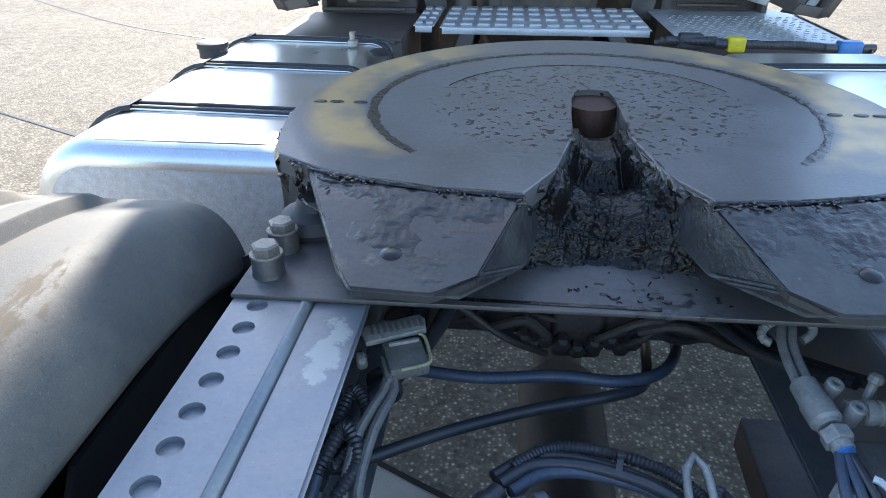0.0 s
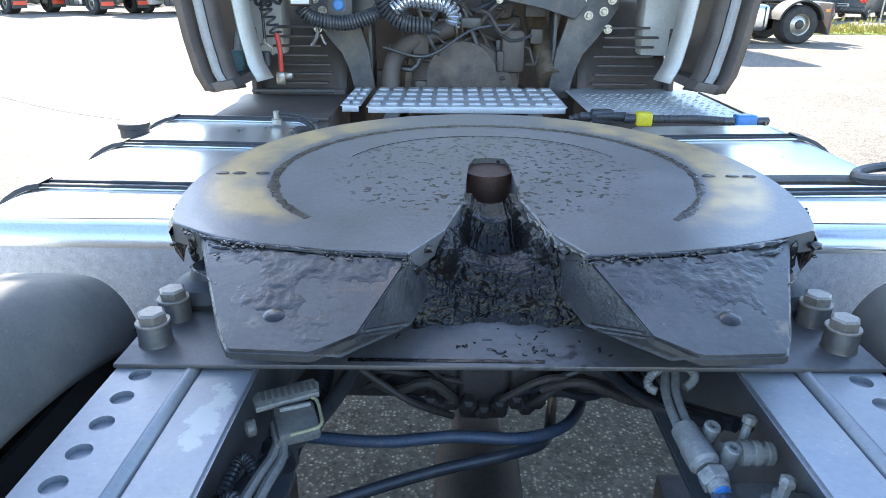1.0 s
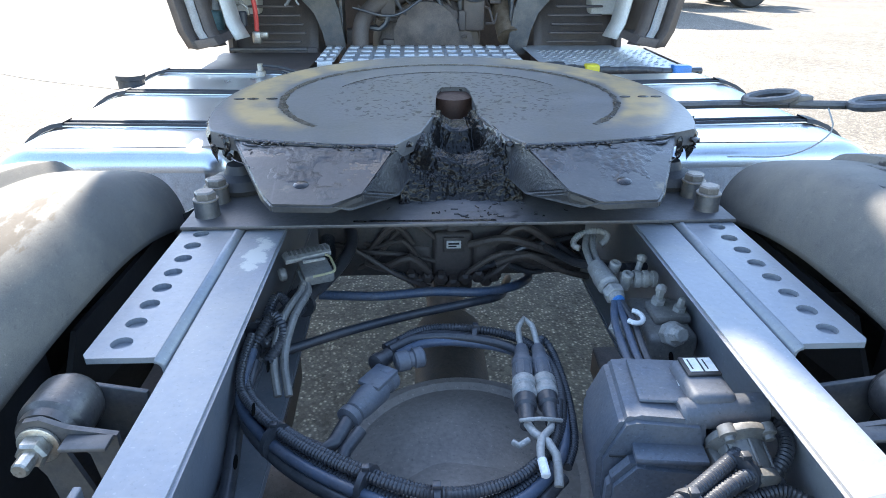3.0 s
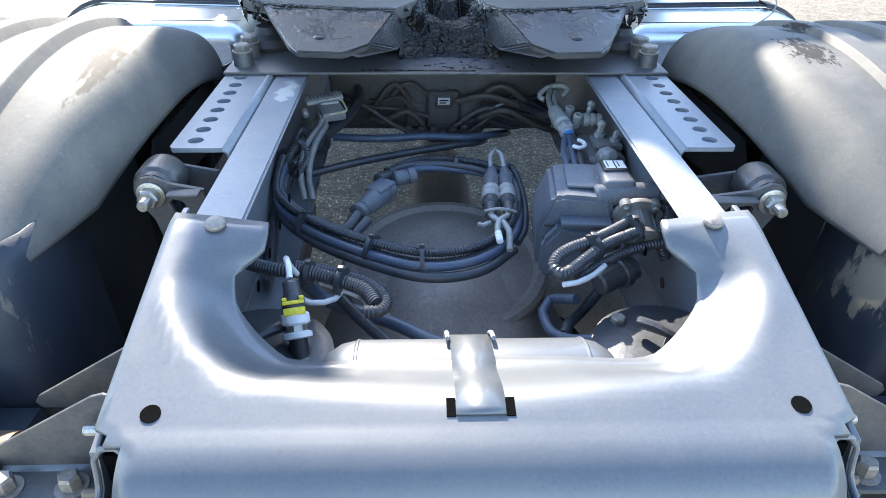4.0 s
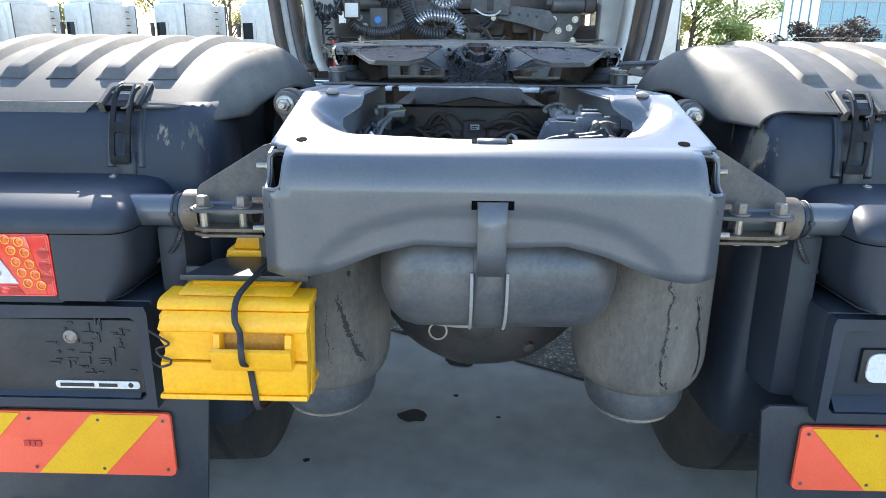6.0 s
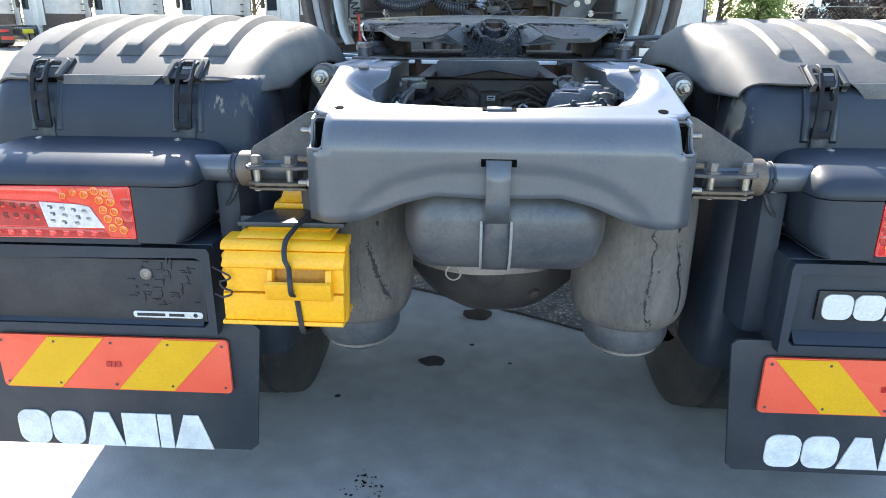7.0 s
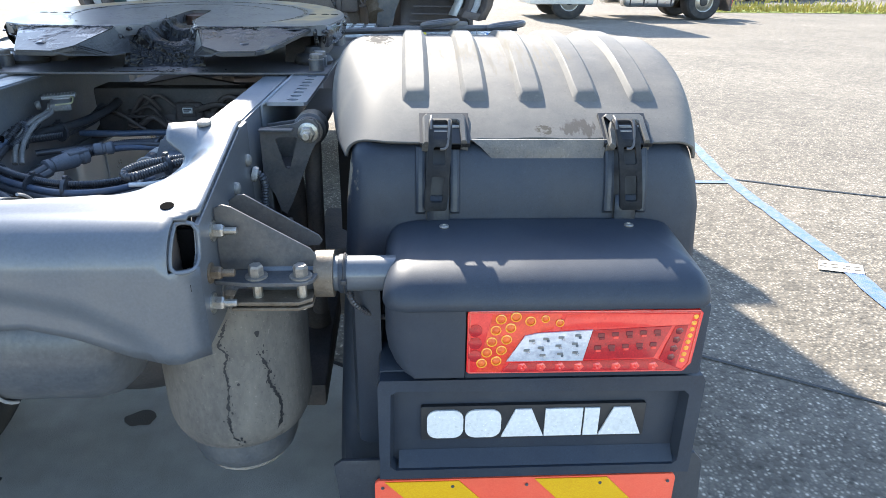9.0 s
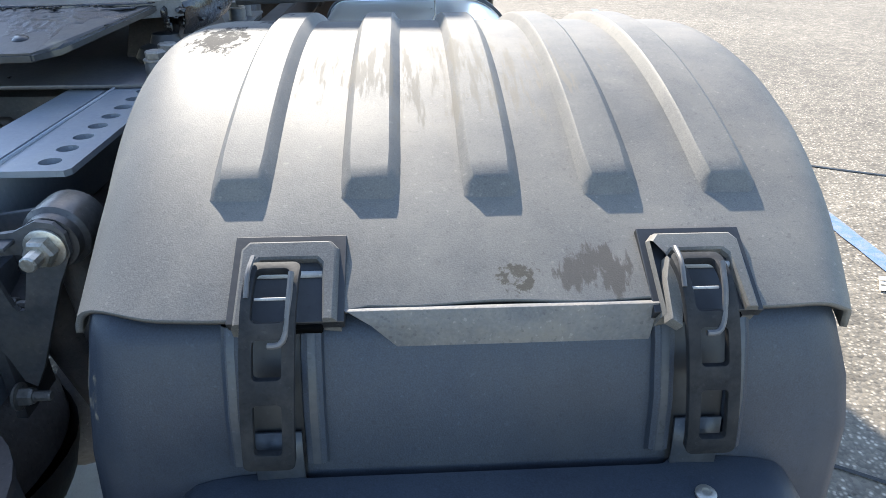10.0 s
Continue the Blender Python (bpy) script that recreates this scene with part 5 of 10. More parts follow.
    loops = [rounded_rect(-0.0215, 0.0215, 0.0, run[-1], 0.007),
             rounded_rect(-0.0115, 0.0115, v_of(1.024), v_of(1.071), 0.004),
             rounded_rect(-0.0115, 0.0115, v_of(1.092), v_of(1.124), 0.004),
             rounded_rect(-0.0135, 0.0135, v_of(1.137), run[-1] - 0.008, 0.005)]
    bm = bmesh.new()
    edges = []
    for pts in loops:
        ring = []
        for (ua, va), (ub, vb) in zip(pts, pts[1:] + pts[:1]):
            n = max(1, int(math.hypot(ub - ua, vb - va) / 0.006))
            ring += [bm.verts.new((lerp(ua, ub, k / n), lerp(va, vb, k / n), 0)) for k in range(n)]
        edges += [bm.edges.new((a, b)) for a, b in zip(ring, ring[1:] + ring[:1])]
    bmesh.ops.triangle_fill(bm, use_beauty=True, edges=edges)
    for v in bm.verts:
        v.co = bend(v.co.x, v.co.y) + Vector((s * xs, 0, 0))
    strap = solid(part("rubber_strap", bm, "strap_rubber", root, "worn black rubber latch strap with three windows", angle=50), 0.007, 0, 0.0012)
    top = bend(0, run[-1]).x + s * xs
    hook = [(top - 0.017, 0.262, 1.172), (top - 0.018, 0.243, 1.168), (top - 0.0185, 0.228, 1.154), (top + 0.0, 0.2, 1.172), (top + 0.016, 0.243, 1.168), (top + 0.0145, 0.225, 1.15), (top + 0.012, 0.213, 1.13), (top + 0.007, 0.208, 1.123), (top - 0.002, 0.208, 1.122)]
    part("wire_hook", tube(hook[4:], 0.0026, 8, 0.004), "bracket", strap, "worn steel hook")
    part("wire_hook", tube(hook[:3], 0.0022, 8, 0.004), "bracket", strap)
    part("cross_wire", tube([(top - 0.013, 0.232, 1.15), (top + 0.012, 0.232, 1.15)], 0.0012, 6), "strip_grey", strap, "thin pale cross wire")


def tail_lamp(root, s):
    """Wide tail lamp: red housing with amber, clear, dashed and reflector fields."""
    def at(u, v):
        # u, v: shares of the lens across and down
        return (s * (0.8085 + 0.398 * u), 0.9135 - 0.1225 * v - 0.004 * u)

    def field(pts):
        return [at(u, v) for u, v in pts]
    lens = part("tail_lamp", poly(field([(0.0, 0.03), (0.012, 0.0), (0.985, 0.0), (1.0, 0.05), (0.985, 0.85), (0.955, 0.985), (0.012, 1.0), (0.0, 0.97)]), "y", -0.033, -0.0195, 0.003), "lens_red", root, "glossy red tail lamp with clear reversing lens")
    edge = field([(0.012, 0.03), (0.985, 0.03), (0.97, 0.85), (0.945, 0.965), (0.012, 0.975)])
    for p, q in zip(edge, edge[1:] + edge[:1]):
        part("lens_rim", tube([(p[0], -0.0332, p[1]), (q[0], -0.0332, q[1])], 0.0013, 6, 0.2), "lens_edge", lens, "bright moulded edge of the lens")
    part("amber_field", poly(field([(0.105, 0.04), (0.4, 0.04), (0.36, 0.28), (0.235, 0.38), (0.145, 0.96), (0.045, 0.96)]), "y", -0.0342, -0.0332, 0.0004), "lens_amber", lens, "honeycomb orange-red indicator field")
    part("bottom_field", poly(field([(0.15, 0.97), (0.185, 0.82), (0.5, 0.79), (0.82, 0.77), (0.945, 0.95)]), "y", -0.0342, -0.0332, 0.0004), "lens_dark", lens, "darker red lower segment")
    part("reflector_field", poly(field([(0.415, 0.05), (0.955, 0.05), (0.945, 0.22), (0.53, 0.27), (0.395, 0.29)]), "y", -0.0342, -0.0332, 0.0004), "lens_plain", lens, "plain red reflector field")
    dashes = part("dark_strip", poly(field([(0.533, 0.3), (0.87, 0.24), (0.81, 0.745), (0.505, 0.765)]), "y", -0.0346, -0.0332, 0.0005), "lens_dark", lens, "darker red segment")
    part("side_field", poly(field([(0.885, 0.24), (0.94, 0.22), (0.915, 0.92), (0.835, 0.77)]), "y", -0.0342, -0.0332, 0.0004), "lens_dark", lens, "darker red corner segment")
    clear = part("clear_lens", poly(field([(0.17, 0.78), (0.245, 0.37), (0.3, 0.335), (0.53, 0.285), (0.5, 0.775)]), "y", -0.037, -0.0335, 0.001), "lens_clear", lens, "clear reversing lens")
    for k, (u, v) in enumerate(((0.275, 0.45), (0.335, 0.42), (0.4, 0.4), (0.47, 0.37), (0.255, 0.6), (0.315, 0.56), (0.39, 0.53), (0.46, 0.5), (0.325, 0.68), (0.4, 0.66), (0.465, 0.64))):
        x, z = at(u, v)
        part("reverse_led", box(x - 0.0055, x + 0.0045, -0.0382, -0.0368, z - 0.002, z + 0.0028, 0.0006, 1), "valve", clear)
        part("reverse_led", box(x + 0.001, x + 0.0052, -0.0386, -0.0383, z - 0.0055, z - 0.0005, 0.0004, 1), "module" if k % 2 else "chrome_coil", clear)
    for v, u0, n in ((0.12, 0.14, 5), (0.29, 0.12, 2), (0.47, 0.105, 2), (0.64, 0.085, 2), (0.81, 0.065, 2)):
        for k in range(n):
            x, z = at(u0 + 0.062 * k, v + 0.015 * k - (0.05 if k % 2 else 0))
            r = 0.0092 if n == 2 or k < 3 else 0.0072
            ring = part("amber_led", lathe([(r, 0), (r, 0.0016), (r * 0.82, 0.0022), (r * 0.76, 0.001)], (x, -0.0341, z), (0, -1, 0), 16, caps=False), "lens_glow", lens, "round indicator reflector")
            part("reflector_bowl", lathe([(r * 0.8, 0.0003), (r * 0.5, 0.001), (r * 0.2, 0.0016), (0.0, 0.0016)], (x, -0.0341, z), (0, -1, 0), 14, caps=False), "lens_ring", lens)
    for k in range(3):
        x, z = at(0.035, 0.3 + 0.2 * k)
        part("side_disc", lathe([(0.0115, 0), (0.0115, 0.001), (0.007, 0.0022)], (x, -0.0331, z), (0, -1, 0), 18), "lens_dark", lens)
    for i in range(5):
        for j in range(2):
            x, z = at(0.57 + 0.06 * i - 0.01 * j, 0.39 + 0.2 * j - 0.012 * i)
            part("red_led", box(x - 0.0062, x + 0.0055, -0.0358, -0.0345, z - 0.002, z + 0.0062, 0.0006, 1), "lens_deep", dashes)
            part("red_led", box(x - 0.003, x + 0.0062, -0.0356, -0.0345, z - 0.0068, z - 0.0022, 0.0006, 1), "lens_plain" if (i + j) % 2 else "lens_deep", dashes)
    for i in range(8):
        x, z = at(0.24 + 0.082 * i, 0.885)
        part("facet", lathe([(0.0095, 0), (0.008, 0.001), (0.003, 0.0022), (0.0, 0.0008)], (x, -0.0341, z), (0, -1, 0), 5, caps=False), "lens_plain" if i % 2 else "lens_red", lens)
    for i in range(4):
        x, z = at(0.905 - 0.006 * i, 0.32 + 0.14 * i)
        part("facet", lathe([(0.0075, 0), (0.006, 0.001), (0.0, 0.0016)], (x, -0.0341, z), (0, -1, 0), 5, caps=False), "lens_deep", lens)
    for i in range(8):
        x, z = at(0.968 - 0.004 * i, 0.1 + 0.1 * i)
        part("marker_led", lathe([(0.0048, 0), (0.003, 0.0018)], (x, -0.0331, z), (0, -1, 0), 8), "lens_glow", lens)


def rear_mudguard(s, plated):
    root = thing("rear_mudguard", (s * 0.92, 0.6, 0.22), "dark grey plastic rear mudguard, dusty ribbed cover, tail lamp box", "mudguard", "rear mudguards")
    rng = random.Random(11 + s)
    # cover
    rows = []
    for j in range(61):
        row = []
        for i in range(61):
            u = 0.5 - 0.5 * math.cos(math.pi * i / 60)
            e = max(0.0, 1 - u / 0.12, 0.6 * (1 - (1 - u) / 0.02))
            x = lerp(0.604, 1.264, u)
            torn = max(0.0, min(1.0, (x - 0.825) / 0.015, (1.1 - x) / 0.015))
            y0 = 0.24 + 0.042 * e * e + 0.008 * torn + 0.0015 * math.sin(x * 41)
            y = lerp(y0, 1.1, (0.5 - 0.5 * math.cos(math.pi * j / 60)))
            x = lerp(inner_x(y), outer_x(y), u)
            row.append((s * x, y, cover_surface(x, y)))
        rows.append(row)
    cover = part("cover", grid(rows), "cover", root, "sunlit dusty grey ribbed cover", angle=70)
    solid(cover, 0.006, 1 if s > 0 else -1)
    section = ((-0.0345, -0.002), (-0.0315, 0.0006), (-0.0235, 0.86), (-0.0205, 1.0), (0.0165, 1.0), (0.0205, 0.86), (0.031, 0.0006), (0.034, -0.002))
    for rx in RIBS:
        bm = bmesh.new()
        prev = None
        ys = [0.343, 0.3455, 0.3585, 0.363] + [lerp(0.38, 1.065, k / 40) for k in range(41)]
        hs = [0.0, 0.1, 0.88, 1.0] + [min(1.0, max(0.0, (1.065 - y) / 0.04)) for y in ys[4:]]
        for k, (y, h) in enumerate(zip(ys, hs)):
            ring = []
            narrow = 0.88 if k > 1 else 1.0
            narrow = lerp(narrow, 1.0, min(1.0, max(0.0, (y - 0.36) / 0.03)))
            for dx, hh in section:
                x = rx + dx * (narrow if hh > 0.01 else 1.0)
                lift = hh * RIB_H * h if hh > 0.01 else hh
                ring.append(bm.verts.new((s * x, y, cover_surface(x, y) + lift + 0.0015)))
            if prev:
                for i in range(len(section) - 1):
                    bm.faces.new([prev[i], ring[i], ring[i + 1], prev[i + 1]])
            prev = ring
        part("rib", bm, "cover", root, angle=27)
    # skirts under the cover
    arc = [lerp(inner_x(1.09) + 0.004, outer_x(1.09) - 0.004, 0.5 - 0.5 * math.cos(math.pi * k / 30)) for k in range(31)]
    pts = [(0.49, 0.62), (0.49, 1.1), (0.51, 1.125)] + [(x, cover_surface(x, 1.09) - 0.008) for x in arc] + [(1.31, 0.55), (0.62, 0.55)]
    part("front_skirt", poly([(s * x, z) for x, z in pts], "y", 1.085, 1.097), "black", root, "black front skirt")
    part("inner_skirt", poly([(0.6, 1.0), (0.68, 1.1), (1.083, 1.1), (1.083, 0.6), (1.0, 0.62), (0.98, 0.95)], "x", s * 0.556, s * 0.564), "black", root, "black inner skirt")
    # added black plate, blocks the sunlit ground beside the tyre
    part("inner_liner", box(s * 0.593, s * 0.6, 0.42, 0.66, 0.6, 1.1, 0.002), "black", root, "black plate added to close the bright gap beside the tyre")
    # torn strip hanging under the cover edge
    fl = [(0.83, 1.132), (0.852, 1.118), (0.868, 1.1), (0.88, 1.088), (0.9, 1.082), (0.93, 1.079), (0.965, 1.077), (1.0, 1.0765), (1.045, 1.08), (1.072, 1.086), (1.088, 1.092), (1.092, 1.132)]
    part("edge_flap", poly([(s * x, z) for x, z in fl], "y", 0.2385, 0.2445, 0.001), "rubber_grey", root, "torn cover edge hanging down")
    # moulded body below: rear wall curving round to both sides
    rows = []
    for y, z in WALL:
        xi = curve_at([(0.4, 0.552), (0.6, 0.562), (0.9, 0.584), (1.0, 0.59), (1.13, 0.604)], z)
        xo = curve_at([(0.4, 1.3), (0.87, 1.303), (0.98, 1.3), (1.075, 1.283), (1.13, 1.262)], z)
        row = [(s * xi, y + 0.2, z), (s * xi, y + 0.07, z), (s * (xi + 0.004), y + 0.036, z), (s * (xi + 0.014), y + 0.014, z), (s * (xi + 0.03), y + 0.003, z), (s * (xi + 0.05), y, z)]
        row += [(s * lerp(xi + 0.05, xo - 0.05, k / 12), y, z) for k in range(1, 13)]
        row += [(s * (xo - 0.028), y + 0.003, z), (s * (xo - 0.012), y + 0.014, z), (s * (xo - 0.003), y + 0.036, z), (s * xo, y + 0.07, z), (s * xo, y + 0.3, z)]
        rows.append(row)
    solid(part("body_panel", grid(rows), "body", root, "dark blue-grey moulded plastic body", angle=50), 0.006, -1 if s > 0 else 1)
    # inner corner fold beside the lamp box
    fold = [(0.6, 0.2), (0.604, 0.12), (0.612, 0.095), (0.63, 0.085), (0.66, 0.085), (0.66, 0.2)]
    part("corner_fold", poly([(s * x, y) for x, y in fold], "z", 0.55, 0.9, 0.006), "body", root, "upright moulded fold")
    # lamp box hood: rounded in plan, crowned on top
    def plan(d, back=0.212):
        x0, x1, y0, r0, r1 = 0.668 + 0.45 * d, 1.236 - 0.45 * d, -0.041 + d, max(0.012, 0.042 - 0.3 * d), max(0.012, 0.036 - 0.3 * d)
        pts = [(x0, back), (x0, lerp(back, y0 + r0, 0.5)), (x0, y0 + r0)]
        pts += [(x0 + r0 * (1 - math.cos(radians(15 * k))), y0 + r0 * (1 - math.sin(radians(15 * k)))) for k in range(1, 7)]
        pts += [(lerp(x0 + r0, x1 - r1 - 0.012, k / 10), y0) for k in range(1, 11)]
        pts += [(x1 - 0.012 - r1 * (1 - math.sin(radians(15 * k))), y0 + r1 * (1 - math.cos(radians(15 * k)))) for k in range(1, 7)]
        pts += [(x1 - 0.004, lerp(back, y0 + r1, 0.5)), (x1 + 0.004, back)]
        return pts
    levels = []
    for d, z in ((0.012, 0.9145), (0.003, 0.9155), (0.0, 0.921), (0.001, 0.929), (0.006, 0.941), (0.016, 0.953), (0.032, 0.9635), (0.055, 0.972), (0.09, 0.9775), (0.14, 0.981), (0.2, 0.983), (0.245, 0.984)):
        levels.append([(s * x, min(y, 0.212), z) for x, y in plan(d)])
    part("lamp_hood", grid(levels), "body", root, "rounded dark plastic lamp hood with dust", angle=50)
    for x in (0.779, 1.13):
        part("screw", lathe([(0.009, 0), (0.009, 0.002), (0.0065, 0.0035), (0.004, 0.0035), (0.0035, 0.0015), (0.0, 0.0015)], (s * x, 0.168, 0.984), (0, -0.06, 1), 16, caps=False), "zinc", root, "bright screw")
    # block under the hood with the same rounded corner
    edge = [p for p in plan(0.008) if p[0] < 0.75]
    levels = []
    for z, d in ((0.9125, 0.0), (0.86, 0.0), (0.83, 0.004), (0.805, 0.014), (0.79, 0.026), (0.786, 0.034)):
        levels.append([(s * (x + d * max(0.0, 1 - (x - 0.672) / 0.06)), y, z) for x, y in edge + [(0.806, edge[-1][1])]])
    part("lower_block", grid(levels), "body", root, "rounded corner block under the hood", angle=50)
    part("block_floor", poly([(s * x, y) for x, y in ((0.7, 0.2), (0.7, 0.0), (0.72, -0.03), (0.806, -0.03), (0.806, 0.2))], "z", 0.782, 0.7865), "body", root)
    part("lamp_surround", box(s * 0.8065, s * 1.226, -0.02, 0.2, 0.772, 0.912, 0.006), "body", root)
    tail_lamp(root, s)
    latch(root, s, 0.7825, 0.7685, 0.0415, 0.07 * s, False)
    latch(root, s, 1.133, 1.132, 0.0405, -0.1 if s > 0 else 0.03, s > 0)
    # lower panel with a recessed field
    part("lower_panel", box(s * 0.655, s * 1.25, 0.016, 0.2, 0.54, 0.77, 0.012), "body", root)
    rim = [(0.66, 0.765), (1.237, 0.765), (1.244, 0.752), (1.244, 0.546), (0.655, 0.546), (0.655, 0.752)]
    hole = [(0.678, 0.735), (0.69, 0.742), (1.208, 0.733), (1.218, 0.724), (1.218, 0.575), (1.21, 0.566), (0.684, 0.566), (0.674, 0.576)]
    bm = bmesh.new()
    edges, fronts = [], []
    for pts in (rim, hole):
        ring = [bm.verts.new((s * x, -0.012, z)) for x, z in pts]
        edges += [bm.edges.new((a, b)) for a, b in zip(ring, ring[1:] + ring[:1])]
        fronts.append(ring)
    bmesh.ops.triangle_fill(bm, use_beauty=True, edges=edges)
    for ring, dx in zip(fronts, (0.0, 0.006)):
        deep = []
        for v in ring:
            inward = Vector((s * 0.95 - v.co.x, 0, 0.65 - v.co.z))
            deep.append(bm.verts.new(v.co + Vector((0, 0.0275, 0)) + inward.normalized() * dx))
        for i in range(len(ring)):
            j = (i + 1) % len(ring)
            bm.faces.new([ring[i], ring[j], deep[j], deep[i]])
    part("panel_rim", bm, "body", root, "proud rim round the recessed field", angle=30)
    part("sill", poly([(0.0155, 0.568), (-0.008, 0.568), (0.0155, 0.592)], "x", s * 0.69, s * 1.212), "body", root, "sloping lower sill of the recess")
    if plated:
        plate = part("number_plate_holder", box(s * 0.678, s * 1.2, 0.0, 0.0155, 0.575, 0.732, 0.003), "rubber", root, "empty black number plate holder with moulded relief")
        for i in range(44):
            x, z = rng.uniform(0.69, 0.85), rng.uniform(0.61, 0.725)
            w, h = rng.choice(((0.022, 0.0035), (0.0035, 0.018), (0.012, 0.0035), (0.006, 0.006)))
            part("relief_bar", box(s * x, s * (x + w), -0.0035, -0.0005, z, z + h, 0.0006), "rubber", plate)
        part("relief_ridge", box(s * 0.679, s * 0.684, -0.004, -0.0005, 0.578, 0.73, 0.001), "rubber", plate)
        part("clip", lathe([(0.014, 0), (0.014, 0.005), (0.008, 0.008), (0.008, 0.006), (0.0, 0.006)], (s * 0.815, -0.0005, 0.697), (0, -1, 0), 18, caps=False), "bolt", plate, "round grey clip")
        strip = part("white_strip", poly(rounded_rect(min(s * 0.69, s * 0.86), max(s * 0.69, s * 0.86), 0.585, 0.601, 0.006), "y", -0.0035, -0.0008, 0.0004), "white_clean", plate, "white name strip")
        part("dark_bar", box(s * 0.735, s * 0.772, -0.005, -0.0038, 0.5895, 0.5965), "black", strip)
        part("dark_bar", box(s * 0.782, s * 0.85, -0.005, -0.0038, 0.5895, 0.5965), "black", strip)
        part("dark_mark", lathe([(0.0055, 0), (0.0045, 0.0012)], (s * 0.708, -0.0036, 0.593), (0, -1, 0), 12), "black", strip)
    else:
        part("badge_plate", poly(rounded_rect(0.732, 1.15, 0.621, 0.695, 0.004), "y", 0.0065, 0.0155, 0.0012), "black", root, "black badge plate")
        logo(root, s, 0.743, 1.142, 0.627, 0.688, "white_clean", (0.0025, 0.0064))
    board(root, s)
    flap = part("mud_flap", poly([(s * x, z) for x, z in ((0.565, 0.548), (0.58, 0.56), (1.27, 0.56), (1.288, 0.54), (1.312, 0.222), (1.298, 0.196), (0.615, 0.2), (0.597, 0.216))], "y", 0.024, 0.034, 0.002), "flap", root, "black rubber mud flap")
    if s > 0:
        logo(flap, s, 0.684, 1.2, 0.216, 0.307, "white", (0.0195, 0.0235))
    else:
        logo(flap, s, 0.715, 1.23, 0.2, 0.3, "white", (0.0195, 0.0235))
    return root


def logo(root, s, x0, x1, z0, z1, mat, depth):
    """Six plain white shapes in place of the maker's mark."""
    widths = (1.0, 1.0, 1.12, 1.05, 0.42, 1.14)
    total = sum(widths) + 0.05 * 5
    u = (x1 - x0) / total
    x = x0 if s > 0 else -x1
    h = z1 - z0
    for k, w in enumerate(widths):
        a, b = x, x + w * u
        if k in (2, 5):
            pts = [(a - 0.03 * u, z0), (b + 0.03 * u, z0), (b - 0.3 * w * u, z1), (a + 0.3 * w * u, z1)]
        elif k < 2:
            pts = rounded_rect(a, b, z0, z1, 0.3 * h)
        else:
            pts = [(a, z0), (b, z0), (b, z1), (a, z1)]
        part("white_block", poly(pts, "y", depth[0], depth[1], 0.0006), mat, root, "white block of the maker's mark", smooth=False)
        x += (w + 0.05) * u


def board(root, s):
    """Reflective board with slanted stripes that run down towards the outside."""
    xa, xb, z0, z1 = 0.643, 1.232, 0.376, 0.523
    a, b = (xa, xb) if s > 0 else (-xb, -xa)
    base = part("reflective_board", poly(rounded_rect(a, b, z0, z1, 0.011), "y", 0.009, 0.0175, 0.0015), "ref_red", root, "orange-red and yellow striped reflective board")
    for k in range(-1, 3):
        top = xa + 0.02 + 0.29 * k
        quad = [(top, z1 - 0.003), (top + 0.142, z1 - 0.003), (top + 0.142 + 0.128, z0 + 0.003), (top + 0.128, z0 + 0.003)]
        quad = clip(clip(quad, xa + 0.003, 1), xb - 0.003, -1)
        if len(quad) > 2:
            part("yellow_stripe", poly([(s * x, z) for x, z in quad], "y", 0.0067, 0.0088), "ref_yellow", base, "yellow reflective stripe", smooth=False)
    for x in (xa + 0.015, xa + 0.15, (xa + xb) / 2, xb - 0.15, xb - 0.015):
        for z in (z0 + 0.016, z1 - 0.016):
            part("rivet", lathe([(0.0036, 0), (0.0025, 0.0018)], (s * x, 0.0066, z), (0, -1, 0), 10), "bracket", base)
    for dx, w in ((-0.018, 0.012), (-0.003, 0.008), (0.008, 0.01)):
        part("dark_mark", box(s * 0.937 + dx, s * 0.937 + dx + w, 0.0055, 0.0066, 0.442, 0.456), "lens_dark", base)


def clip(pts, x, side):
    """The part of an outline on one side of an upright line."""
    out = []
    for i, p in enumerate(pts):
        q = pts[(i + 1) % len(pts)]
        a, b = (p[0] - x) * side, (q[0] - x) * side
        if a >= 0:
            out.append(p)
        if a * b < 0:
            t = a / (a - b)
            out.append((p[0] + (q[0] - p[0]) * t, p[1] + (q[1] - p[1]) * t))
    return out


rear_mudguard(1, False)
rear_mudguard(-1, True)


# ---- wheels ----
def wheel(s, x):
    root = thing("wheel", (s * x, 0.79, 0.0), "dusty black truck tyre on a steel rim", "wheel", "rear wheels")
    prof = [(0.29, -0.14), (0.36, -0.15), (0.45, -0.145), (0.5, -0.125), (0.505, -0.08), (0.498, -0.075), (0.498, -0.055), (0.506, -0.05), (0.507, 0.05), (0.498, 0.055), (0.498, 0.075), (0.505, 0.08), (0.5, 0.125), (0.45, 0.145), (0.36, 0.15), (0.29, 0.14)]
    part("tyre", lathe(prof, (s * x, 0.79, 0.5), (s, 0, 0), 56, caps=False), "tyre", root)
    part("rim", lathe([(0.28, -0.1), (0.288, 0.1), (0.27, 0.11), (0.25, 0.04), (0.15, 0.02), (0.14, 0.08), (0.09, 0.1)], (s * x, 0.79, 0.5), (s, 0, 0), 40), "bracket", root)
    return root


for s in (-1, 1):
    wheel(s, 1.09)
    wheel(s, 0.755)


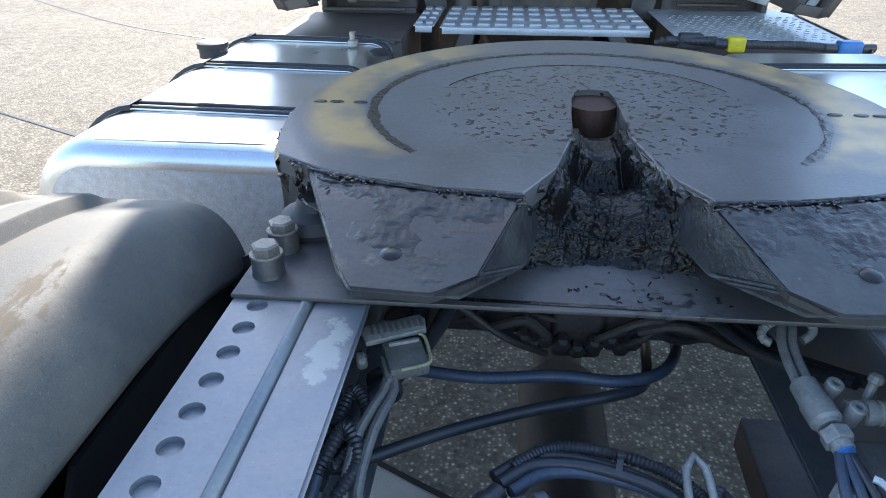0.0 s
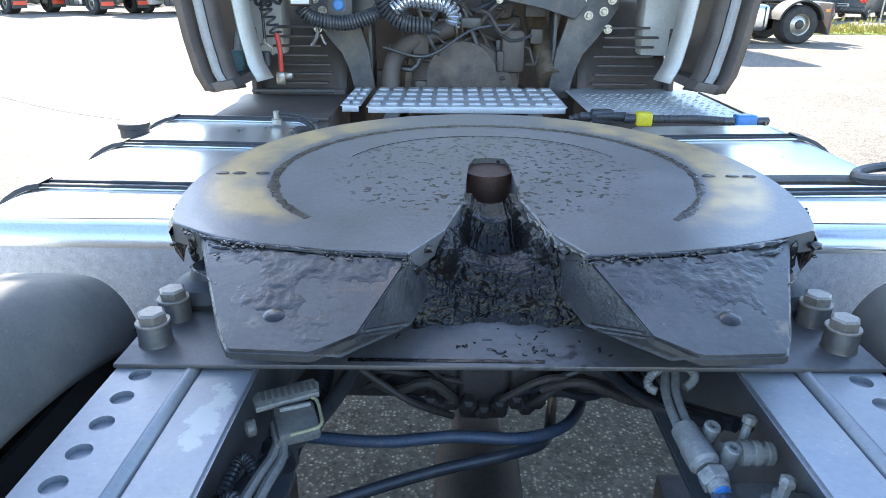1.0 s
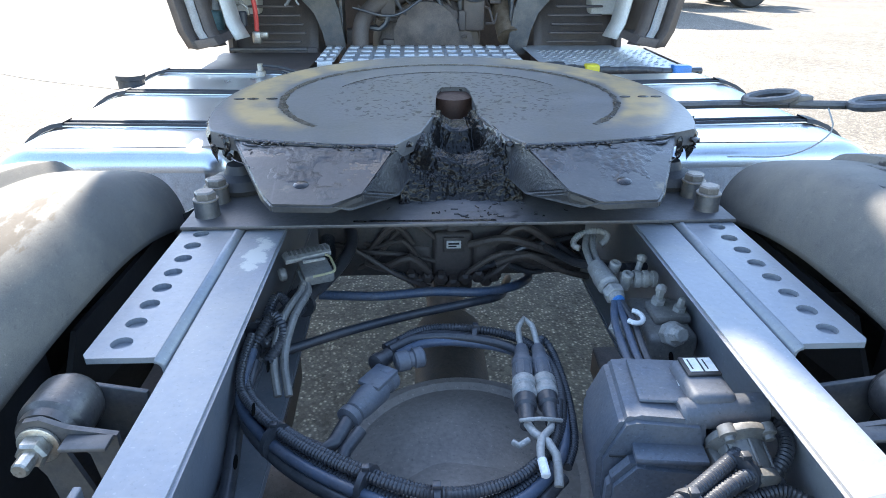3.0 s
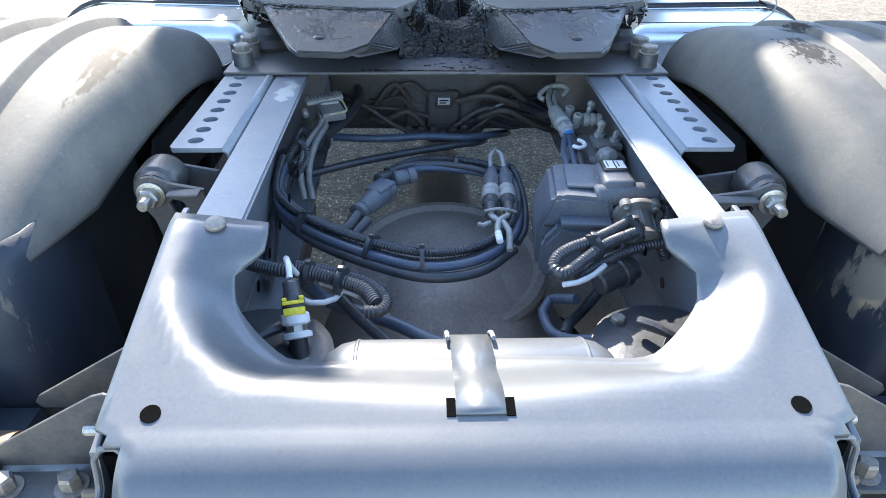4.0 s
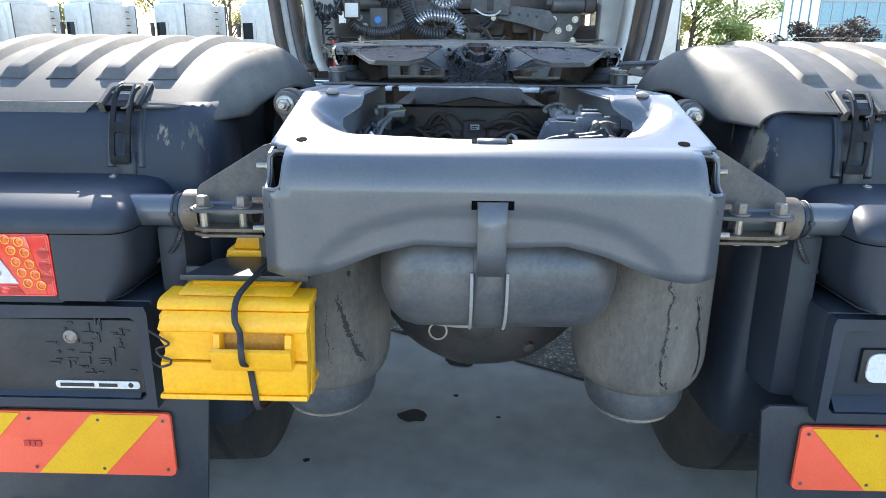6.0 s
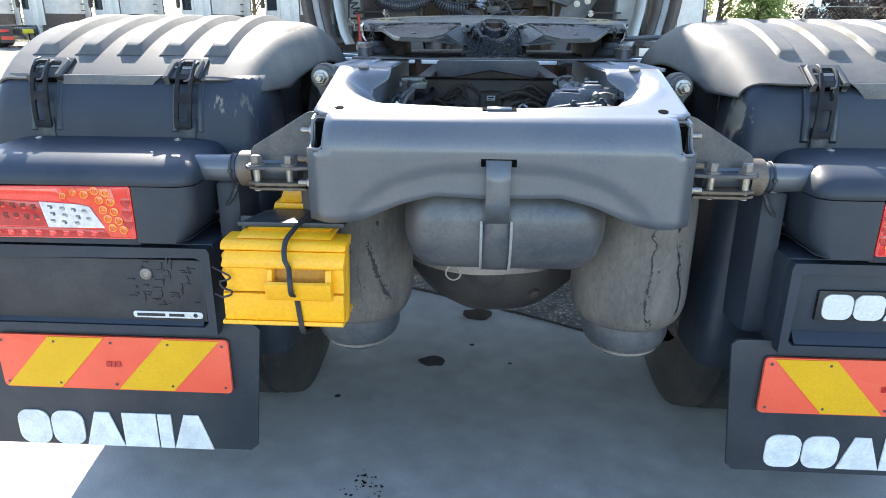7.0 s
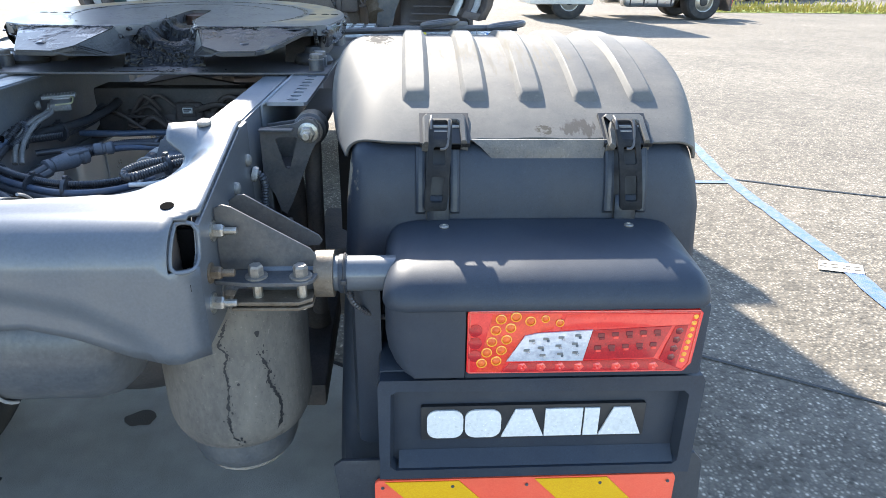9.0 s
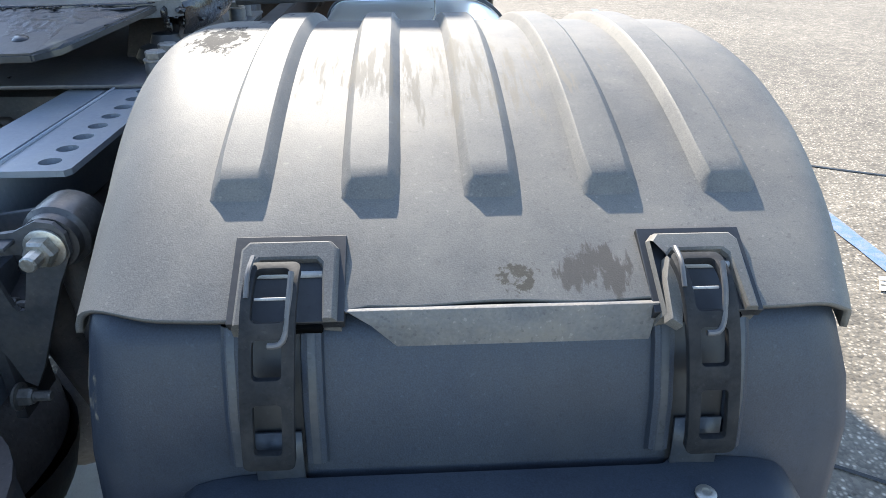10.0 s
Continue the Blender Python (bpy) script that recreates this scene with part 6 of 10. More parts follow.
# ---- fuel tanks ----
def fuel_tank(s):
    root = thing("fuel_tank", (s * 0.95, 2.4, 0.4), "polished aluminium fuel tank with black strap bands", "fuel tank", "fuel tanks")
    x0, x1, zt, zb, r = 0.6, 1.3, 1.075, 0.42, 0.17
    y0, y1 = 1.62, (2.95 if s < 0 else 2.8)

    def outline(g):
        pts = []
        for cx, cz, a0 in ((x1 - r, zt - r, 0), (x0 + 0.06, zt - 0.06, 90), (x0 + 0.06, zb + 0.06, 180), (x1 - r, zb + r, 270)):
            rr = r if cx > 0.9 else 0.06
            for k in range(9):
                a = radians(a0 + 90 * k / 8)
                pts.append((cx + (rr + g) * math.cos(a), cz + (rr + g) * math.sin(a)))
        return pts
    # slightly domed top
    def dome(x, z, g=0):
        return z + 0.018 * max(0, math.sin(math.pi * min(1, max(0, (x - x0) / (x1 - x0))))) * max(0, (z - 0.9) / 0.17)
    rows = []
    bow = [(0.055 * (1 - math.sin(radians(15 * k))), -0.055 * (1 - math.cos(radians(15 * k)))) for k in range(7)]
    for y, g in [(y0 + d, g) for d, g in reversed(bow)] + [(y1 - d, g) for d, g in bow]:
        o = outline(g)
        rows.append([(s * x, y, dome(x, z)) for x, z in o + o[:1]])
    part("shell", grid(rows), "alu", root, "polished aluminium shell", angle=80)
    for y, sg in ((y0 + 0.0005, -1), (y1 - 0.0005, 1)):
        bm = bmesh.new()
        o = outline(-0.0545)
        c = bm.verts.new((s * (x0 + x1) / 2, y + sg * 0.004, (zt + zb) / 2))
        mid = [bm.verts.new((s * lerp((x0 + x1) / 2, x, 0.8), y, lerp((zt + zb) / 2, dome(x, z), 0.8))) for x, z in o]
        rim = [bm.verts.new((s * x, y, dome(x, z))) for x, z in o]
        for i in range(len(o)):
            j = (i + 1) % len(o)
            bm.faces.new([c, mid[i], mid[j]])
            bm.faces.new([mid[i], rim[i], rim[j], mid[j]])
        part("end_plate", bm, "alu_end", root, "dull spangled end plate")
    for y in (1.895, 2.37, 2.8) if s < 0 else (1.875, 2.52):
        rows = []
        for yy, g in ((y - 0.022, 0.002), (y - 0.022, 0.007), (y + 0.022, 0.007), (y + 0.022, 0.002)):
            o = outline(g)
            rows.append([(s * x, yy, dome(x, z)) for x, z in o])
        band = part("strap_band", grid(rows), "alu", root)
        for dy in (-0.02, 0.02):
            o = outline(0.009)[0:18]
            part("rubber_edge", tube([(s * x, y + dy, dome(x, z)) for x, z in o], 0.005, 6, 0.05), "rubber", band)
        rows = []
        for yy, g in ((y - 0.035, 0.004), (y - 0.03, 0.016), (y + 0.03, 0.016), (y + 0.035, 0.004)):
            o = [p for p in outline(g)[:9]]
            rows.append([(s * x, yy, dome(x, z)) for x, z in o])
        part("corner_guard", grid(rows), "rubber", root, "black rubber corner guard")
    part("weld_seam", box(s * 0.62, s * 1.1, 1.64, 1.643, 1.088, 1.0915), "alu", root)
    if s < 0:
        part("filler_neck", lathe([(0.05, 0), (0.05, 0.03), (0.055, 0.032), (0.055, 0.05), (0.045, 0.055)], (-1.2, 2.58, 1.07), seg=20), "rubber", root, "black filler cap")
        part("fitting", lathe([(0.02, 0), (0.02, 0.02), (0.012, 0.022), (0.012, 0.05)], (-0.72, 2.72, 1.088), seg=12), "zinc", root)
        part("sensor_cap", lathe([(0.035, 0), (0.035, 0.012), (0.02, 0.018)], (-0.6, 2.6, 1.085), seg=16), "black", root)
        part("hose", tube([(-0.72, 2.72, 1.13), (-0.64, 2.71, 1.125), (-0.55, 2.66, 1.11)], 0.006), "rubber", root)
    return root


for s in (-1, 1):
    fuel_tank(s)


# ---- axle, air springs, air tank ----
def rear_axle():
    root = thing("rear_axle", (0, 0.93, 0.25), "dust-covered brown drive axle with round differential housing", "axle")
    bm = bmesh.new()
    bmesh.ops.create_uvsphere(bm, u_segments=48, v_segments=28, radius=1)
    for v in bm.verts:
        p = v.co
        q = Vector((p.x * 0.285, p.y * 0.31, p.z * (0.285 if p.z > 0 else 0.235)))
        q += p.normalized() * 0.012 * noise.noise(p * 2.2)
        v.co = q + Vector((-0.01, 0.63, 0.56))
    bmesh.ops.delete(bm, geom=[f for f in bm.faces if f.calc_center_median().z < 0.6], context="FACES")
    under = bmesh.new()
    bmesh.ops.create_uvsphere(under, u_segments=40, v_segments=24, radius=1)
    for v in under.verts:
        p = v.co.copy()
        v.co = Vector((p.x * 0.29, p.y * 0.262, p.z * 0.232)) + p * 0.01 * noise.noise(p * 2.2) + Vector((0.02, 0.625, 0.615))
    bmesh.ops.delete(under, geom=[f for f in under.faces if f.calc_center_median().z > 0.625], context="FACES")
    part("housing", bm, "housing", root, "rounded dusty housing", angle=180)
    # darker lower half: the shade under the housing is put into its colour
    part("lower_housing", under, "steel_dark", root, "underside of the housing, its shade put into the colour", angle=180)
    part("fill_plug", lathe([(0.022, 0), (0.022, 0.012), (0.015, 0.014), (0.015, 0.03), (0.01, 0.032)], (0.125, 0.43, 0.515), (0.3, -0.9, -0.4), 12), "steel_dark", root)
    part("rear_boss", lathe([(0.05, 0), (0.048, 0.012), (0.042, 0.016), (0.02, 0.018)], (-0.008, 0.375, 0.585), (0, -1, -0.1), 28), "steel_dark", root)
    tilt = Vector((0, -0.12, 1)).normalized()
    part("cover_ring", lathe([(0.222, 0), (0.222, 0.012), (0.214, 0.02), (0.2, 0.022), (0.188, 0.014), (0.15, 0.026), (0.08, 0.036), (0.0, 0.038)], (-0.01, 0.695, 0.8), tilt, 56, caps=False), "housing", root)
    part("cover_boss", lathe([(0.035, 0), (0.035, 0.006), (0.026, 0.008)], (0.0, 0.8, 0.818), tilt, 24), "housing", root)
    part("pinion_neck", cyl(0.09, (0, 0.88, 0.6), (0, 1.4, 0.64), 24, 0.02), "steel_dark", root)
    part("drive_shaft", cyl(0.055, (0, 1.4, 0.64), (0, 3.4, 0.78), 20), "steel_dark", root)
    for s in (-1, 1):
        part("axle_tube", lathe([(0.15, 0), (0.12, 0.12), (0.105, 0.2), (0.105, 0.45)], (s * 0.2, 0.93, 0.5), (s, 0, 0), 28), "axle", root)
        part("suspension_beam", poly([(0.42, 0.4), (0.6, 0.42), (1.4, 0.5), (1.4, 0.58), (0.6, 0.5), (0.42, 0.46)], "x", s * 0.4, s * 0.5, 0.006), "steel_dark", root)
        part("damper", cyl(0.035, (s * 0.46, 0.68, 0.45), (s * 0.43, 0.5, 1.02), 18, 0.004), "steel_dark", root)
    return root


def air_spring(s):
    root = thing("air_spring", (s * 0.36, 0.2, 0.4), "dusty grey air spring bellows with cracked dirt", "air spring", "air springs")
    c = (s * 0.355, 0.215, 0)
    prof = [(0.11, 0.93), (0.135, 0.925), (0.146, 0.9), (0.148, 0.82), (0.147, 0.7), (0.147, 0.61), (0.145, 0.588), (0.139, 0.565), (0.13, 0.547), (0.118, 0.536), (0.1, 0.531)]
    part("bellows", lathe(prof, c, (0, 0, 1), 44), "bellows", root, "dust-coated rubber bellows", angle=80)
    part("piston", lathe([(0.05, 0.43), (0.06, 0.434), (0.066, 0.448), (0.086, 0.458), (0.102, 0.474), (0.11, 0.496), (0.112, 0.52), (0.111, 0.538), (0.1, 0.54)], c, (0, 0, 1), 40), "airtank", root, "dark painted piston")
    part("foot_plate", lathe([(0.066, 0.442), (0.088, 0.454), (0.092, 0.46), (0.086, 0.463)], c, (0, 0, 1), 30), "axle", root, "pale dusty lower lip")
    part("top_plate", lathe([(0.12, 0.92), (0.15, 0.921), (0.15, 0.933), (0.02, 0.935)], c, (0, 0, 1), 36), "cab_dark", root)
    rng = random.Random(20 + s)
    # peeling dark cracks: ragged bands with single flakes beside them
    tracks = [[(-78, 0.85), (-83, 0.815), (-86, 0.792), (-81, 0.772), (-84, 0.745), (-83, 0.705), (-85, 0.66), (-86, 0.62), (-84, 0.585), (-80, 0.568)],
              [(-60, 0.772), (-57, 0.75), (-53, 0.72), (-54, 0.7), (-50, 0.672), (-46, 0.64), (-47, 0.6), (-50, 0.576)]]
    if s < 0:
        tracks = [[(-69, 0.75), (-65, 0.72), (-61, 0.68), (-57, 0.655), (-52, 0.625), (-44, 0.6)], [(-88, 0.74), (-91, 0.68), (-92, 0.63)], [(-77, 0.735), (-79, 0.68), (-77, 0.65), (-78.5, 0.612)]]
    def on_wall(a, z, lift=0.0008):
        a = radians(a)
        r = curve_at([(z2, r2) for r2, z2 in reversed(prof)], z) + lift
        return (c[0] + r * math.cos(a), c[1] + r * math.sin(a), z)
    for k, pts in enumerate(tracks):
        bm = bmesh.new()
        prev = None
        line = smooth_line([(a * 0.01, z, 0) for a, z in pts], 0.0028)
        for i, p in enumerate(line):
            a, z = p.x * 100, p.y
            n1, n2 = noise.noise(Vector((z * 60, k, s))), noise.noise(Vector((z * 240, k + 4, s)))
            ends = min(1.0, i / 8, (len(line) - 1 - i) / 8)
            w = max(0.05, (0.75 + 1.3 * n1 + 0.9 * n2 + 0.5 * (k == 1) * (z < 0.72)) * (1.0 if s > 0 else (2.3, 0.3, 0.3)[k])) * ends
            sh = 1.3 * noise.noise(Vector((z * 150, k + 8, s)))
            cur = (bm.verts.new(on_wall(a + sh - w, z)), bm.verts.new(on_wall(a + sh + w * rng.uniform(0.7, 1.2), z)))
            if prev:
                bm.faces.new([prev[0], prev[1], cur[1], cur[0]])
            prev = cur
        for i in range(26 if s > 0 else (40, 3, 3)[k]):
            a, z = rng.choice(pts)
            a, z = a + rng.gauss(1.5, 2.2), z + rng.uniform(-0.025, 0.02)
            u, v = rng.uniform(0.2, 1.1), rng.uniform(0.001, 0.0045)
            bm.faces.new([bm.verts.new(on_wall(a + u * math.cos(g) * rng.uniform(0.6, 1.2), z + v * math.sin(g) * rng.uniform(0.6, 1.2))) for g in (0, 1.2, 2.4, 3.6, 5.0)])
        part("dirt_crack", bm, "black", root, "dark flaked crack in the dirt")
    bm = bmesh.new()
    bm.faces.new([bm.verts.new(on_wall(-59 + 1.6 * math.cos(g) * (1 + 0.3 * math.sin(3 * g)), 0.806 + 0.008 * math.sin(g) * (1 + 0.2 * math.cos(2 * g)))) for g in [0.45 * k for k in range(14)]])
    part("dirt_crack", bm, "black", root, "dark flaked spot in the dirt")
    return root


def air_tank():
    root = thing("air_tank", (0.02, 0.06, 0.72), "dark grey steel air tank strapped under the crossmember", "air tank")
    prof = [(0.0, 0.0), (0.05, 0.006), (0.09, 0.022), (0.112, 0.045), (0.121, 0.075), (0.121, 0.385), (0.112, 0.415), (0.09, 0.438), (0.05, 0.454), (0.0, 0.46)]
    part("shell", lathe(prof, (-0.21, 0.06, 0.84), (1, 0, 0), 48, caps=False), "airtank", root, angle=60)
    rows = []
    for x in (-0.03, 0.03):
        rows.append([(x, 0.06 + 0.124 * math.cos(a), 0.84 + 0.124 * math.sin(a)) for a in [radians(100 + k * 10) for k in range(22)]])
    solid(part("strap", grid(rows), "airtank", root, "steel tension strap"), 0.003, 0)
    for x in (-0.032, 0.032):
        pts = [(x, 0.06 + 0.1265 * math.cos(a), 0.84 + 0.1265 * math.sin(a)) for a in [radians(170 + k * 8) for k in range(10)]]
        part("edge_rubber", tube(pts, 0.0032, 8, 0.02), "strip_grey", root, "pale rubber edge strip")
    part("drain_ring", tube([(-0.095 + 0.018 * math.sin(2 * math.pi * k / 16), 0.061, 0.695 + 0.018 * math.cos(2 * math.pi * k / 16)) for k in range(17)], 0.0022, 6, 0.01), "zinc", root, "steel drain ring")
    part("drain_valve", cyl(0.011, (-0.095, 0.061, 0.713), (-0.095, 0.061, 0.735), 12), "bolt", root)
    return root


def upper_tank():
    root = thing("air_tank", (0, 0.085, 0.92), "slim grey painted air tank lying behind the crossmember edge", "air tank")
    prof = [(0.0, 0.0), (0.025, 0.003), (0.046, 0.011), (0.062, 0.023), (0.073, 0.04), (0.078, 0.062), (0.078, 0.348), (0.073, 0.37), (0.062, 0.387), (0.046, 0.399), (0.025, 0.407), (0.0, 0.41)]
    part("shell", lathe(prof, (-0.205, 0.13, 0.972), (1, 0, 0), 48, caps=False), "paint", root, angle=60)
    for x in (-0.143, 0.147):
        part("weld_bead", lathe([(0.0775, -0.003), (0.0792, -0.001), (0.0792, 0.001), (0.0775, 0.003)], (x, 0.13, 0.972), (1, 0, 0), 48, caps=False), "paint", root)
    for x in (-0.1, 0.1):
        part("saddle", box(x - 0.015, x + 0.015, 0.09, 0.16, 0.87, 0.905, 0.004), "steel_dark", root)
    return root


def tank_strap_top():
    root = thing("tension_strap", (0, 0.02, 1.05), "steel tension strap over the crossmember edge", "strap")
    line = [(0.213, 0.965), (0.208, 1.0), (0.193, 1.026), (0.17, 1.042), (0.146, 1.0525), (0.128, 1.058)] + [(y, dish_z(y) + 0.0088) for y in (0.112, 0.095, 0.078, 0.06, 0.043, 0.026, 0.012, 0.002, -0.007)]
    rows = [[(x, y, z) for y, z in line] for x in (-0.026, 0.026)]
    solid(part("band", grid(rows), "paint", root), 0.003, 0)
    for x in (-0.029, 0.029):
        part("edge_clip", tube([(x, 0.211, 0.995), (x, 0.196, 1.027), (x, 0.172, 1.048), (x, 0.15, 1.0575)], 0.003, 8, 0.01), "strip_grey", root, "pale rubber clip")
    line = [(-0.0925, 0.996), (-0.096, 0.95), (-0.096, 0.91), (-0.075, 0.86)]
    rows = [[(x, y, z) for y, z in line] for x in (-0.025, 0.025)]
    solid(part("rear_band", grid(rows), "paint", root), 0.003, 0)
    return root


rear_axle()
for s in (-1, 1):
    air_spring(s)
air_tank()
upper_tank()
tank_strap_top()


# ---- brackets at the frame end ----
def lamp_bracket(s):
    root = thing("mudguard_bracket", (s * 0.48, 0.05, 0.9), "grey steel mudguard bracket with bolted pipe clamp", "bracket", "mudguard brackets")
    front = [(0.396, 1.068), (0.41, 1.074), (0.424, 1.07), (0.548, 0.995), (0.556, 0.984), (0.556, 0.958), (0.396, 0.958)]
    part("gusset", poly([(s * x, z) for x, z in front], "y", 0.042, 0.047, 0.0012), "bracket", root, smooth=False)
    rear = [(0.396, 1.048), (0.412, 1.06), (0.424, 1.06), (0.55, 0.982), (0.556, 0.972), (0.55, 0.962), (0.396, 0.958)]
    part("gusset", poly([(s * x, z) for x, z in rear], "y", 0.135, 0.14, 0.0012), "bracket", root, smooth=False)
    pts = [(0.396, 0.0), (0.45, -0.01), (0.53, -0.012), (0.548, -0.007), (0.557, 0.004), (0.56, 0.02), (0.556, 0.05), (0.396, 0.05)]
    part("clamp_plate", poly([(s * x, y) for x, y in pts], "z", 0.951, 0.958, 0.0015), "bracket", root, smooth=False)
    pts = [(0.42, -0.008), (0.53, -0.01), (0.552, 0.005), (0.552, 0.04), (0.42, 0.045)]
    part("lower_plate", poly([(s * x, y) for x, y in pts], "z", 0.915, 0.922, 0.0015), "tan_zinc", root, "rust-stained zinc plate", smooth=False)
    part("spacer", box(s * 0.44, s * 0.52, 0.005, 0.03, 0.9115, 0.9148, 0.001), "cream", root, "pale primer spacer")
    part("lower_plate", poly([(s * x, y) for x, y in pts], "z", 0.905, 0.911, 0.0015), "tan_zinc", root, smooth=False)
    for x, y in ((0.461, 0.014), (0.534, 0.012)):
        hex_bolt(root, (s * x, y, 0.958), 0.0125, 0.019, mat="bolt", name="clamp_bolt")
        part("shank", cyl(0.0085, (s * x, y, 0.9), (s * x, y, 0.951), 10), "zinc", root)
    ring = lathe([(0.034, -0.016), (0.041, -0.016), (0.041, 0.016), (0.034, 0.016)], (s * 0.568, 0.062, 0.94), (s, 0, 0), 28)
    part("clamp_ring", ring, "tan_zinc", root, "tan dirty clamp ring")
    part("pipe", lathe([(0.0, 0), (0.031, 0.0), (0.031, 0.24), (0.0, 0.24)], (s * 0.45, 0.062, 0.94), (s, 0, 0), 30, caps=False), "paint", root, "grey painted support pipe")
    part("pipe_cuff", lathe([(0.033, 0), (0.034, 0.002), (0.034, 0.012), (0.033, 0.014)], (s * 0.592, 0.062, 0.94), (s, 0, 0), 28), "body", root)
    part("cable_tie", tube([(s * 0.602, 0.062 + 0.0345 * math.cos(a), 0.94 + 0.0345 * math.sin(a)) for a in [2 * math.pi * k / 20 for k in range(21)]], 0.002, 6, 0.01), "rubber", root)
    part("tie_head", box(s * 0.597, s * 0.607, 0.022, 0.03, 0.936, 0.944, 0.001), "rubber", root)
    part("lamp_cable", tube([(s * 0.6, 0.075, 0.915), (s * 0.612, 0.07, 0.88), (s * 0.635, 0.085, 0.85), (s * 0.665, 0.11, 0.825), (s * 0.7, 0.13, 0.81)], 0.0062, 8, ribbed=0.0014), "cable", root, "black ribbed lamp cable")
    return root


def stabiliser_link(s):
    root = thing("stabiliser_bush", (s * 0.49, 0.47, 0.85), "dark steel bracket with bright steel bush and stud nut", "bush bracket", "bush brackets")
    bx, bz = (0.499, 1.101) if s > 0 else (0.476, 1.117)
    outer = [(0.396, bz + 0.008), (bx - 0.03, bz + 0.018), (bx - 0.005, bz + 0.03), (bx + 0.012, bz + 0.027), (bx + 0.022, bz + 0.015), (bx + 0.023, bz - 0.008), (bx + 0.003, bz - 0.045), (0.455, 0.944), (0.44, 0.916), (0.428, 0.924), (0.418, 0.96), (0.396, 1.0)]
    hole = [(0.428, bz - 0.016), (0.433, bz - 0.011), (bx - 0.03, bz - 0.008), (bx - 0.024, bz - 0.014), (bx - 0.044, bz - 0.078), (bx - 0.051, bz - 0.08), (bx - 0.056, bz - 0.074)]
    bm = bmesh.new()
    layers = []
    for y in (0.428, 0.435):
        edges, rings = [], []
        for pts in (outer, hole):
            ring = [bm.verts.new((s * x, y, z)) for x, z in pts]
            edges += [bm.edges.new((a, b)) for a, b in zip(ring, ring[1:] + ring[:1])]
            rings.append(ring)
        bmesh.ops.triangle_fill(bm, use_beauty=True, edges=edges)
        layers.append(rings)
    for a, b in zip(*layers):
        for i in range(len(a)):
            j = (i + 1) % len(a)
            bm.faces.new([a[i], a[j], b[j], b[i]])
    bmesh.ops.recalc_face_normals(bm, faces=bm.faces[:])
    part("front_plate", bm, "bracket", root, "dark plate with triangular opening", smooth=False)
    part("top_flange", box(s * 0.398, s * (bx - 0.03), 0.405, 0.4275, bz + 0.006, bz + 0.011, 0.0015, 2), "bracket", root)
    back = [(0.396, bz), (bx - 0.02, bz + 0.012), (bx - 0.004, bz + 0.008), (bx, bz - 0.01), (0.47, 1.0), (0.396, 0.95)]
    part("rear_plate", poly([(s * x, z) for x, z in back], "y", 0.512, 0.519, 0.0015), "bracket", root, smooth=False)
    part("web", box(s * 0.396, s * 0.41, 0.436, 0.511, 0.86, 1.05, 0.002), "bracket", root)
    part("bush", lathe([(0.022, 0.0), (0.03, 0.001), (0.031, 0.012), (0.033, 0.014), (0.036, 0.017), (0.0368, 0.022), (0.0368, 0.06), (0.036, 0.065), (0.033, 0.068), (0.031, 0.07), (0.03, 0.075)], (s * bx, 0.436, bz), (0, 1, 0), 32), "bush", root, "smooth dark steel bush")
    part("washer", lathe([(0.021, 0), (0.022, 0.001), (0.022, 0.004), (0.02, 0.005)], (s * bx, 0.4278, bz), (0, -1, 0), 24), "zinc", root)
    hex_bolt(root, (s * bx, 0.4225, bz), 0.0165, 0.016, (0, -1, 0), "zinc", washer=False, name="nut", stud=0.02)
    part("link_rod", cyl(0.02, (s * bx, 0.474, bz - 0.03), (s * 0.48, 0.56, 0.6), 14), "steel_dark", root)
    return root


for s in (-1, 1):
    lamp_bracket(s)
    stabiliser_link(s)


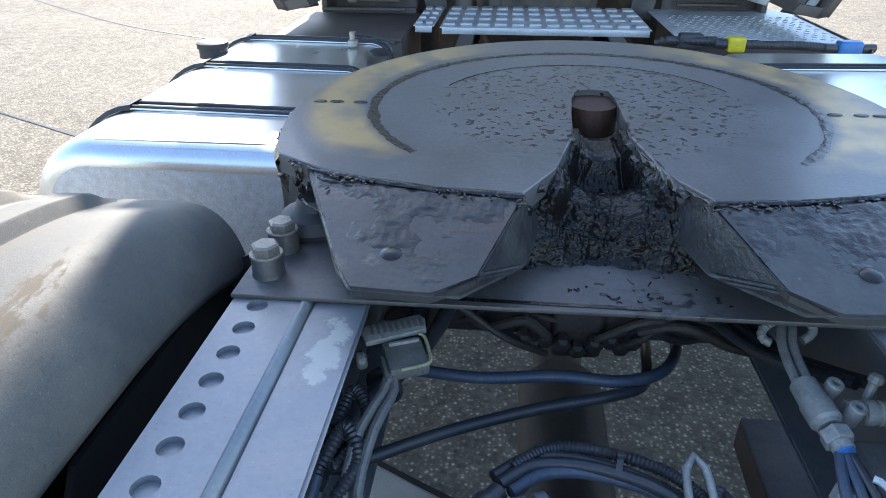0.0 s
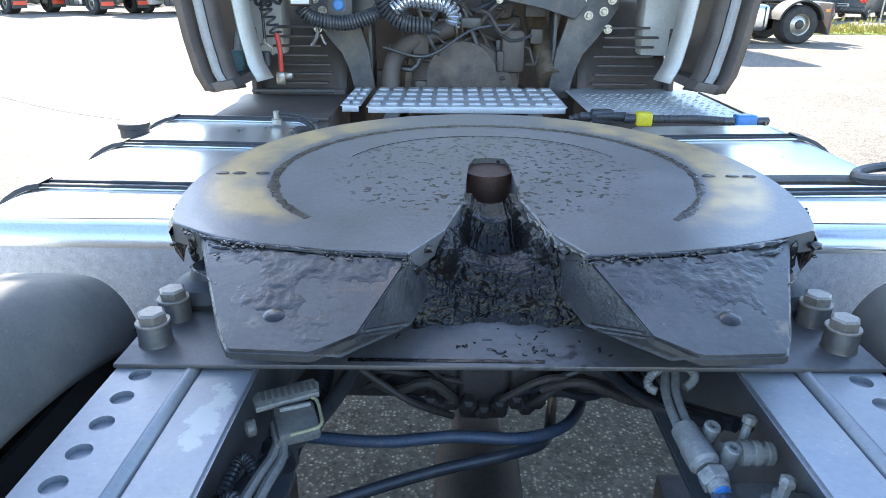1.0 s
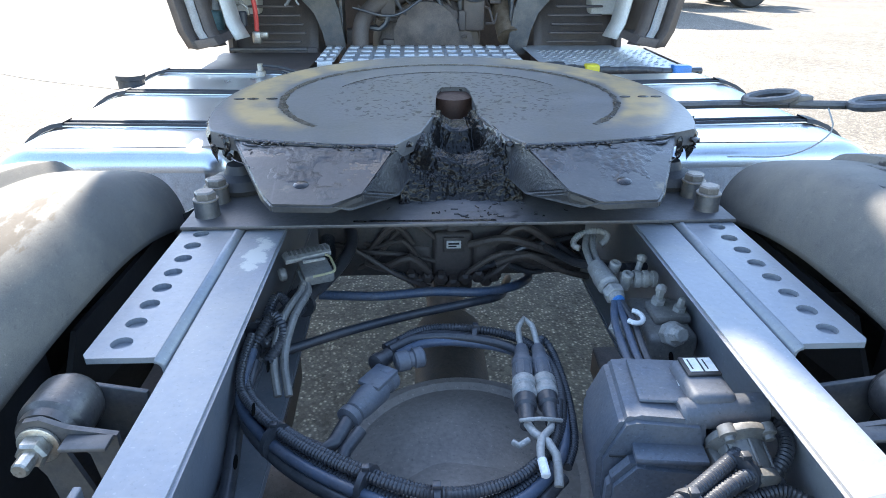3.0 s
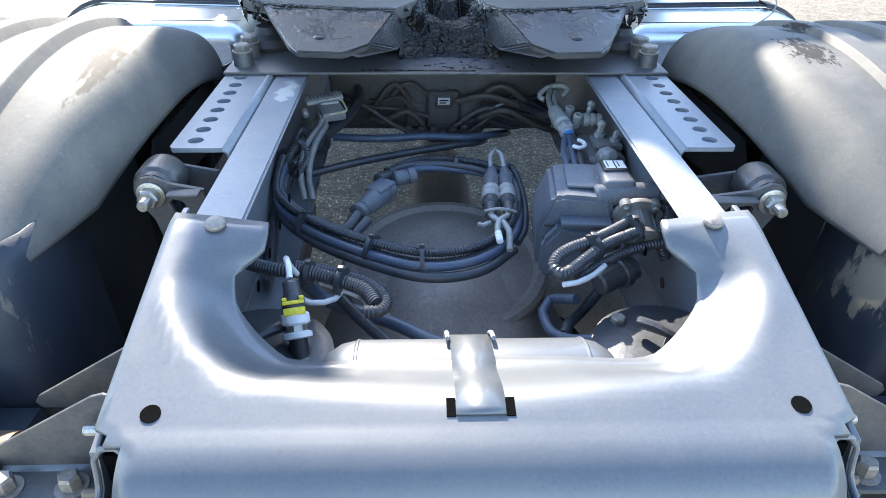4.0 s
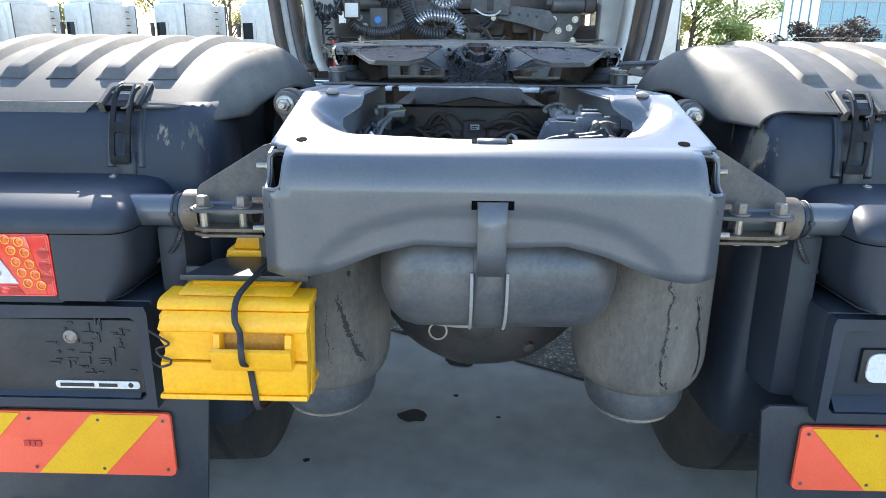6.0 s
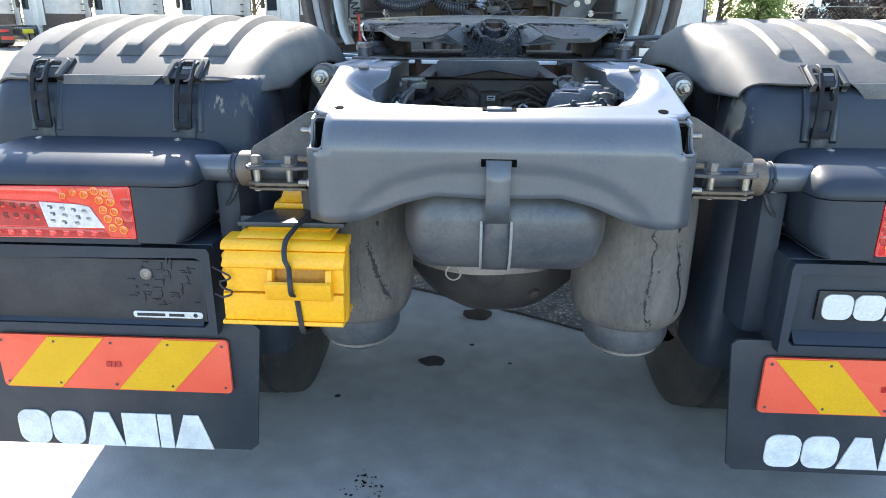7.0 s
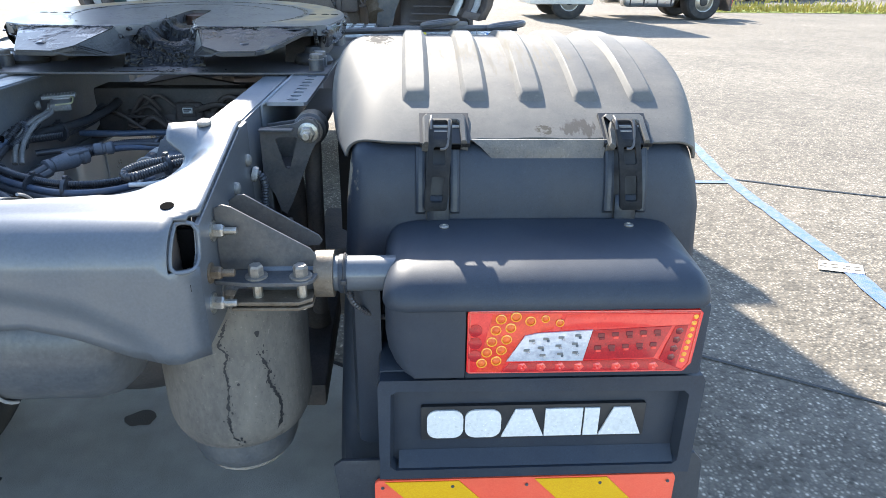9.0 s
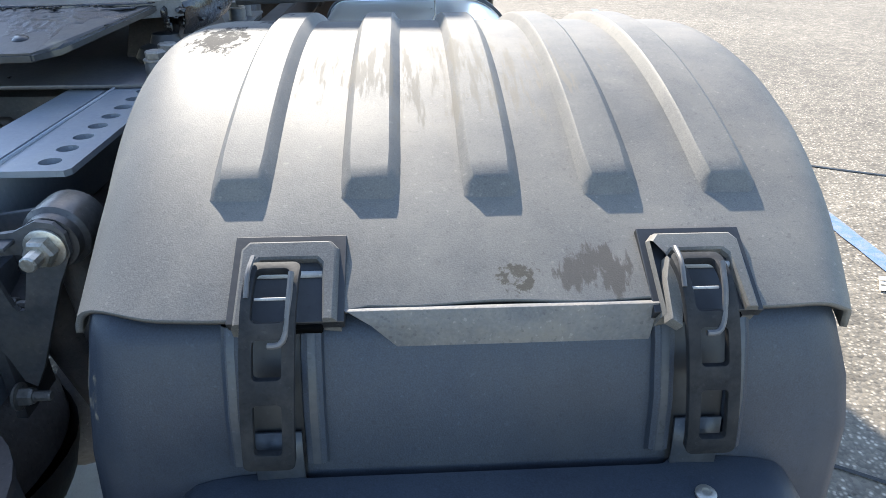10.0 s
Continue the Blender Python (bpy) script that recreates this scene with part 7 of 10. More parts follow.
# ---- wheel chocks ----
def wheel_chock():
    """A hollow plastic chock stored on edge, its ridged back to the rear."""
    x0, x1 = -0.592, -0.322
    root = thing("wheel_chock", (-0.458, -0.04, 0.615), "bright yellow plastic wheel chock with moulded ridges and grip", "wheel chock", "stored chocks")
    # end outline with scallops on the tyre side
    left = []
    for za, zb in ((0.618, 0.655), (0.66, 0.7), (0.705, 0.745), (0.75, 0.79)):
        left += [(x0 + 0.012 - 0.016 * math.sin(math.pi * k / 6), lerp(za, zb, k / 6)) for k in range(7)]
    pts = [(x1, 0.618)] + left + [(x0 + 0.014, 0.8), (x1 - 0.004, 0.8)]
    part("core", poly(pts, "y", -0.066, -0.03, 0.003), "yellow", root, "scalloped hollow core")
    part("rear_block", box(x0 + 0.03, x1 - 0.12, -0.0295, 0.06, 0.62, 0.8, 0.006), "yellow", root)
    # ridges over the back, as sections in depth and height
    def ridge(name, sec, xa, xb, bevel=0.003):
        part(name, poly(sec, "x", xa, xb, bevel), "yellow", root)
    ridge("top_ridge", [(-0.03, 0.788), (-0.088, 0.788), (-0.098, 0.795), (-0.1005, 0.808), (-0.096, 0.82), (-0.085, 0.828), (-0.03, 0.83)], x0 - 0.005, x1 + 0.001, 0.005)
    ridge("cap", [(0.02, 0.829), (-0.078, 0.829), (-0.084, 0.833), (-0.078, 0.84), (-0.05, 0.848), (0.02, 0.848)], x0 + 0.028, x1 - 0.034)
    ridge("upper_cap", [(0.02, 0.847), (-0.045, 0.847), (-0.05, 0.853), (-0.04, 0.858), (0.02, 0.858)], x0 + 0.04, x1 - 0.042)
    ridge("upper_band", [(-0.05, 0.742), (-0.083, 0.742), (-0.087, 0.748), (-0.086, 0.786), (-0.05, 0.787)], x0 + 0.005, x1)
    for xa, xb in ((x0 + 0.012, -0.484), (-0.349, x1 - 0.001)):
        ridge("mid_band", [(-0.05, 0.691), (-0.08, 0.691), (-0.081, 0.741), (-0.05, 0.741)], xa, xb, 0.002)
    ridge("lower_band", [(-0.04, 0.626), (-0.084, 0.626), (-0.087, 0.632), (-0.086, 0.688), (-0.04, 0.69)], x0 + 0.004, x1 - 0.002)
    ridge("foot_lip", [(0.02, 0.614), (-0.085, 0.614), (-0.09, 0.618), (-0.088, 0.625), (0.02, 0.626)], x0 - 0.002, x1 - 0.004, 0.002)
    # hand grip in front of the hollow
    grip = [(-0.08, 0.68), (-0.097, 0.679), (-0.106, 0.69), (-0.111, 0.718), (-0.104, 0.721), (-0.09, 0.712), (-0.08, 0.706)]
    part("grip", poly(grip, "x", -0.488, -0.346, 0.002), "yellow", root, "hand grip")
    part("grip_post", poly([(-0.07, 0.705), (-0.1, 0.712), (-0.092, 0.742), (-0.07, 0.742)], "x", -0.486, -0.474, 0.002), "yellow", root)
    part("grip_post", poly([(-0.07, 0.705), (-0.1, 0.712), (-0.092, 0.742), (-0.07, 0.742)], "x", -0.36, -0.347, 0.002), "yellow", root)
    # recess shade is painted by the darker yellow
    part("hollow_back", box(-0.478, -0.36, -0.0675, -0.066, 0.7, 0.742), "yellow_shade", root, "back of the hand hold, its shade put into the colour")
    # the stored chock leans back a little at its top
    for ob in root.children:
        for v in ob.data.vertices:
            z = v.co.z
            v.co.y += curve_at([(0.6, -0.03), (0.76, -0.03), (0.8, 0.012), (0.87, 0.018)], z)
            v.co.z = curve_at([(0.6, 0.613), (0.69, 0.704), (0.745, 0.763), (0.788, 0.791), (0.83, 0.811), (0.858, 0.826)], z)
    return root


wheel_chock()


def second_chock():
    root = thing("wheel_chock", (-0.5, 0.17, 0.8), "tip of a second yellow plastic wheel chock", "wheel chock", "stored chocks")
    part("wedge", poly([(-0.585, 0.8), (-0.4, 0.8), (-0.42, 0.845), (-0.565, 0.845)], "y", 0.2, 0.27, 0.004), "yellow", root)
    part("ridge", poly([(-0.568, 0.846), (-0.415, 0.846), (-0.42, 0.862), (-0.563, 0.862)], "y", 0.195, 0.27, 0.003), "yellow", root)
    part("ridge", poly([(-0.552, 0.863), (-0.44, 0.863), (-0.47, 0.897), (-0.54, 0.897)], "y", 0.2, 0.265, 0.004), "yellow", root)
    for ob in root.children:
        for v in ob.data.vertices:
            v.co += Vector((0.03, -0.08, -0.018))
    return root


def chock_carrier():
    root = thing("chock_carrier", (-0.48, 0.1, 0.8), "black steel chock holder with rubber strap and spring wire", "chock holder")
    part("top_plate", poly([(-0.576, -0.022), (-0.335, -0.022), (-0.335, 0.105), (-0.525, 0.105), (-0.548, 0.085)], "z", 0.8275, 0.833, 0.0015), "plate_dark", root, "black steel top plate")
    part("front_fold", box(-0.576, -0.335, -0.0255, -0.0223, 0.826, 0.8365, 0.001), "plate_dark", root)
    part("back_plate", box(-0.6, -0.36, 0.0585, 0.066, 0.6, 0.826, 0.003), "plate_dark", root)
    part("carrier_arm", box(-0.5, -0.44, 0.067, 0.3, 0.74, 0.785, 0.004), "bracket", root)
    band = [(-0.395, 0.03, 0.865), (-0.424, -0.02, 0.845), (-0.44, -0.06, 0.83), (-0.448, -0.088, 0.818), (-0.45, -0.104, 0.8), (-0.446, -0.118, 0.78), (-0.438, -0.122, 0.764), (-0.43, -0.146, 0.746), (-0.428, -0.147, 0.715), (-0.425, -0.122, 0.694), (-0.42, -0.121, 0.65), (-0.414, -0.12, 0.613), (-0.4, -0.08, 0.608)]
    rows = [[(p.x + dx, p.y + 0.002 * abs(dx) / 0.006, p.z) for dx in (-0.0052, -0.0016, 0.002, 0.0052)] for p in smooth_line(band, 0.008)]
    solid(part("rubber_strap", grid(rows), "black", root, "flat black rubber strap"), 0.0045, 0)
    wave = [(x + 0.012, y - 0.025, z + 0.014) for x, y, z in ((-0.63, -0.06, 0.735), (-0.59, -0.094, 0.734), (-0.578, -0.096, 0.727), (-0.585, -0.094, 0.72), (-0.605, -0.088, 0.712), (-0.6, -0.09, 0.7), (-0.577, -0.096, 0.694), (-0.58, -0.095, 0.686), (-0.6, -0.09, 0.678), (-0.63, -0.06, 0.672))]
    part("spring_wire", tube(wave, 0.0022, 6, 0.005), "black", root)
    part("lashing_eye", cyl(0.006, (-0.4, 0.025, 0.86), (-0.385, 0.035, 0.868), 8), "zinc", root)
    return root


second_chock()
chock_carrier()


# ---- cables and valves between the rails ----
def bundle(name, label, lines, category="cable"):
    """Several hoses that lie together: (points, radius, material, ribbed)."""
    at = lines[0][0][len(lines[0][0]) // 2]
    root = thing(name, at, label, category)
    for pts, r, mat, ribbed in lines:
        part("sleeve" if ribbed else "hose", tube(pts, r, 14, 0.014, 0.0016 if ribbed else 0, 0.0052), mat, root)
    return root


def shifted(pts, dx, dy, dz):
    return [(x + dx, y + dy, z + dz) for x, y, z in pts]


def tie(root, at, axis, r):
    """A cable tie round a bundle."""
    part("cable_tie", lathe([(r, -0.004), (r + 0.002, -0.004), (r + 0.002, 0.004), (r, 0.004)], at, axis, 14), "cable", root)
    part("tie_head", box(at[0] - 0.005, at[0] + 0.005, at[1] - 0.005, at[1] + 0.005, at[2] + r, at[2] + r + 0.007, 0.001), "cable", root)


LOOP = [(-0.352, 0.80, 0.99), (-0.356, 0.74, 0.97), (-0.345, 0.69, 0.955), (-0.283, 0.615, 0.95), (-0.193, 0.545, 0.95), (-0.07, 0.485, 0.95), (0.03, 0.5, 0.95), (0.1, 0.565, 0.955), (0.125, 0.65, 0.96), (0.124, 0.755, 0.96), (0.08, 0.832, 0.957), (-0.007, 0.868, 0.955), (-0.075, 0.865, 0.955), (-0.12, 0.83, 0.955)]
loop = bundle("cable_loop", "tied loop of dusty black corrugated cable sleeves", [
    (LOOP, 0.0095, "cable", True),
    (shifted(LOOP, 0.006, 0.016, 0.012), 0.0085, "cable", True),
    (shifted(LOOP, 0.004, -0.017, 0.004), 0.0085, "cable_blue", False),
    (shifted(LOOP[:8], 0.01, -0.03, -0.01), 0.0095, "cable", False),
    (shifted(LOOP[:9], 0.0, 0.004, 0.02), 0.0075, "cable", True),
    (shifted(LOOP[7:], -0.01, -0.012, 0.012), 0.008, "cable", False),
    (shifted(LOOP[8:], -0.018, 0.004, 0.006), 0.008, "cable", False),
])
tie(loop, (-0.283, 0.612, 0.955), (0.8, -0.6, 0), 0.025)
tie(loop, (-0.15, 0.523, 0.955), (0.85, -0.45, 0), 0.026)
tie(loop, (-0.06, 0.487, 0.955), (1, 0, 0), 0.027)
tie(loop, (0.02, 0.862, 0.962), (1, -0.2, 0), 0.02)


def ribbed_plug(a, b, r, label):
    """A round cable plug with stepped rings between two places."""
    a, b = Vector(a), Vector(b)
    ax, n = b - a, (b - a).length
    root = thing("cable_connector", a, label, "connector", "cable connectors")
    part("rear_shell", lathe([(r * 0.55, 0), (r * 0.62, n * 0.04), (r * 0.66, n * 0.18), (r * 0.9, n * 0.2), (r * 0.92, n * 0.3), (r * 0.8, n * 0.31)], a, ax, 18), "cable", root)
    part("coupling_ring", lathe([(r * 0.85, n * 0.31), (r, n * 0.325), (r * 1.02, n * 0.38), (r * 0.9, n * 0.39), (r * 0.9, n * 0.43), (r * 1.02, n * 0.44), (r, n * 0.52), (r * 0.86, n * 0.53)], a, ax, 18), "fitting", root, "pale dusty coupling ring")
    part("front_shell", lathe([(r * 0.84, n * 0.53), (r * 0.86, n * 0.72), (r * 0.95, n * 0.73), (r * 0.95, n * 0.79), (r * 0.7, n * 0.8), (r * 0.62, n * 0.97), (r * 0.5, n)], a, ax, 18), "module", root)
    for k in range(8):
        q = Matrix.Translation(a) @ ax.to_track_quat("Z", "Y").to_matrix().to_4x4() @ Matrix.Rotation(math.pi * k / 4, 4, "Z")
        part("grip_rib", box(-0.0012, 0.0012, r * 0.84, r * 0.93, n * 0.55, n * 0.71, 0.0004, 1, q), "module", root)
    return root


ribbed_plug((0.07, 0.6, 0.98), (0.09, 0.79, 0.985), 0.0185, "dusty grey cable plug in the loop")
ribbed_plug((0.106, 0.605, 0.98), (0.117, 0.79, 0.985), 0.0175, "dusty grey cable plug in the loop")
bundle("plug_tails", "grey wire tails of the tied cable plugs", [
    ([(0.07, 0.605, 0.982), (0.076, 0.575, 0.988), (0.09, 0.555, 0.99), (0.098, 0.535, 0.985), (0.096, 0.5, 0.965)], 0.006, "fitting", False),
    ([(0.106, 0.61, 0.982), (0.098, 0.58, 0.99), (0.082, 0.558, 0.994), (0.076, 0.53, 0.99), (0.077, 0.505, 0.985)], 0.0055, "fitting", False),
    ([(0.066, 0.565, 0.985), (0.052, 0.555, 0.985), (0.046, 0.565, 0.982)], 0.0045, "fitting", False),
    ([(0.088, 0.79, 0.988), (0.09, 0.83, 1.0), (0.102, 0.85, 1.005), (0.114, 0.835, 1.0), (0.117, 0.79, 0.988)], 0.005, "fitting", False),
    ([(0.117, 0.79, 0.985), (0.128, 0.815, 0.985), (0.142, 0.79, 0.975), (0.148, 0.7, 0.96), (0.138, 0.6, 0.955), (0.118, 0.55, 0.95)], 0.007, "cable", True)], "wire")
part("tail_tip", cyl(0.0065, (0.0765, 0.525, 0.989), (0.078, 0.498, 0.984), 10, 0.002), "white", bundle("tie_tail", "pale end of a cable tie on the loop", [([(0.06, 0.6, 0.99), (0.085, 0.588, 1.002), (0.118, 0.6, 0.988)], 0.003, "fitting", False)], "cable tie"), "white sleeve end")
root = thing("coupling_block", (-0.15, 0.72, 0.965), "dusty moulded coupling with angled stubs", "connector", "cable connectors")
part("body", lathe([(0.012, 0), (0.017, 0.004), (0.02, 0.02), (0.022, 0.05), (0.022, 0.066), (0.018, 0.07), (0.018, 0.08), (0.0215, 0.083), (0.0215, 0.096), (0.015, 0.1)], (-0.178, 0.658, 0.962), (0.52, 0.84, 0.06), 20), "module", root)
part("arm", lathe([(0.013, 0), (0.0165, 0.003), (0.0165, 0.022), (0.013, 0.024), (0.013, 0.03), (0.017, 0.032), (0.017, 0.046), (0.011, 0.05)], (-0.118, 0.768, 0.975), (0.95, 0.32, 0.03), 18), "module", root)
part("flat", box(-0.02, 0.02, -0.028, 0.028, 0.012, 0.021, 0.004, 2, Matrix.Translation((-0.143, 0.72, 0.966)) @ Matrix.Rotation(radians(-32), 4, "Z")), "module", root)
part("cap", lathe([(0.013, 0), (0.0135, 0.02), (0.0165, 0.022), (0.0165, 0.034), (0.01, 0.038)], (-0.13, 0.81, 0.962), (-0.62, -0.78, 0.0), 16), "cable", root)
part("clamp", lathe([(0.015, 0), (0.019, 0.003), (0.019, 0.014), (0.014, 0.017)], (-0.178, 0.66, 0.962), (-0.5, -0.86, -0.1), 16), "module", root)
part("tail", tube([(-0.185, 0.645, 0.96), (-0.2, 0.61, 0.952), (-0.215, 0.6, 0.945), (-0.245, 0.62, 0.94)], 0.0115, 12), "cable", root)
part("tail", tube([(-0.165, 0.63, 0.955), (-0.185, 0.6, 0.945), (-0.195, 0.565, 0.93)], 0.01, 12), "cable", root)

# left lower bundle with the yellow-clipped plug
low = bundle("cable_branch", "black corrugated cable branch with grey tie clips", [
    ([(-0.36, 0.44, 0.985), (-0.3, 0.415, 0.985), (-0.25, 0.41, 0.985), (-0.2, 0.393, 0.98), (-0.155, 0.372, 0.975), (-0.132, 0.34, 0.97)], 0.0125, "cable", True),
    ([(-0.27, 0.44, 0.975), (-0.21, 0.42, 0.975), (-0.15, 0.395, 0.97), (-0.12, 0.36, 0.965), (-0.125, 0.33, 0.965), (-0.15, 0.325, 0.965)], 0.011, "cable", True),
    ([(-0.26, 0.425, 0.955), (-0.221, 0.44, 0.9), (-0.111, 0.38, 0.9), (-0.035, 0.327, 0.9), (0.06, 0.29, 0.895), (0.15, 0.25, 0.88)], 0.0115, "cable_blue", False),
    ([(-0.2, 0.41, 0.93), (-0.158, 0.371, 0.91), (-0.11, 0.32, 0.9), (-0.1, 0.305, 0.895)], 0.01, "cable", False),
    ([(-0.26, 0.372, 0.96), (-0.24, 0.364, 0.955), (-0.218, 0.364, 0.955), (-0.2, 0.37, 0.958), (-0.192, 0.382, 0.962), (-0.196, 0.394, 0.966)], 0.0048, "white", False),
    ([(-0.228, 0.412, 0.962), (-0.195, 0.394, 0.962), (-0.16, 0.372, 0.962)], 0.006, "white", False)])
tie(low, (-0.245, 0.41, 0.98), (1, -0.2, 0), 0.02)
tie(low, (-0.19, 0.39, 0.978), (1, -0.4, 0), 0.022)
root = thing("cable_connector", (-0.105, 0.3, 0.88), "black square cable plug at the branch end", "connector", "cable connectors")
part("body", box(-0.018, 0.018, -0.025, 0.025, -0.014, 0.014, 0.003, 2, Matrix.Translation((-0.098, 0.296, 0.9)) @ Matrix.Rotation(radians(25), 4, "Z")), "cable", root)
part("lug", box(-0.008, 0.008, -0.012, 0.012, 0.014, 0.02, 0.002, 2, Matrix.Translation((-0.098, 0.296, 0.9)) @ Matrix.Rotation(radians(25), 4, "Z")), "cable", root)
root = thing("sensor_plug", (-0.245, 0.27, 0.94), "black plug with bright yellow locking clip and pale ring", "connector")
def on_plug(z):
    k = (z - 0.96) / 0.09
    return (-0.235 - 0.016 * k, 0.232 + 0.066 * k, z)


plug_axis = (-0.16, 0.66, 0.9)
part("stem", cyl(0.0135, on_plug(0.95), on_plug(0.984), 14, 0.002), "black", root)
part("collar", lathe([(0.019, 0), (0.0205, 0.002), (0.0205, 0.004), (0.016, 0.005)], on_plug(0.958), (0, 0.1, 1), 18), "valve", root, "pale torn collar")
part("ring", lathe([(0.017, 0), (0.0215, 0.002), (0.0215, 0.0085), (0.016, 0.011)], on_plug(0.979), plug_axis, 22), "white", root, "pale ring")
part("socket_nut", lathe([(0.0155, 0), (0.0155, 0.012)], on_plug(0.986), plug_axis, 8), "zinc", root)
part("socket", lathe([(0.017, 0), (0.0205, 0.003), (0.0205, 0.015), (0.018, 0.0175)], on_plug(0.995), plug_axis, 22), "white", root, "pale grey socket")
part("upper_body", lathe([(0.0165, 0), (0.017, 0.022), (0.0125, 0.03), (0.012, 0.047), (0.009, 0.05)], on_plug(1.007), plug_axis, 16), "cable", root)
clip_turn = Matrix.Translation(on_plug(1.016)) @ Vector(plug_axis).to_track_quat("Z", "Y").to_matrix().to_4x4()
part("yellow_clip", box(-0.0155, 0.0155, 0.0125, 0.0212, -0.012, -0.001, 0.002, 2, clip_turn), "yellow_clip", root, "bright yellow locking clip")
part("yellow_clip", box(-0.0155, 0.0155, 0.0125, 0.0212, 0.0035, 0.009, 0.0015, 2, clip_turn), "yellow_clip", root)
for dx in (-0.0155, 0.0085):
    part("yellow_clip", box(dx, dx + 0.007, 0.0125, 0.0212, 0.0092, 0.0145, 0.001, 1, clip_turn), "yellow_clip", root)
part("wire", tube([(-0.251, 0.297, 1.05), (-0.253, 0.308, 1.06), (-0.2565, 0.32, 1.063), (-0.261, 0.334, 1.059), (-0.265, 0.35, 1.045), (-0.266, 0.37, 1.022), (-0.262, 0.395, 0.99)], 0.0048, 10), "white", root)

# left harness along the rail
har = bundle("wire_harness", "dusty black wire harness along the frame rail", [
    ([(-0.28, 1.25, 1.0), (-0.27, 1.12, 0.98), (-0.3, 0.98, 0.97), (-0.335, 0.88, 0.98), (-0.352, 0.8, 0.985)], 0.016, "cable", True),
    ([(-0.24, 1.3, 1.02), (-0.22, 1.15, 1.01), (-0.26, 1.03, 0.99), (-0.32, 0.92, 0.985), (-0.35, 0.82, 0.975)], 0.013, "cable", False),
    ([(-0.35, 0.84, 0.99), (-0.352, 0.76, 0.97), (-0.356, 0.68, 0.93), (-0.352, 0.6, 0.9), (-0.34, 0.5, 0.9), (-0.32, 0.44, 0.96)], 0.0115, "cable", False),
    ([(-0.34, 0.85, 1.01), (-0.325, 0.9, 1.03), (-0.3, 0.86, 1.02), (-0.325, 0.8, 1.0), (-0.345, 0.83, 0.99)], 0.009, "cable", True),
    ([(-0.345, 0.8, 1.0), (-0.32, 0.83, 1.03), (-0.3, 0.8, 1.01), (-0.32, 0.76, 0.985)], 0.01, "cable", True),
    ([(-0.275, 1.04, 0.955), (-0.16, 1.03, 0.955), (-0.05, 1.045, 0.955), (0.05, 1.045, 0.952), (0.12, 1.09, 0.94), (0.17, 1.2, 0.9), (0.19, 1.3, 0.86)], 0.0095, "cable_blue", False),
    ([(-0.32, 0.86, 0.94), (-0.2, 0.93, 0.94), (-0.08, 0.985, 0.94), (0.03, 1.02, 0.943), (0.09, 1.07, 0.93), (0.12, 1.2, 0.89), (0.14, 1.3, 0.85)], 0.009, "cable", False)])
tie(har, (-0.3, 0.975, 0.975), (-0.4, -0.9, 0), 0.028)
tie(har, (-0.345, 0.83, 0.985), (-0.2, -1, 0), 0.032)
root = thing("sensor_box", (-0.27, 0.9, 1.04), "dusty grey plug box with pale yellow seal", "connector", "plug boxes")
mx = Matrix.Translation((-0.268, 0.945, 1.07)) @ Matrix.Rotation(radians(22), 4, "Z") @ Matrix.Rotation(radians(8), 4, "X") @ Matrix.Scale(0.82, 4)
comb = [(-0.055, 0.012), (0.048, 0.02), (0.052, 0.045), (0.045, 0.058), (-0.05, 0.05), (-0.058, 0.038)]
bm = poly(comb, "z", 0.0, 0.012, 0.003)
bmesh.ops.transform(bm, matrix=mx, verts=bm.verts[:])
part("bracket", bm, "fitting", root, "dusty ridged holder plate")
for k in range(9):
    part("notch", box(-0.044 + 0.0105 * k, -0.038 + 0.0105 * k, 0.026, 0.048, 0.0118, 0.0135, 0.0005, 1, mx), "valve", root)
part("plug", box(-0.03, 0.036, -0.052, 0.016, -0.022, 0.004, 0.006, 2, mx), "valve", root)
part("plug_cheek", box(-0.038, -0.03, -0.062, -0.008, -0.026, -0.002, 0.003, 2, mx), "valve", root)
part("plug_ridge", box(-0.02, 0.03, 0.0, 0.006, 0.003, 0.0095, 0.001, 1, mx), "fitting", root)
part("seal", tube([mx @ Vector(p) for p in ((-0.012, -0.052, 0.002), (0.02, -0.052, 0.004), (0.037, -0.046, 0.004), (0.041, -0.02, 0.005), (0.041, 0.008, 0.006), (0.034, 0.016, 0.007))], 0.0024, 8, 0.004), "seal", root, "pale yellow seal")
for dx in (0.0, 0.017):
    part("wire", tube([mx @ Vector((-0.03 + dx * 0.4, -0.045 + dx, -0.012)), mx @ Vector((-0.045 + dx, -0.07, -0.02)), (-0.302 + dx, 0.83, 1.03), (-0.312 + dx, 0.77, 0.99), (-0.3 + dx, 0.72, 0.95)], 0.0068, 10), "valve", root, "dusty wire sleeve")
part("stub", cyl(0.012, mx @ Vector((-0.058, -0.004, -0.01)), mx @ Vector((-0.075, -0.004, -0.012)), 14, 0.003), "valve", root)

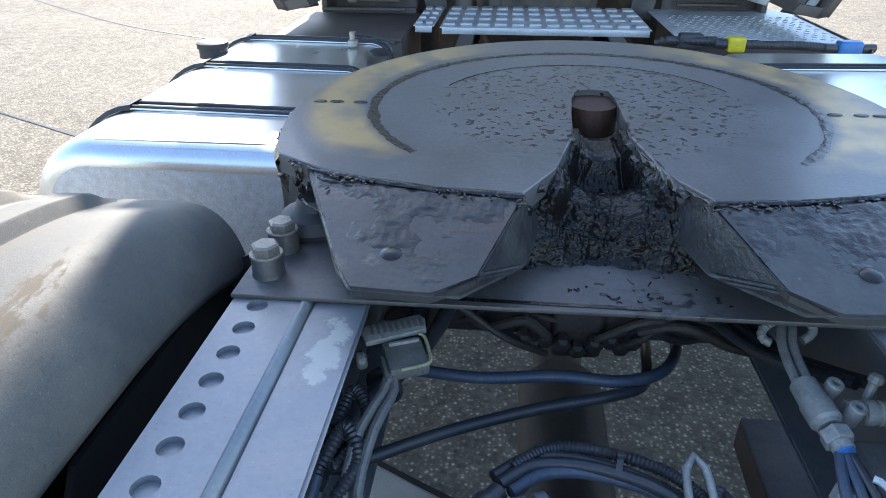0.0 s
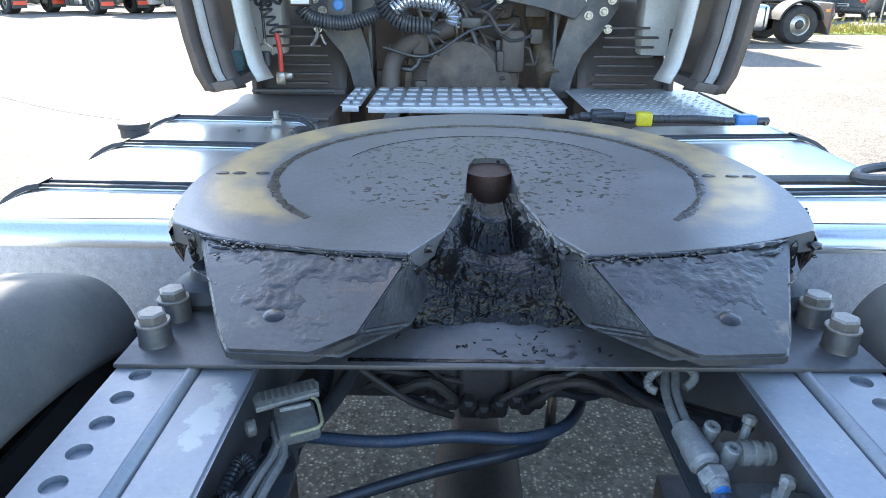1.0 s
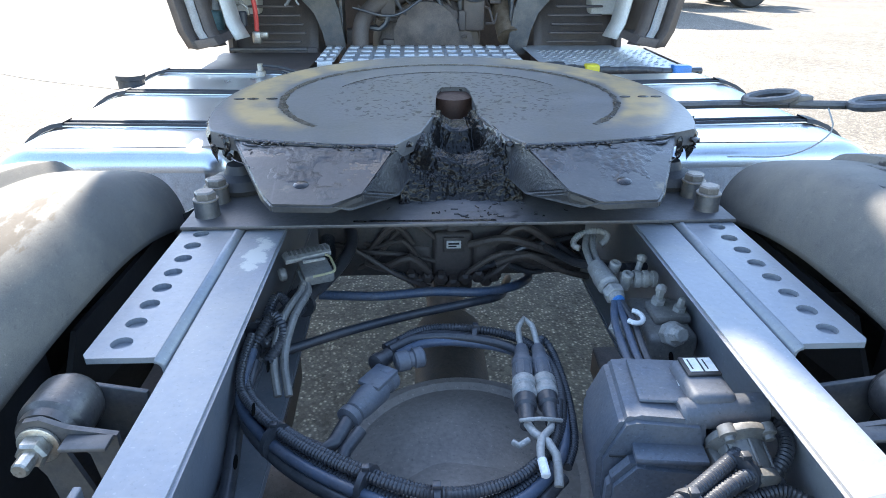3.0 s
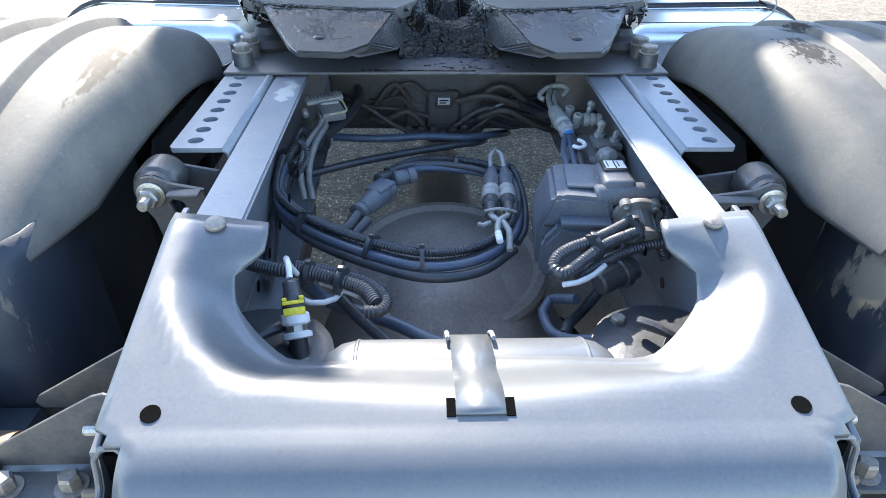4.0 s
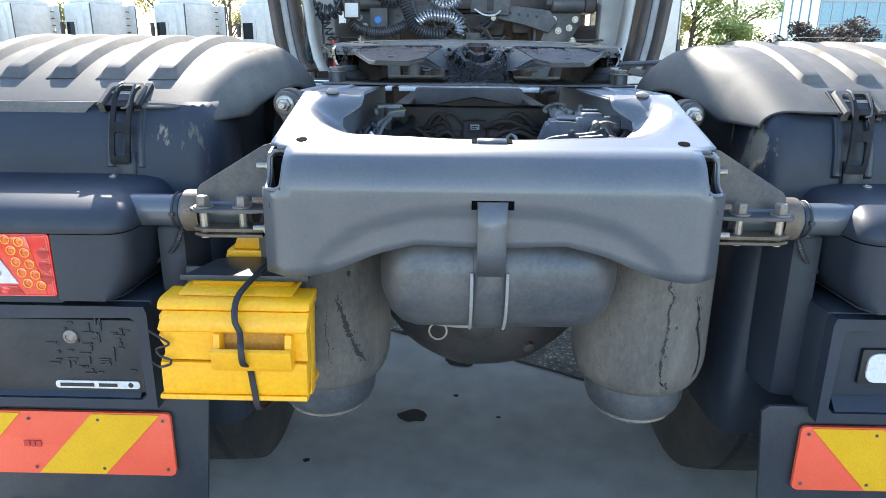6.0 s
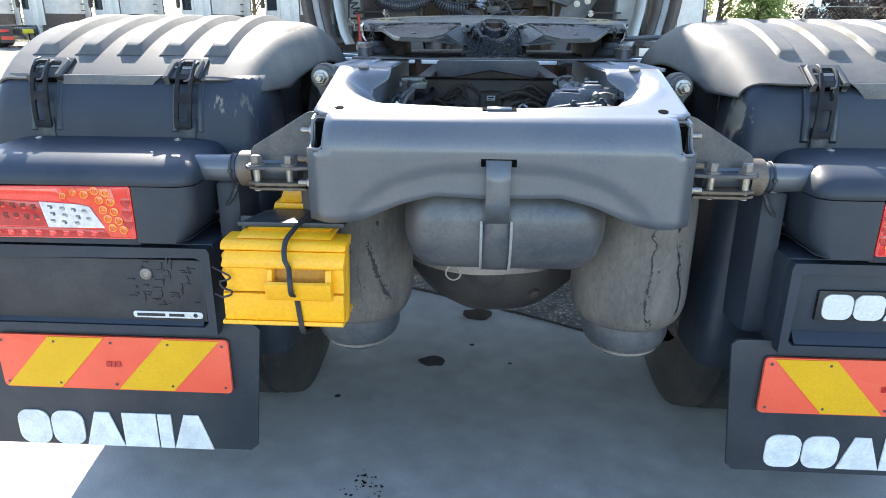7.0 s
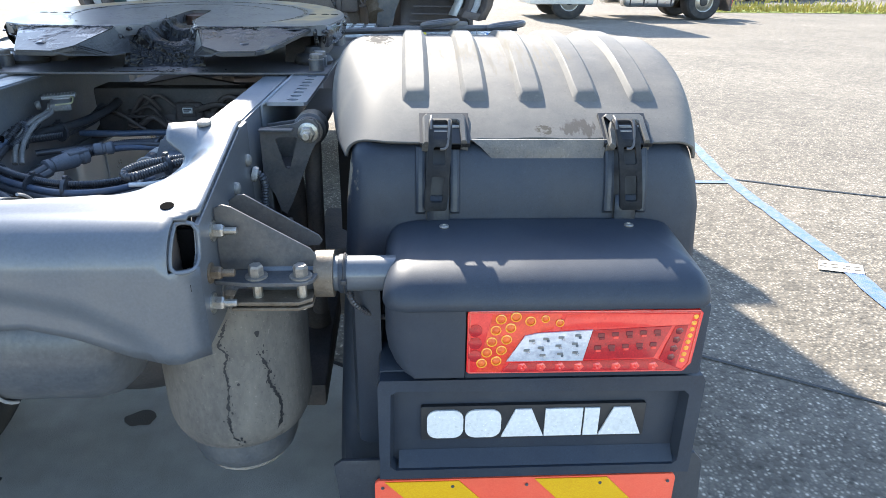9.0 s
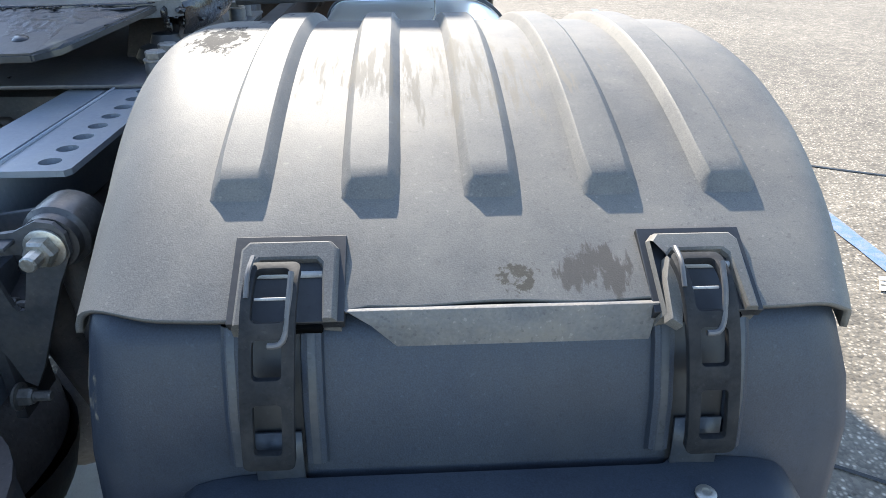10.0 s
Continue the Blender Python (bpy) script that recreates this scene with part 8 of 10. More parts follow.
# arch of lines over the drive shaft with a small white tag
def line_carrier():
    root = thing("line_carrier", (0, 1.28, 0.95), "dirty brown line carrier arch hung with hoses", "line carrier")
    arch = [(-0.36, 0.88), (-0.27, 0.99), (-0.16, 1.06), (0.0, 1.09), (0.17, 1.06), (0.27, 0.99), (0.33, 0.9), (0.29, 0.9), (0.22, 0.97), (0.15, 1.02), (0.0, 1.045), (-0.14, 1.02), (-0.23, 0.96), (-0.31, 0.88)]
    part("arch", poly(arch, "y", 1.27, 1.3, 0.004), "cab_dark", root)
    rng = random.Random(9)
    # cast valve cluster: stepped bodies with domed caps and ports
    for x, z, w, h, y in ((0.0, 0.94, 0.045, 0.075, 1.205), (-0.075, 0.93, 0.03, 0.05, 1.215), (0.075, 0.935, 0.03, 0.055, 1.215)):
        part("valve_body", box(x - w, x + w, y, y + 0.09, z - h, z + h, 0.012, 3), "cab_dark", root)
        part("valve_cap", lathe([(w * 0.75, 0), (w * 0.8, 0.008), (w * 0.55, 0.02), (w * 0.5, 0.034), (w * 0.2, 0.038)], (x, y + 0.045, z + h - 0.002), (0, -0.2, 1), 18), "cab_dark", root)
        for k in range(3):
            part("valve_port", lathe([(0.012, 0), (0.012, 0.01), (0.016, 0.012), (0.016, 0.024), (0.009, 0.03)], (x - w * 0.6 + w * 0.6 * k, y + 0.002, z - h * 0.35 - 0.012 * (k % 2)), (0, -1, -0.2), 6), "cab_dark", root)
    tag = part("tag", box(-0.015, 0.017, 1.192, 1.197, 0.982, 1.0, 0.001), "white_clean", root, "small white type label")
    part("dark_bar", box(-0.011, 0.013, 1.1905, 1.1918, 0.992, 0.996), "black", tag)
    part("dark_bar", box(-0.011, 0.007, 1.1905, 1.1918, 0.986, 0.989), "black", tag)
    part("tag_holder", box(-0.022, 0.024, 1.1972, 1.204, 0.97, 1.006, 0.002), "cab_dark", root)
    for k in range(16):
        s = rng.choice((-1, 1))
        xa, xb = s * rng.uniform(0.02, 0.1), s * rng.uniform(0.16, 0.31)
        za, zb = rng.uniform(0.88, 1.0), rng.uniform(0.9, 1.04)
        y = rng.uniform(1.17, 1.25)
        part("line", tube([(xa, y, za), (lerp(xa, xb, 0.3), y - 0.02, za + rng.uniform(0.02, 0.06)), (lerp(xa, xb, 0.7), y, lerp(za, zb, 0.7) + rng.uniform(0, 0.04)), (xb, y + 0.03, zb)], rng.uniform(0.005, 0.01), 8), rng.choice(("cab_dark", "cab_dark", "engine", "cable")), root)
    return root


line_carrier()

# right side: control module, valves, motor
root = thing("control_module", (0.21, 0.53, 0.9), "dark grey plastic control module box with chamfered lid", "control box")
rot = Matrix.Translation((0.212, 0.545, 0.98)) @ Matrix.Rotation(radians(-6), 4, "Z")
bm = bmesh.new()
outline = [(-0.064, -0.045), (0.062, -0.05), (0.062, 0.06), (0.054, 0.096), (-0.028, 0.1), (-0.044, 0.094), (-0.068, 0.035)]
add_poly(bm, outline, "y", -0.06, 0.075)
add_poly(bm, [(-0.058, -0.045), (0.056, -0.05), (0.058, 0.05), (-0.03, 0.056), (-0.058, 0.02)], "y", -0.088, -0.0602)
bmesh.ops.bevel(bm, geom=bm.edges[:], offset=0.007, segments=2, affect="EDGES")
bmesh.ops.transform(bm, matrix=rot, verts=bm.verts[:])
part("case", bm, "module", root)
part("lid", box(-0.02, 0.048, -0.03, 0.06, 0.1, 0.106, 0.003, 2, rot), "module", root)
part("seam", box(-0.055, 0.0635, -0.0615, 0.0765, 0.04, 0.044, 0.001, 1, rot), "black", root)
part("white_label", box(0.035, 0.0525, 0.0, 0.04, 0.1062, 0.107, 0.0002, 1, rot), "white_clean", root, "small white label")
part("clip_rail", box(0.03, 0.064, -0.092, -0.0885, -0.02, 0.03, 0.0015, 1, rot), "module", root)
part("lid_step", box(-0.03, 0.056, -0.0885, -0.05, 0.056, 0.064, 0.003, 2, rot), "module", root)
root = thing("valve_motor", (0.3, 0.54, 1.0), "grey cast valve motor beside the control module", "valve")
part("cap", box(0.248, 0.305, 0.5, 0.585, 1.05, 1.1, 0.01, 3), "module", root)
part("cap_lid", box(0.256, 0.3, 0.54, 0.58, 1.1, 1.104, 0.002, 2), "black", root)
lab = part("white_label", box(0.2615, 0.2775, 0.546, 0.575, 1.1042, 1.105), "white_clean", root, "white type label")
part("dark_bar", box(0.2645, 0.2665, 0.55, 0.571, 1.1053, 1.1056), "black", lab)
lab = part("white_label", box(0.2805, 0.2965, 0.546, 0.575, 1.1042, 1.105), "white_clean", root, "white type label")
part("dark_bar", box(0.284, 0.286, 0.55, 0.571, 1.1053, 1.1056), "black", lab)
part("pipe", cyl(0.02, (0.235, 0.506, 1.07), (0.345, 0.51, 1.074), 24, 0.004), "module", root)
part("back_box", box(0.278, 0.345, 0.488, 0.53, 1.02, 1.078, 0.008, 3), "module", root)
motor_axis = (0.05, -0.75, -0.36)
part("flange", lathe([(0.0, 0), (0.036, 0), (0.038, 0.003), (0.038, 0.009), (0.031, 0.013), (0.026, 0.016), (0.0255, 0.05), (0.029, 0.053), (0.03, 0.062), (0.025, 0.066), (0.0, 0.068)], (0.301, 0.488, 1.052), motor_axis, 30), "valve", root, "pale cast flange and barrel")
turn = Matrix.Translation((0.301, 0.488, 1.052)) @ Vector(motor_axis).to_track_quat("Z", "Y").to_matrix().to_4x4()
for k in range(4):
    a = 2 * math.pi * k / 4 + 0.7
    part("ear", lathe([(0.01, 0.0), (0.0105, 0.012), (0.006, 0.014), (0.006, 0.019), (0.0, 0.02)], turn @ Vector((0.036 * math.cos(a), 0.036 * math.sin(a), 0.0)), motor_axis, 12), "valve", root)
for k in range(6):
    a = 2 * math.pi * k / 6
    part("barrel_rib", box(-0.002, 0.002, 0.0245, 0.0285, 0.016, 0.05, 0.001, 1, turn @ Matrix.Rotation(a, 4, "Z")), "valve", root)
part("lug", box(0.266, 0.28, 0.455, 0.49, 0.98, 1.04, 0.004, 2), "valve", root)
def air_valve_block():
    root = thing("air_valve_block", (0.3, 0.83, 0.98), "pale dusty cast air valve block with push-fit hoses", "valve")
    part("casting", box(0.28, 0.362, 0.735, 0.87, 0.975, 1.035, 0.012, 3), "valve", root)
    part("casting_step", box(0.3, 0.36, 0.77, 0.83, 1.034, 1.05, 0.006, 2), "valve", root)

    def turned(name, prof, at, axis, seg=16, mat="fitting", note=""):
        return part(name, lathe(prof, at, axis, seg), mat, root, note, angle=30)
    # manifold towards the hoses
    run = Vector((0.012, -0.085, -0.012))
    turned("manifold", [(0.012, 0), (0.0165, 0.003), (0.0175, 0.03), (0.019, 0.034), (0.019, 0.06), (0.015, 0.064), (0.015, 0.07)], (0.24, 0.925, 1.066), run, 20)
    turned("hex_collar", [(0.0165, 0), (0.018, 0.002), (0.018, 0.016), (0.0155, 0.018)], (0.2505, 0.852, 1.056), run, 6)
    turned("push_ring", [(0.0125, 0), (0.0125, 0.01), (0.0095, 0.0125)], (0.2525, 0.836, 1.054), run, 16)
    turned("blue_ring", [(0.0105, 0), (0.0105, 0.003), (0.008, 0.004)], (0.254, 0.824, 1.0525), run, 16, "blue", "blue push-fit ring")
    for x, y, z in ((0.272, 0.912, 1.078), (0.283, 0.873, 1.076)):
        turned("boss", [(0.0105, -0.03), (0.0105, 0.0), (0.0085, 0.002), (0.005, 0.002), (0.0045, -0.006), (0.0, -0.006)], (x, y, z), (0.1, -0.25, 1), 16)
    turned("side_port", [(0.014, 0), (0.014, 0.012), (0.011, 0.013), (0.011, 0.018)], (0.276, 0.885, 1.06), (1, -0.05, 0.02), 6)
    turned("side_barrel", [(0.0115, 0), (0.016, 0.002), (0.016, 0.012), (0.0135, 0.013), (0.0135, 0.018), (0.0155, 0.019), (0.0155, 0.026), (0.013, 0.027), (0.013, 0.033), (0.015, 0.034), (0.0145, 0.041), (0.01, 0.044)], (0.295, 0.884, 1.06), (1, -0.05, 0.02), 20)
    turned("drain_tap", [(0.006, 0), (0.006, 0.02), (0.009, 0.022), (0.009, 0.03), (0.005, 0.034)], (0.312, 0.91, 1.06), (0.3, 0.3, 1), 10)
    turned("stud", [(0.012, 0), (0.012, 0.009), (0.007, 0.01), (0.007, 0.024), (0.0095, 0.025), (0.0095, 0.032), (0.005, 0.036)], (0.318, 0.815, 1.05), (0.05, -0.1, 1), 6)
    turned("stud", [(0.011, 0), (0.011, 0.008), (0.0065, 0.009), (0.0065, 0.02), (0.004, 0.024)], (0.345, 0.79, 1.05), (0.05, -0.1, 1), 6)
    turned("lower_nut", [(0.015, 0), (0.0185, 0.002), (0.0185, 0.02), (0.015, 0.022), (0.013, 0.024), (0.013, 0.032)], (0.25, 0.79, 1.02), (-0.15, -0.8, 0.45), 6)
    turned("dirty_nut", [(0.018, 0), (0.02, 0.003), (0.02, 0.02), (0.015, 0.024), (0.012, 0.04), (0.009, 0.042)], (0.315, 0.745, 1.035), (0.1, -0.75, 0.4), 8)
    part("white_clip", tube([(0.262 + 0.014 * math.cos(a), 0.765 + 0.02 * math.sin(a), 1.055) for a in [radians(75 - k * 22) for k in range(11)]], 0.0042, 8, 0.004), "white", root, "white hose clip")
    for dx in (-0.007, 0.007):
        part("hose", tube([(0.241 + dx, 0.924, 1.066), (0.241 + dx, 0.96, 1.07), (0.245 + dx, 1.0, 1.075), (0.255 + dx, 1.03, 1.078)], 0.0062, 10), "fitting", root, "pale dusty air hose")
    for dx, mat in ((0.0, "cable_blue"), (0.014, "cable"), (-0.016, "cable_blue")):
        part("hose", tube([(0.254 + dx * 0.3, 0.826, 1.05), (0.25 + dx, 0.77, 1.045), (0.246 + dx, 0.7, 1.035), (0.25 + dx, 0.63, 1.02), (0.27 + dx, 0.58, 0.99)], 0.0062, 10), mat, root, "blue air hose")
    for k in range(3):
        part("hose", tube([(0.3 + 0.02 * k, 0.95, 1.05), (0.27 + 0.02 * k, 1.0, 1.03), (0.24 + 0.02 * k, 1.08, 1.0), (0.2 + 0.03 * k, 1.18, 0.99)], 0.009, 10), "cable", root, "dark air hose")
    ring = [(0.254 + 0.032 * math.cos(a), 1.024 + 0.016 * math.sin(a), 1.074 + 0.008 * math.cos(a) + 0.01 * math.sin(a)) for a in [radians(-60 + k * 24) for k in range(13)]]
    part("loom_ring", tube(ring, 0.0068, 10, ribbed=0.001, pitch=0.005), "fitting", root, "pale ribbed loom ring")
    return root


air_valve_block()
con = bundle("conduit_knot", "folded and tied black corrugated conduit", [
    ([(0.352, 0.435, 0.99), (0.325, 0.436, 1.035), (0.295, 0.428, 1.045), (0.267, 0.414, 1.045), (0.226, 0.386, 1.045), (0.194, 0.358, 1.04), (0.166, 0.334, 1.035), (0.148, 0.324, 1.035), (0.139, 0.337, 1.04), (0.15, 0.358, 1.045), (0.173, 0.376, 1.048), (0.205, 0.392, 1.05), (0.244, 0.42, 1.05), (0.289, 0.455, 1.052), (0.325, 0.492, 1.054), (0.35, 0.506, 1.054), (0.362, 0.49, 1.052), (0.35, 0.458, 1.048), (0.325, 0.436, 1.032), (0.3, 0.42, 1.01)], 0.0098, "cable", True),
    ([(0.365, 0.4, 1.02), (0.335, 0.422, 1.025), (0.307, 0.42, 1.022), (0.281, 0.412, 1.02), (0.241, 0.39, 1.018), (0.204, 0.365, 1.015), (0.182, 0.348, 1.01)], 0.009, "cable", True),
    ([(0.152, 0.314, 1.022), (0.175, 0.322, 1.02), (0.205, 0.345, 1.018), (0.228, 0.368, 1.02)], 0.0045, "white", False),
    ([(0.2, 0.4, 0.93), (0.165, 0.44, 0.9), (0.15, 0.42, 0.89), (0.158, 0.36, 0.89), (0.2, 0.33, 0.9), (0.25, 0.31, 0.93), (0.3, 0.29, 0.95)], 0.009, "cable_blue", False),
    ([(0.26, 0.43, 0.95), (0.255, 0.46, 0.9), (0.22, 0.43, 0.88), (0.19, 0.39, 0.885), (0.18, 0.37, 0.88)], 0.01, "cable", False)])
tie(con, (0.208, 0.384, 1.042), (0.8, 0.6, 0), 0.021)
tie(con, (0.288, 0.436, 1.042), (0.8, 0.6, 0), 0.021)
root = thing("cable_connector", (0.26, 0.38, 0.95), "black ribbed cable plug under the conduit", "connector", "cable connectors")
part("body", cyl(0.021, (0.23, 0.395, 0.965), (0.3, 0.43, 0.975), 16, 0.004), "cable", root)
part("ring", cyl(0.026, (0.27, 0.415, 0.97), (0.285, 0.422, 0.972), 16, 0.003), "cable", root)
for s in (-1, 1):
    root = thing("bellows_plate", (s * 0.3, 0.22, 0.945), "dark round steel plate with hose elbow above the bellows", "mounting plate", "bellows plates")
    part("dish", lathe([(0.1, 0), (0.112, 0.004), (0.112, 0.012), (0.1, 0.018), (0.03, 0.02)], (s * 0.3, 0.235, 0.945), seg=40), "plate_dark", root)
    hex_bolt(root, (s * 0.24, 0.3, 0.957), 0.012, 0.012, mat="bolt")
    part("elbow", tube([(s * 0.3, 0.24, 0.96), (s * 0.3, 0.24, 0.985), (s * 0.28, 0.25, 0.99), (s * 0.26, 0.27, 0.985)], 0.009), "cable", root)


# ---- cab, catwalk and what shows below the cab ----
def tread_plate(name, x0, x1, y0, y1, z, rows, cols, label):
    root = thing(name, ((x0 + x1) / 2, (y0 + y1) / 2, z), label, "catwalk", "catwalk plates")
    part("sheet", box(x0, x1, y0, y1, z - 0.004, z, 0.001), "tread", root)
    part("front_lip", box(x0 + 0.01, x1 - 0.01, y0 - 0.004, y0 - 0.0005, z - 0.03, z, 0.001), "tread", root)
    dx, dy = (x1 - x0) / cols, (y1 - y0) / rows
    for i in range(cols):
        for j in range(rows):
            cx, cy = x0 + dx * (i + 0.5), y0 + dy * (j + 0.5)
            part("raised_bar", box(cx - dx * 0.36, cx + dx * 0.36, cy - dy * 0.24, cy + dy * 0.24, z + 0.0002, z + 0.012, 0.004, 1), "tread", root)
            # black bar on the closed sheet paints the shade of an open slot
            part("slot", box(cx - dx * 0.3, cx + dx * 0.3, cy + dy * 0.28, cy + dy * 0.46, z + 0.0004, z + 0.0012), "black", root)
    return root


tread_plate("catwalk_plate", -0.47, 0.5, 3.43, 4.02, 1.03, 4, 12, "silver perforated tread plate of the catwalk behind the cab")
tread_plate("catwalk_step", -0.6, -0.5, 3.46, 4.0, 1.03, 4, 2, "narrow silver perforated tread plate piece")


def diamond_plate():
    root = thing("side_step_plate", (0.95, 3.55, 1.02), "dull aluminium chequer plate on the battery box", "chequer plate")
    part("sheet", poly([(0.59, 3.37), (1.22, 3.26), (1.3, 3.34), (1.3, 4.1), (0.58, 4.1)], "z", 1.016, 1.022, 0.002), "tread", root)
    for i in range(16):
        for j in range(13):
            x, y = 0.645 + 0.04 * i + (0.02 if j % 2 else 0), 3.33 + 0.046 * j
            if x > 1.28:
                continue
            a = radians(45 if (i + j) % 2 else -45)
            part("tread_bar", box(-0.013, 0.013, -0.0035, 0.0035, 0, 0.003, 0.001, 1, Matrix.Translation((x, y, 1.022)) @ Matrix.Rotation(a, 4, "Z")), "tread", root)
    part("edge_plate", box(1.302, 1.31, 3.1, 3.95, 0.9, 1.03, 0.002), "rust", root, "rusty edge plate")
    part("battery_box", box(0.62, 1.29, 3.28, 3.95, 0.55, 1.012, 0.01), "cab_dark", root)
    return root


diamond_plate()
root = thing("left_step_plate", (-0.95, 3.6, 1.0), "black plastic cover plate beside the catwalk", "cover plate")
part("sheet", box(-1.24, -0.63, 3.3, 3.98, 0.985, 1.0, 0.004), "cab_dark", root)
part("box", box(-1.24, -0.63, 3.32, 3.98, 0.6, 0.983, 0.01), "cab_dark", root)
part("hinge_bar", cyl(0.01, (-1.15, 3.9, 1.03), (-0.7, 3.9, 1.03), 10), "bracket", root)

for x, y, z, w, mat, nm, lb in ((0.62, 3.22, 1.03, 0.05, "cable", "pipe_clamp", "black pipe clamp block"), (0.79, 3.16, 1.03, 0.035, "yellow_clip", "yellow_coupling", "yellow air line coupling"), (1.22, 3.12, 1.03, 0.045, "blue", "blue_bag", "folded blue plastic cover")):
    root = thing(nm, (x, y, z - 0.03), lb, "small fitting")
    part("body", box(x - w, x + w, y - 0.03, y + 0.03, z - 0.03, z + 0.03, 0.01, 3), mat, root)
    part("neck", cyl(0.018, (x - w - 0.05, y, z), (x - w, y, z), 12, 0.003), "cable", root)
    part("neck", cyl(0.018, (x + w, y, z), (x + w + 0.06, y + 0.01, z), 12, 0.003), "cable", root)
bundle("cross_hoses", "black hoses and straps lying across beside the catwalk", [
    ([(0.5, 3.24, 1.02), (0.65, 3.19, 1.035), (0.85, 3.16, 1.03), (1.05, 3.13, 1.035), (1.22, 3.12, 1.02)], 0.018, "cable", True),
    ([(0.48, 3.26, 1.01), (0.7, 3.23, 1.02), (0.9, 3.2, 1.02), (1.15, 3.18, 1.02)], 0.014, "cable", False)], "hose")


def side_fairing(s):
    root = thing("side_fairing", (s * 1.2, 3.45, 1.12), "dark cab side fairing with pale rubber edge strip", "fairing", "side fairings")
    # curved outline: leans in towards the bottom
    lean = [(1.12, -0.07), (1.2, -0.03), (1.35, 0.0), (1.6, 0.03), (2.0, 0.04), (3.0, 0.04)]
    def col(x, y):
        return [(s * (x + curve_at(lean, z) * 1.0), y, z) for z in (1.12, 1.16, 1.2, 1.27, 1.35, 1.47, 1.6, 1.8, 2.2, 3.0)]
    outer = grid([col(1.27, 4.3), col(1.275, 3.8), col(1.268, 3.45), col(1.255, 3.3)])
    solid(part("outer_skin", outer, "cab_dark", root, angle=60), 0.012, 0)
    solid(part("rear_edge", grid([col(1.255, 3.3), col(1.225, 3.29), col(1.2, 3.32)]), "cab_dark", root, angle=60), 0.006, 0)
    solid(part("edge_strip", grid([col(1.188, 3.33), col(1.15, 3.345)]), "strip_grey", root, "pale grey edge strip"), 0.008, 0)
    solid(part("inner_edge", grid([col(1.148, 3.35), col(1.105, 3.42)]), "cab_dark", root), 0.008, 0)
    solid(part("inner_strip", grid([col(1.1, 3.6), col(1.06, 3.75)]), "cab_white", root, "beige inner cab panel"), 0.008, 0)
    part("lower_lip", poly([(s * 1.04, 1.135), (s * 1.15, 1.112), (s * 1.19, 1.122), (s * 1.2, 1.15), (s * 1.06, 1.17)], "y", 3.3, 3.75, 0.004), "cab_dark", root)
    return root


for s in (-1, 1):
    side_fairing(s)


def cab():
    root = thing("truck_cab", (0, 4.9, 0.9), "truck cab with beige rear wall above the open engine bay", "truck cab")
    part("rear_wall", box(-1.12, 1.12, 4.3, 4.36, 1.68, 2.95, 0.01), "cab_white", root, "beige painted rear wall")
    part("shell", box(-1.25, 1.25, 4.362, 5.7, 1.62, 3.7, 0.08, 3), "cab_white", root)
    part("floor_beam", box(-1.1, 1.1, 4.25, 4.42, 1.58, 1.68, 0.012), "cab_dark", root)
    # unseen block and two plates, added to shape the shadow on the chassis
    part("roof_deflector", poly([(3.4, 2.94), (5.3, 2.94), (4.6, 3.3), (3.7, 3.34), (3.4, 3.29)], "x", -1.21, 0.35, 0.02), "cab_white", root, "unseen roof block added to shade the chassis")
    part("deflector_wing", poly([(-1.21, 3.292), (-0.955, 3.292), (-0.955, 3.62), (-1.11, 3.62), (-1.13, 3.48), (-1.21, 3.46)], "y", 3.38, 3.42, 0.006), "cab_white", root, "unseen plate added to shape the chassis shadow")
    part("deflector_wing", poly([(-0.34, 3.292), (-0.08, 3.292), (-0.27, 3.53), (-0.34, 3.53)], "y", 3.38, 3.42, 0.006), "cab_white", root, "unseen plate added to shape the chassis shadow")
    part("roof_edge", box(-1.24, 1.24, 3.45, 4.31, 2.9, 2.945, 0.01), "cab_white", root)
    for s in (-1, 1):
        part("corner_panel", box(s * 1.0, s * 1.24, 4.1, 4.3, 1.2, 2.9, 0.02), "cab_white", root)
        part("mirror", box(s * 1.32, s * 1.56, 5.25, 5.4, 2.05, 2.75, 0.03), "cab_dark", root, "side mirror housing")
        part("mirror_arm", cyl(0.02, (s * 1.2, 5.4, 2.4), (s * 1.36, 5.35, 2.4), 10), "cab_dark", root)
    part("upper_cabinet", box(0.8, 1.0, 4.2, 4.3, 1.62, 1.75, 0.01), "cab_white", root)
    part("bay_wall", box(-1.15, 1.15, 5.55, 5.62, 0.35, 1.62), "cab_dark", root)
    return root


cab()


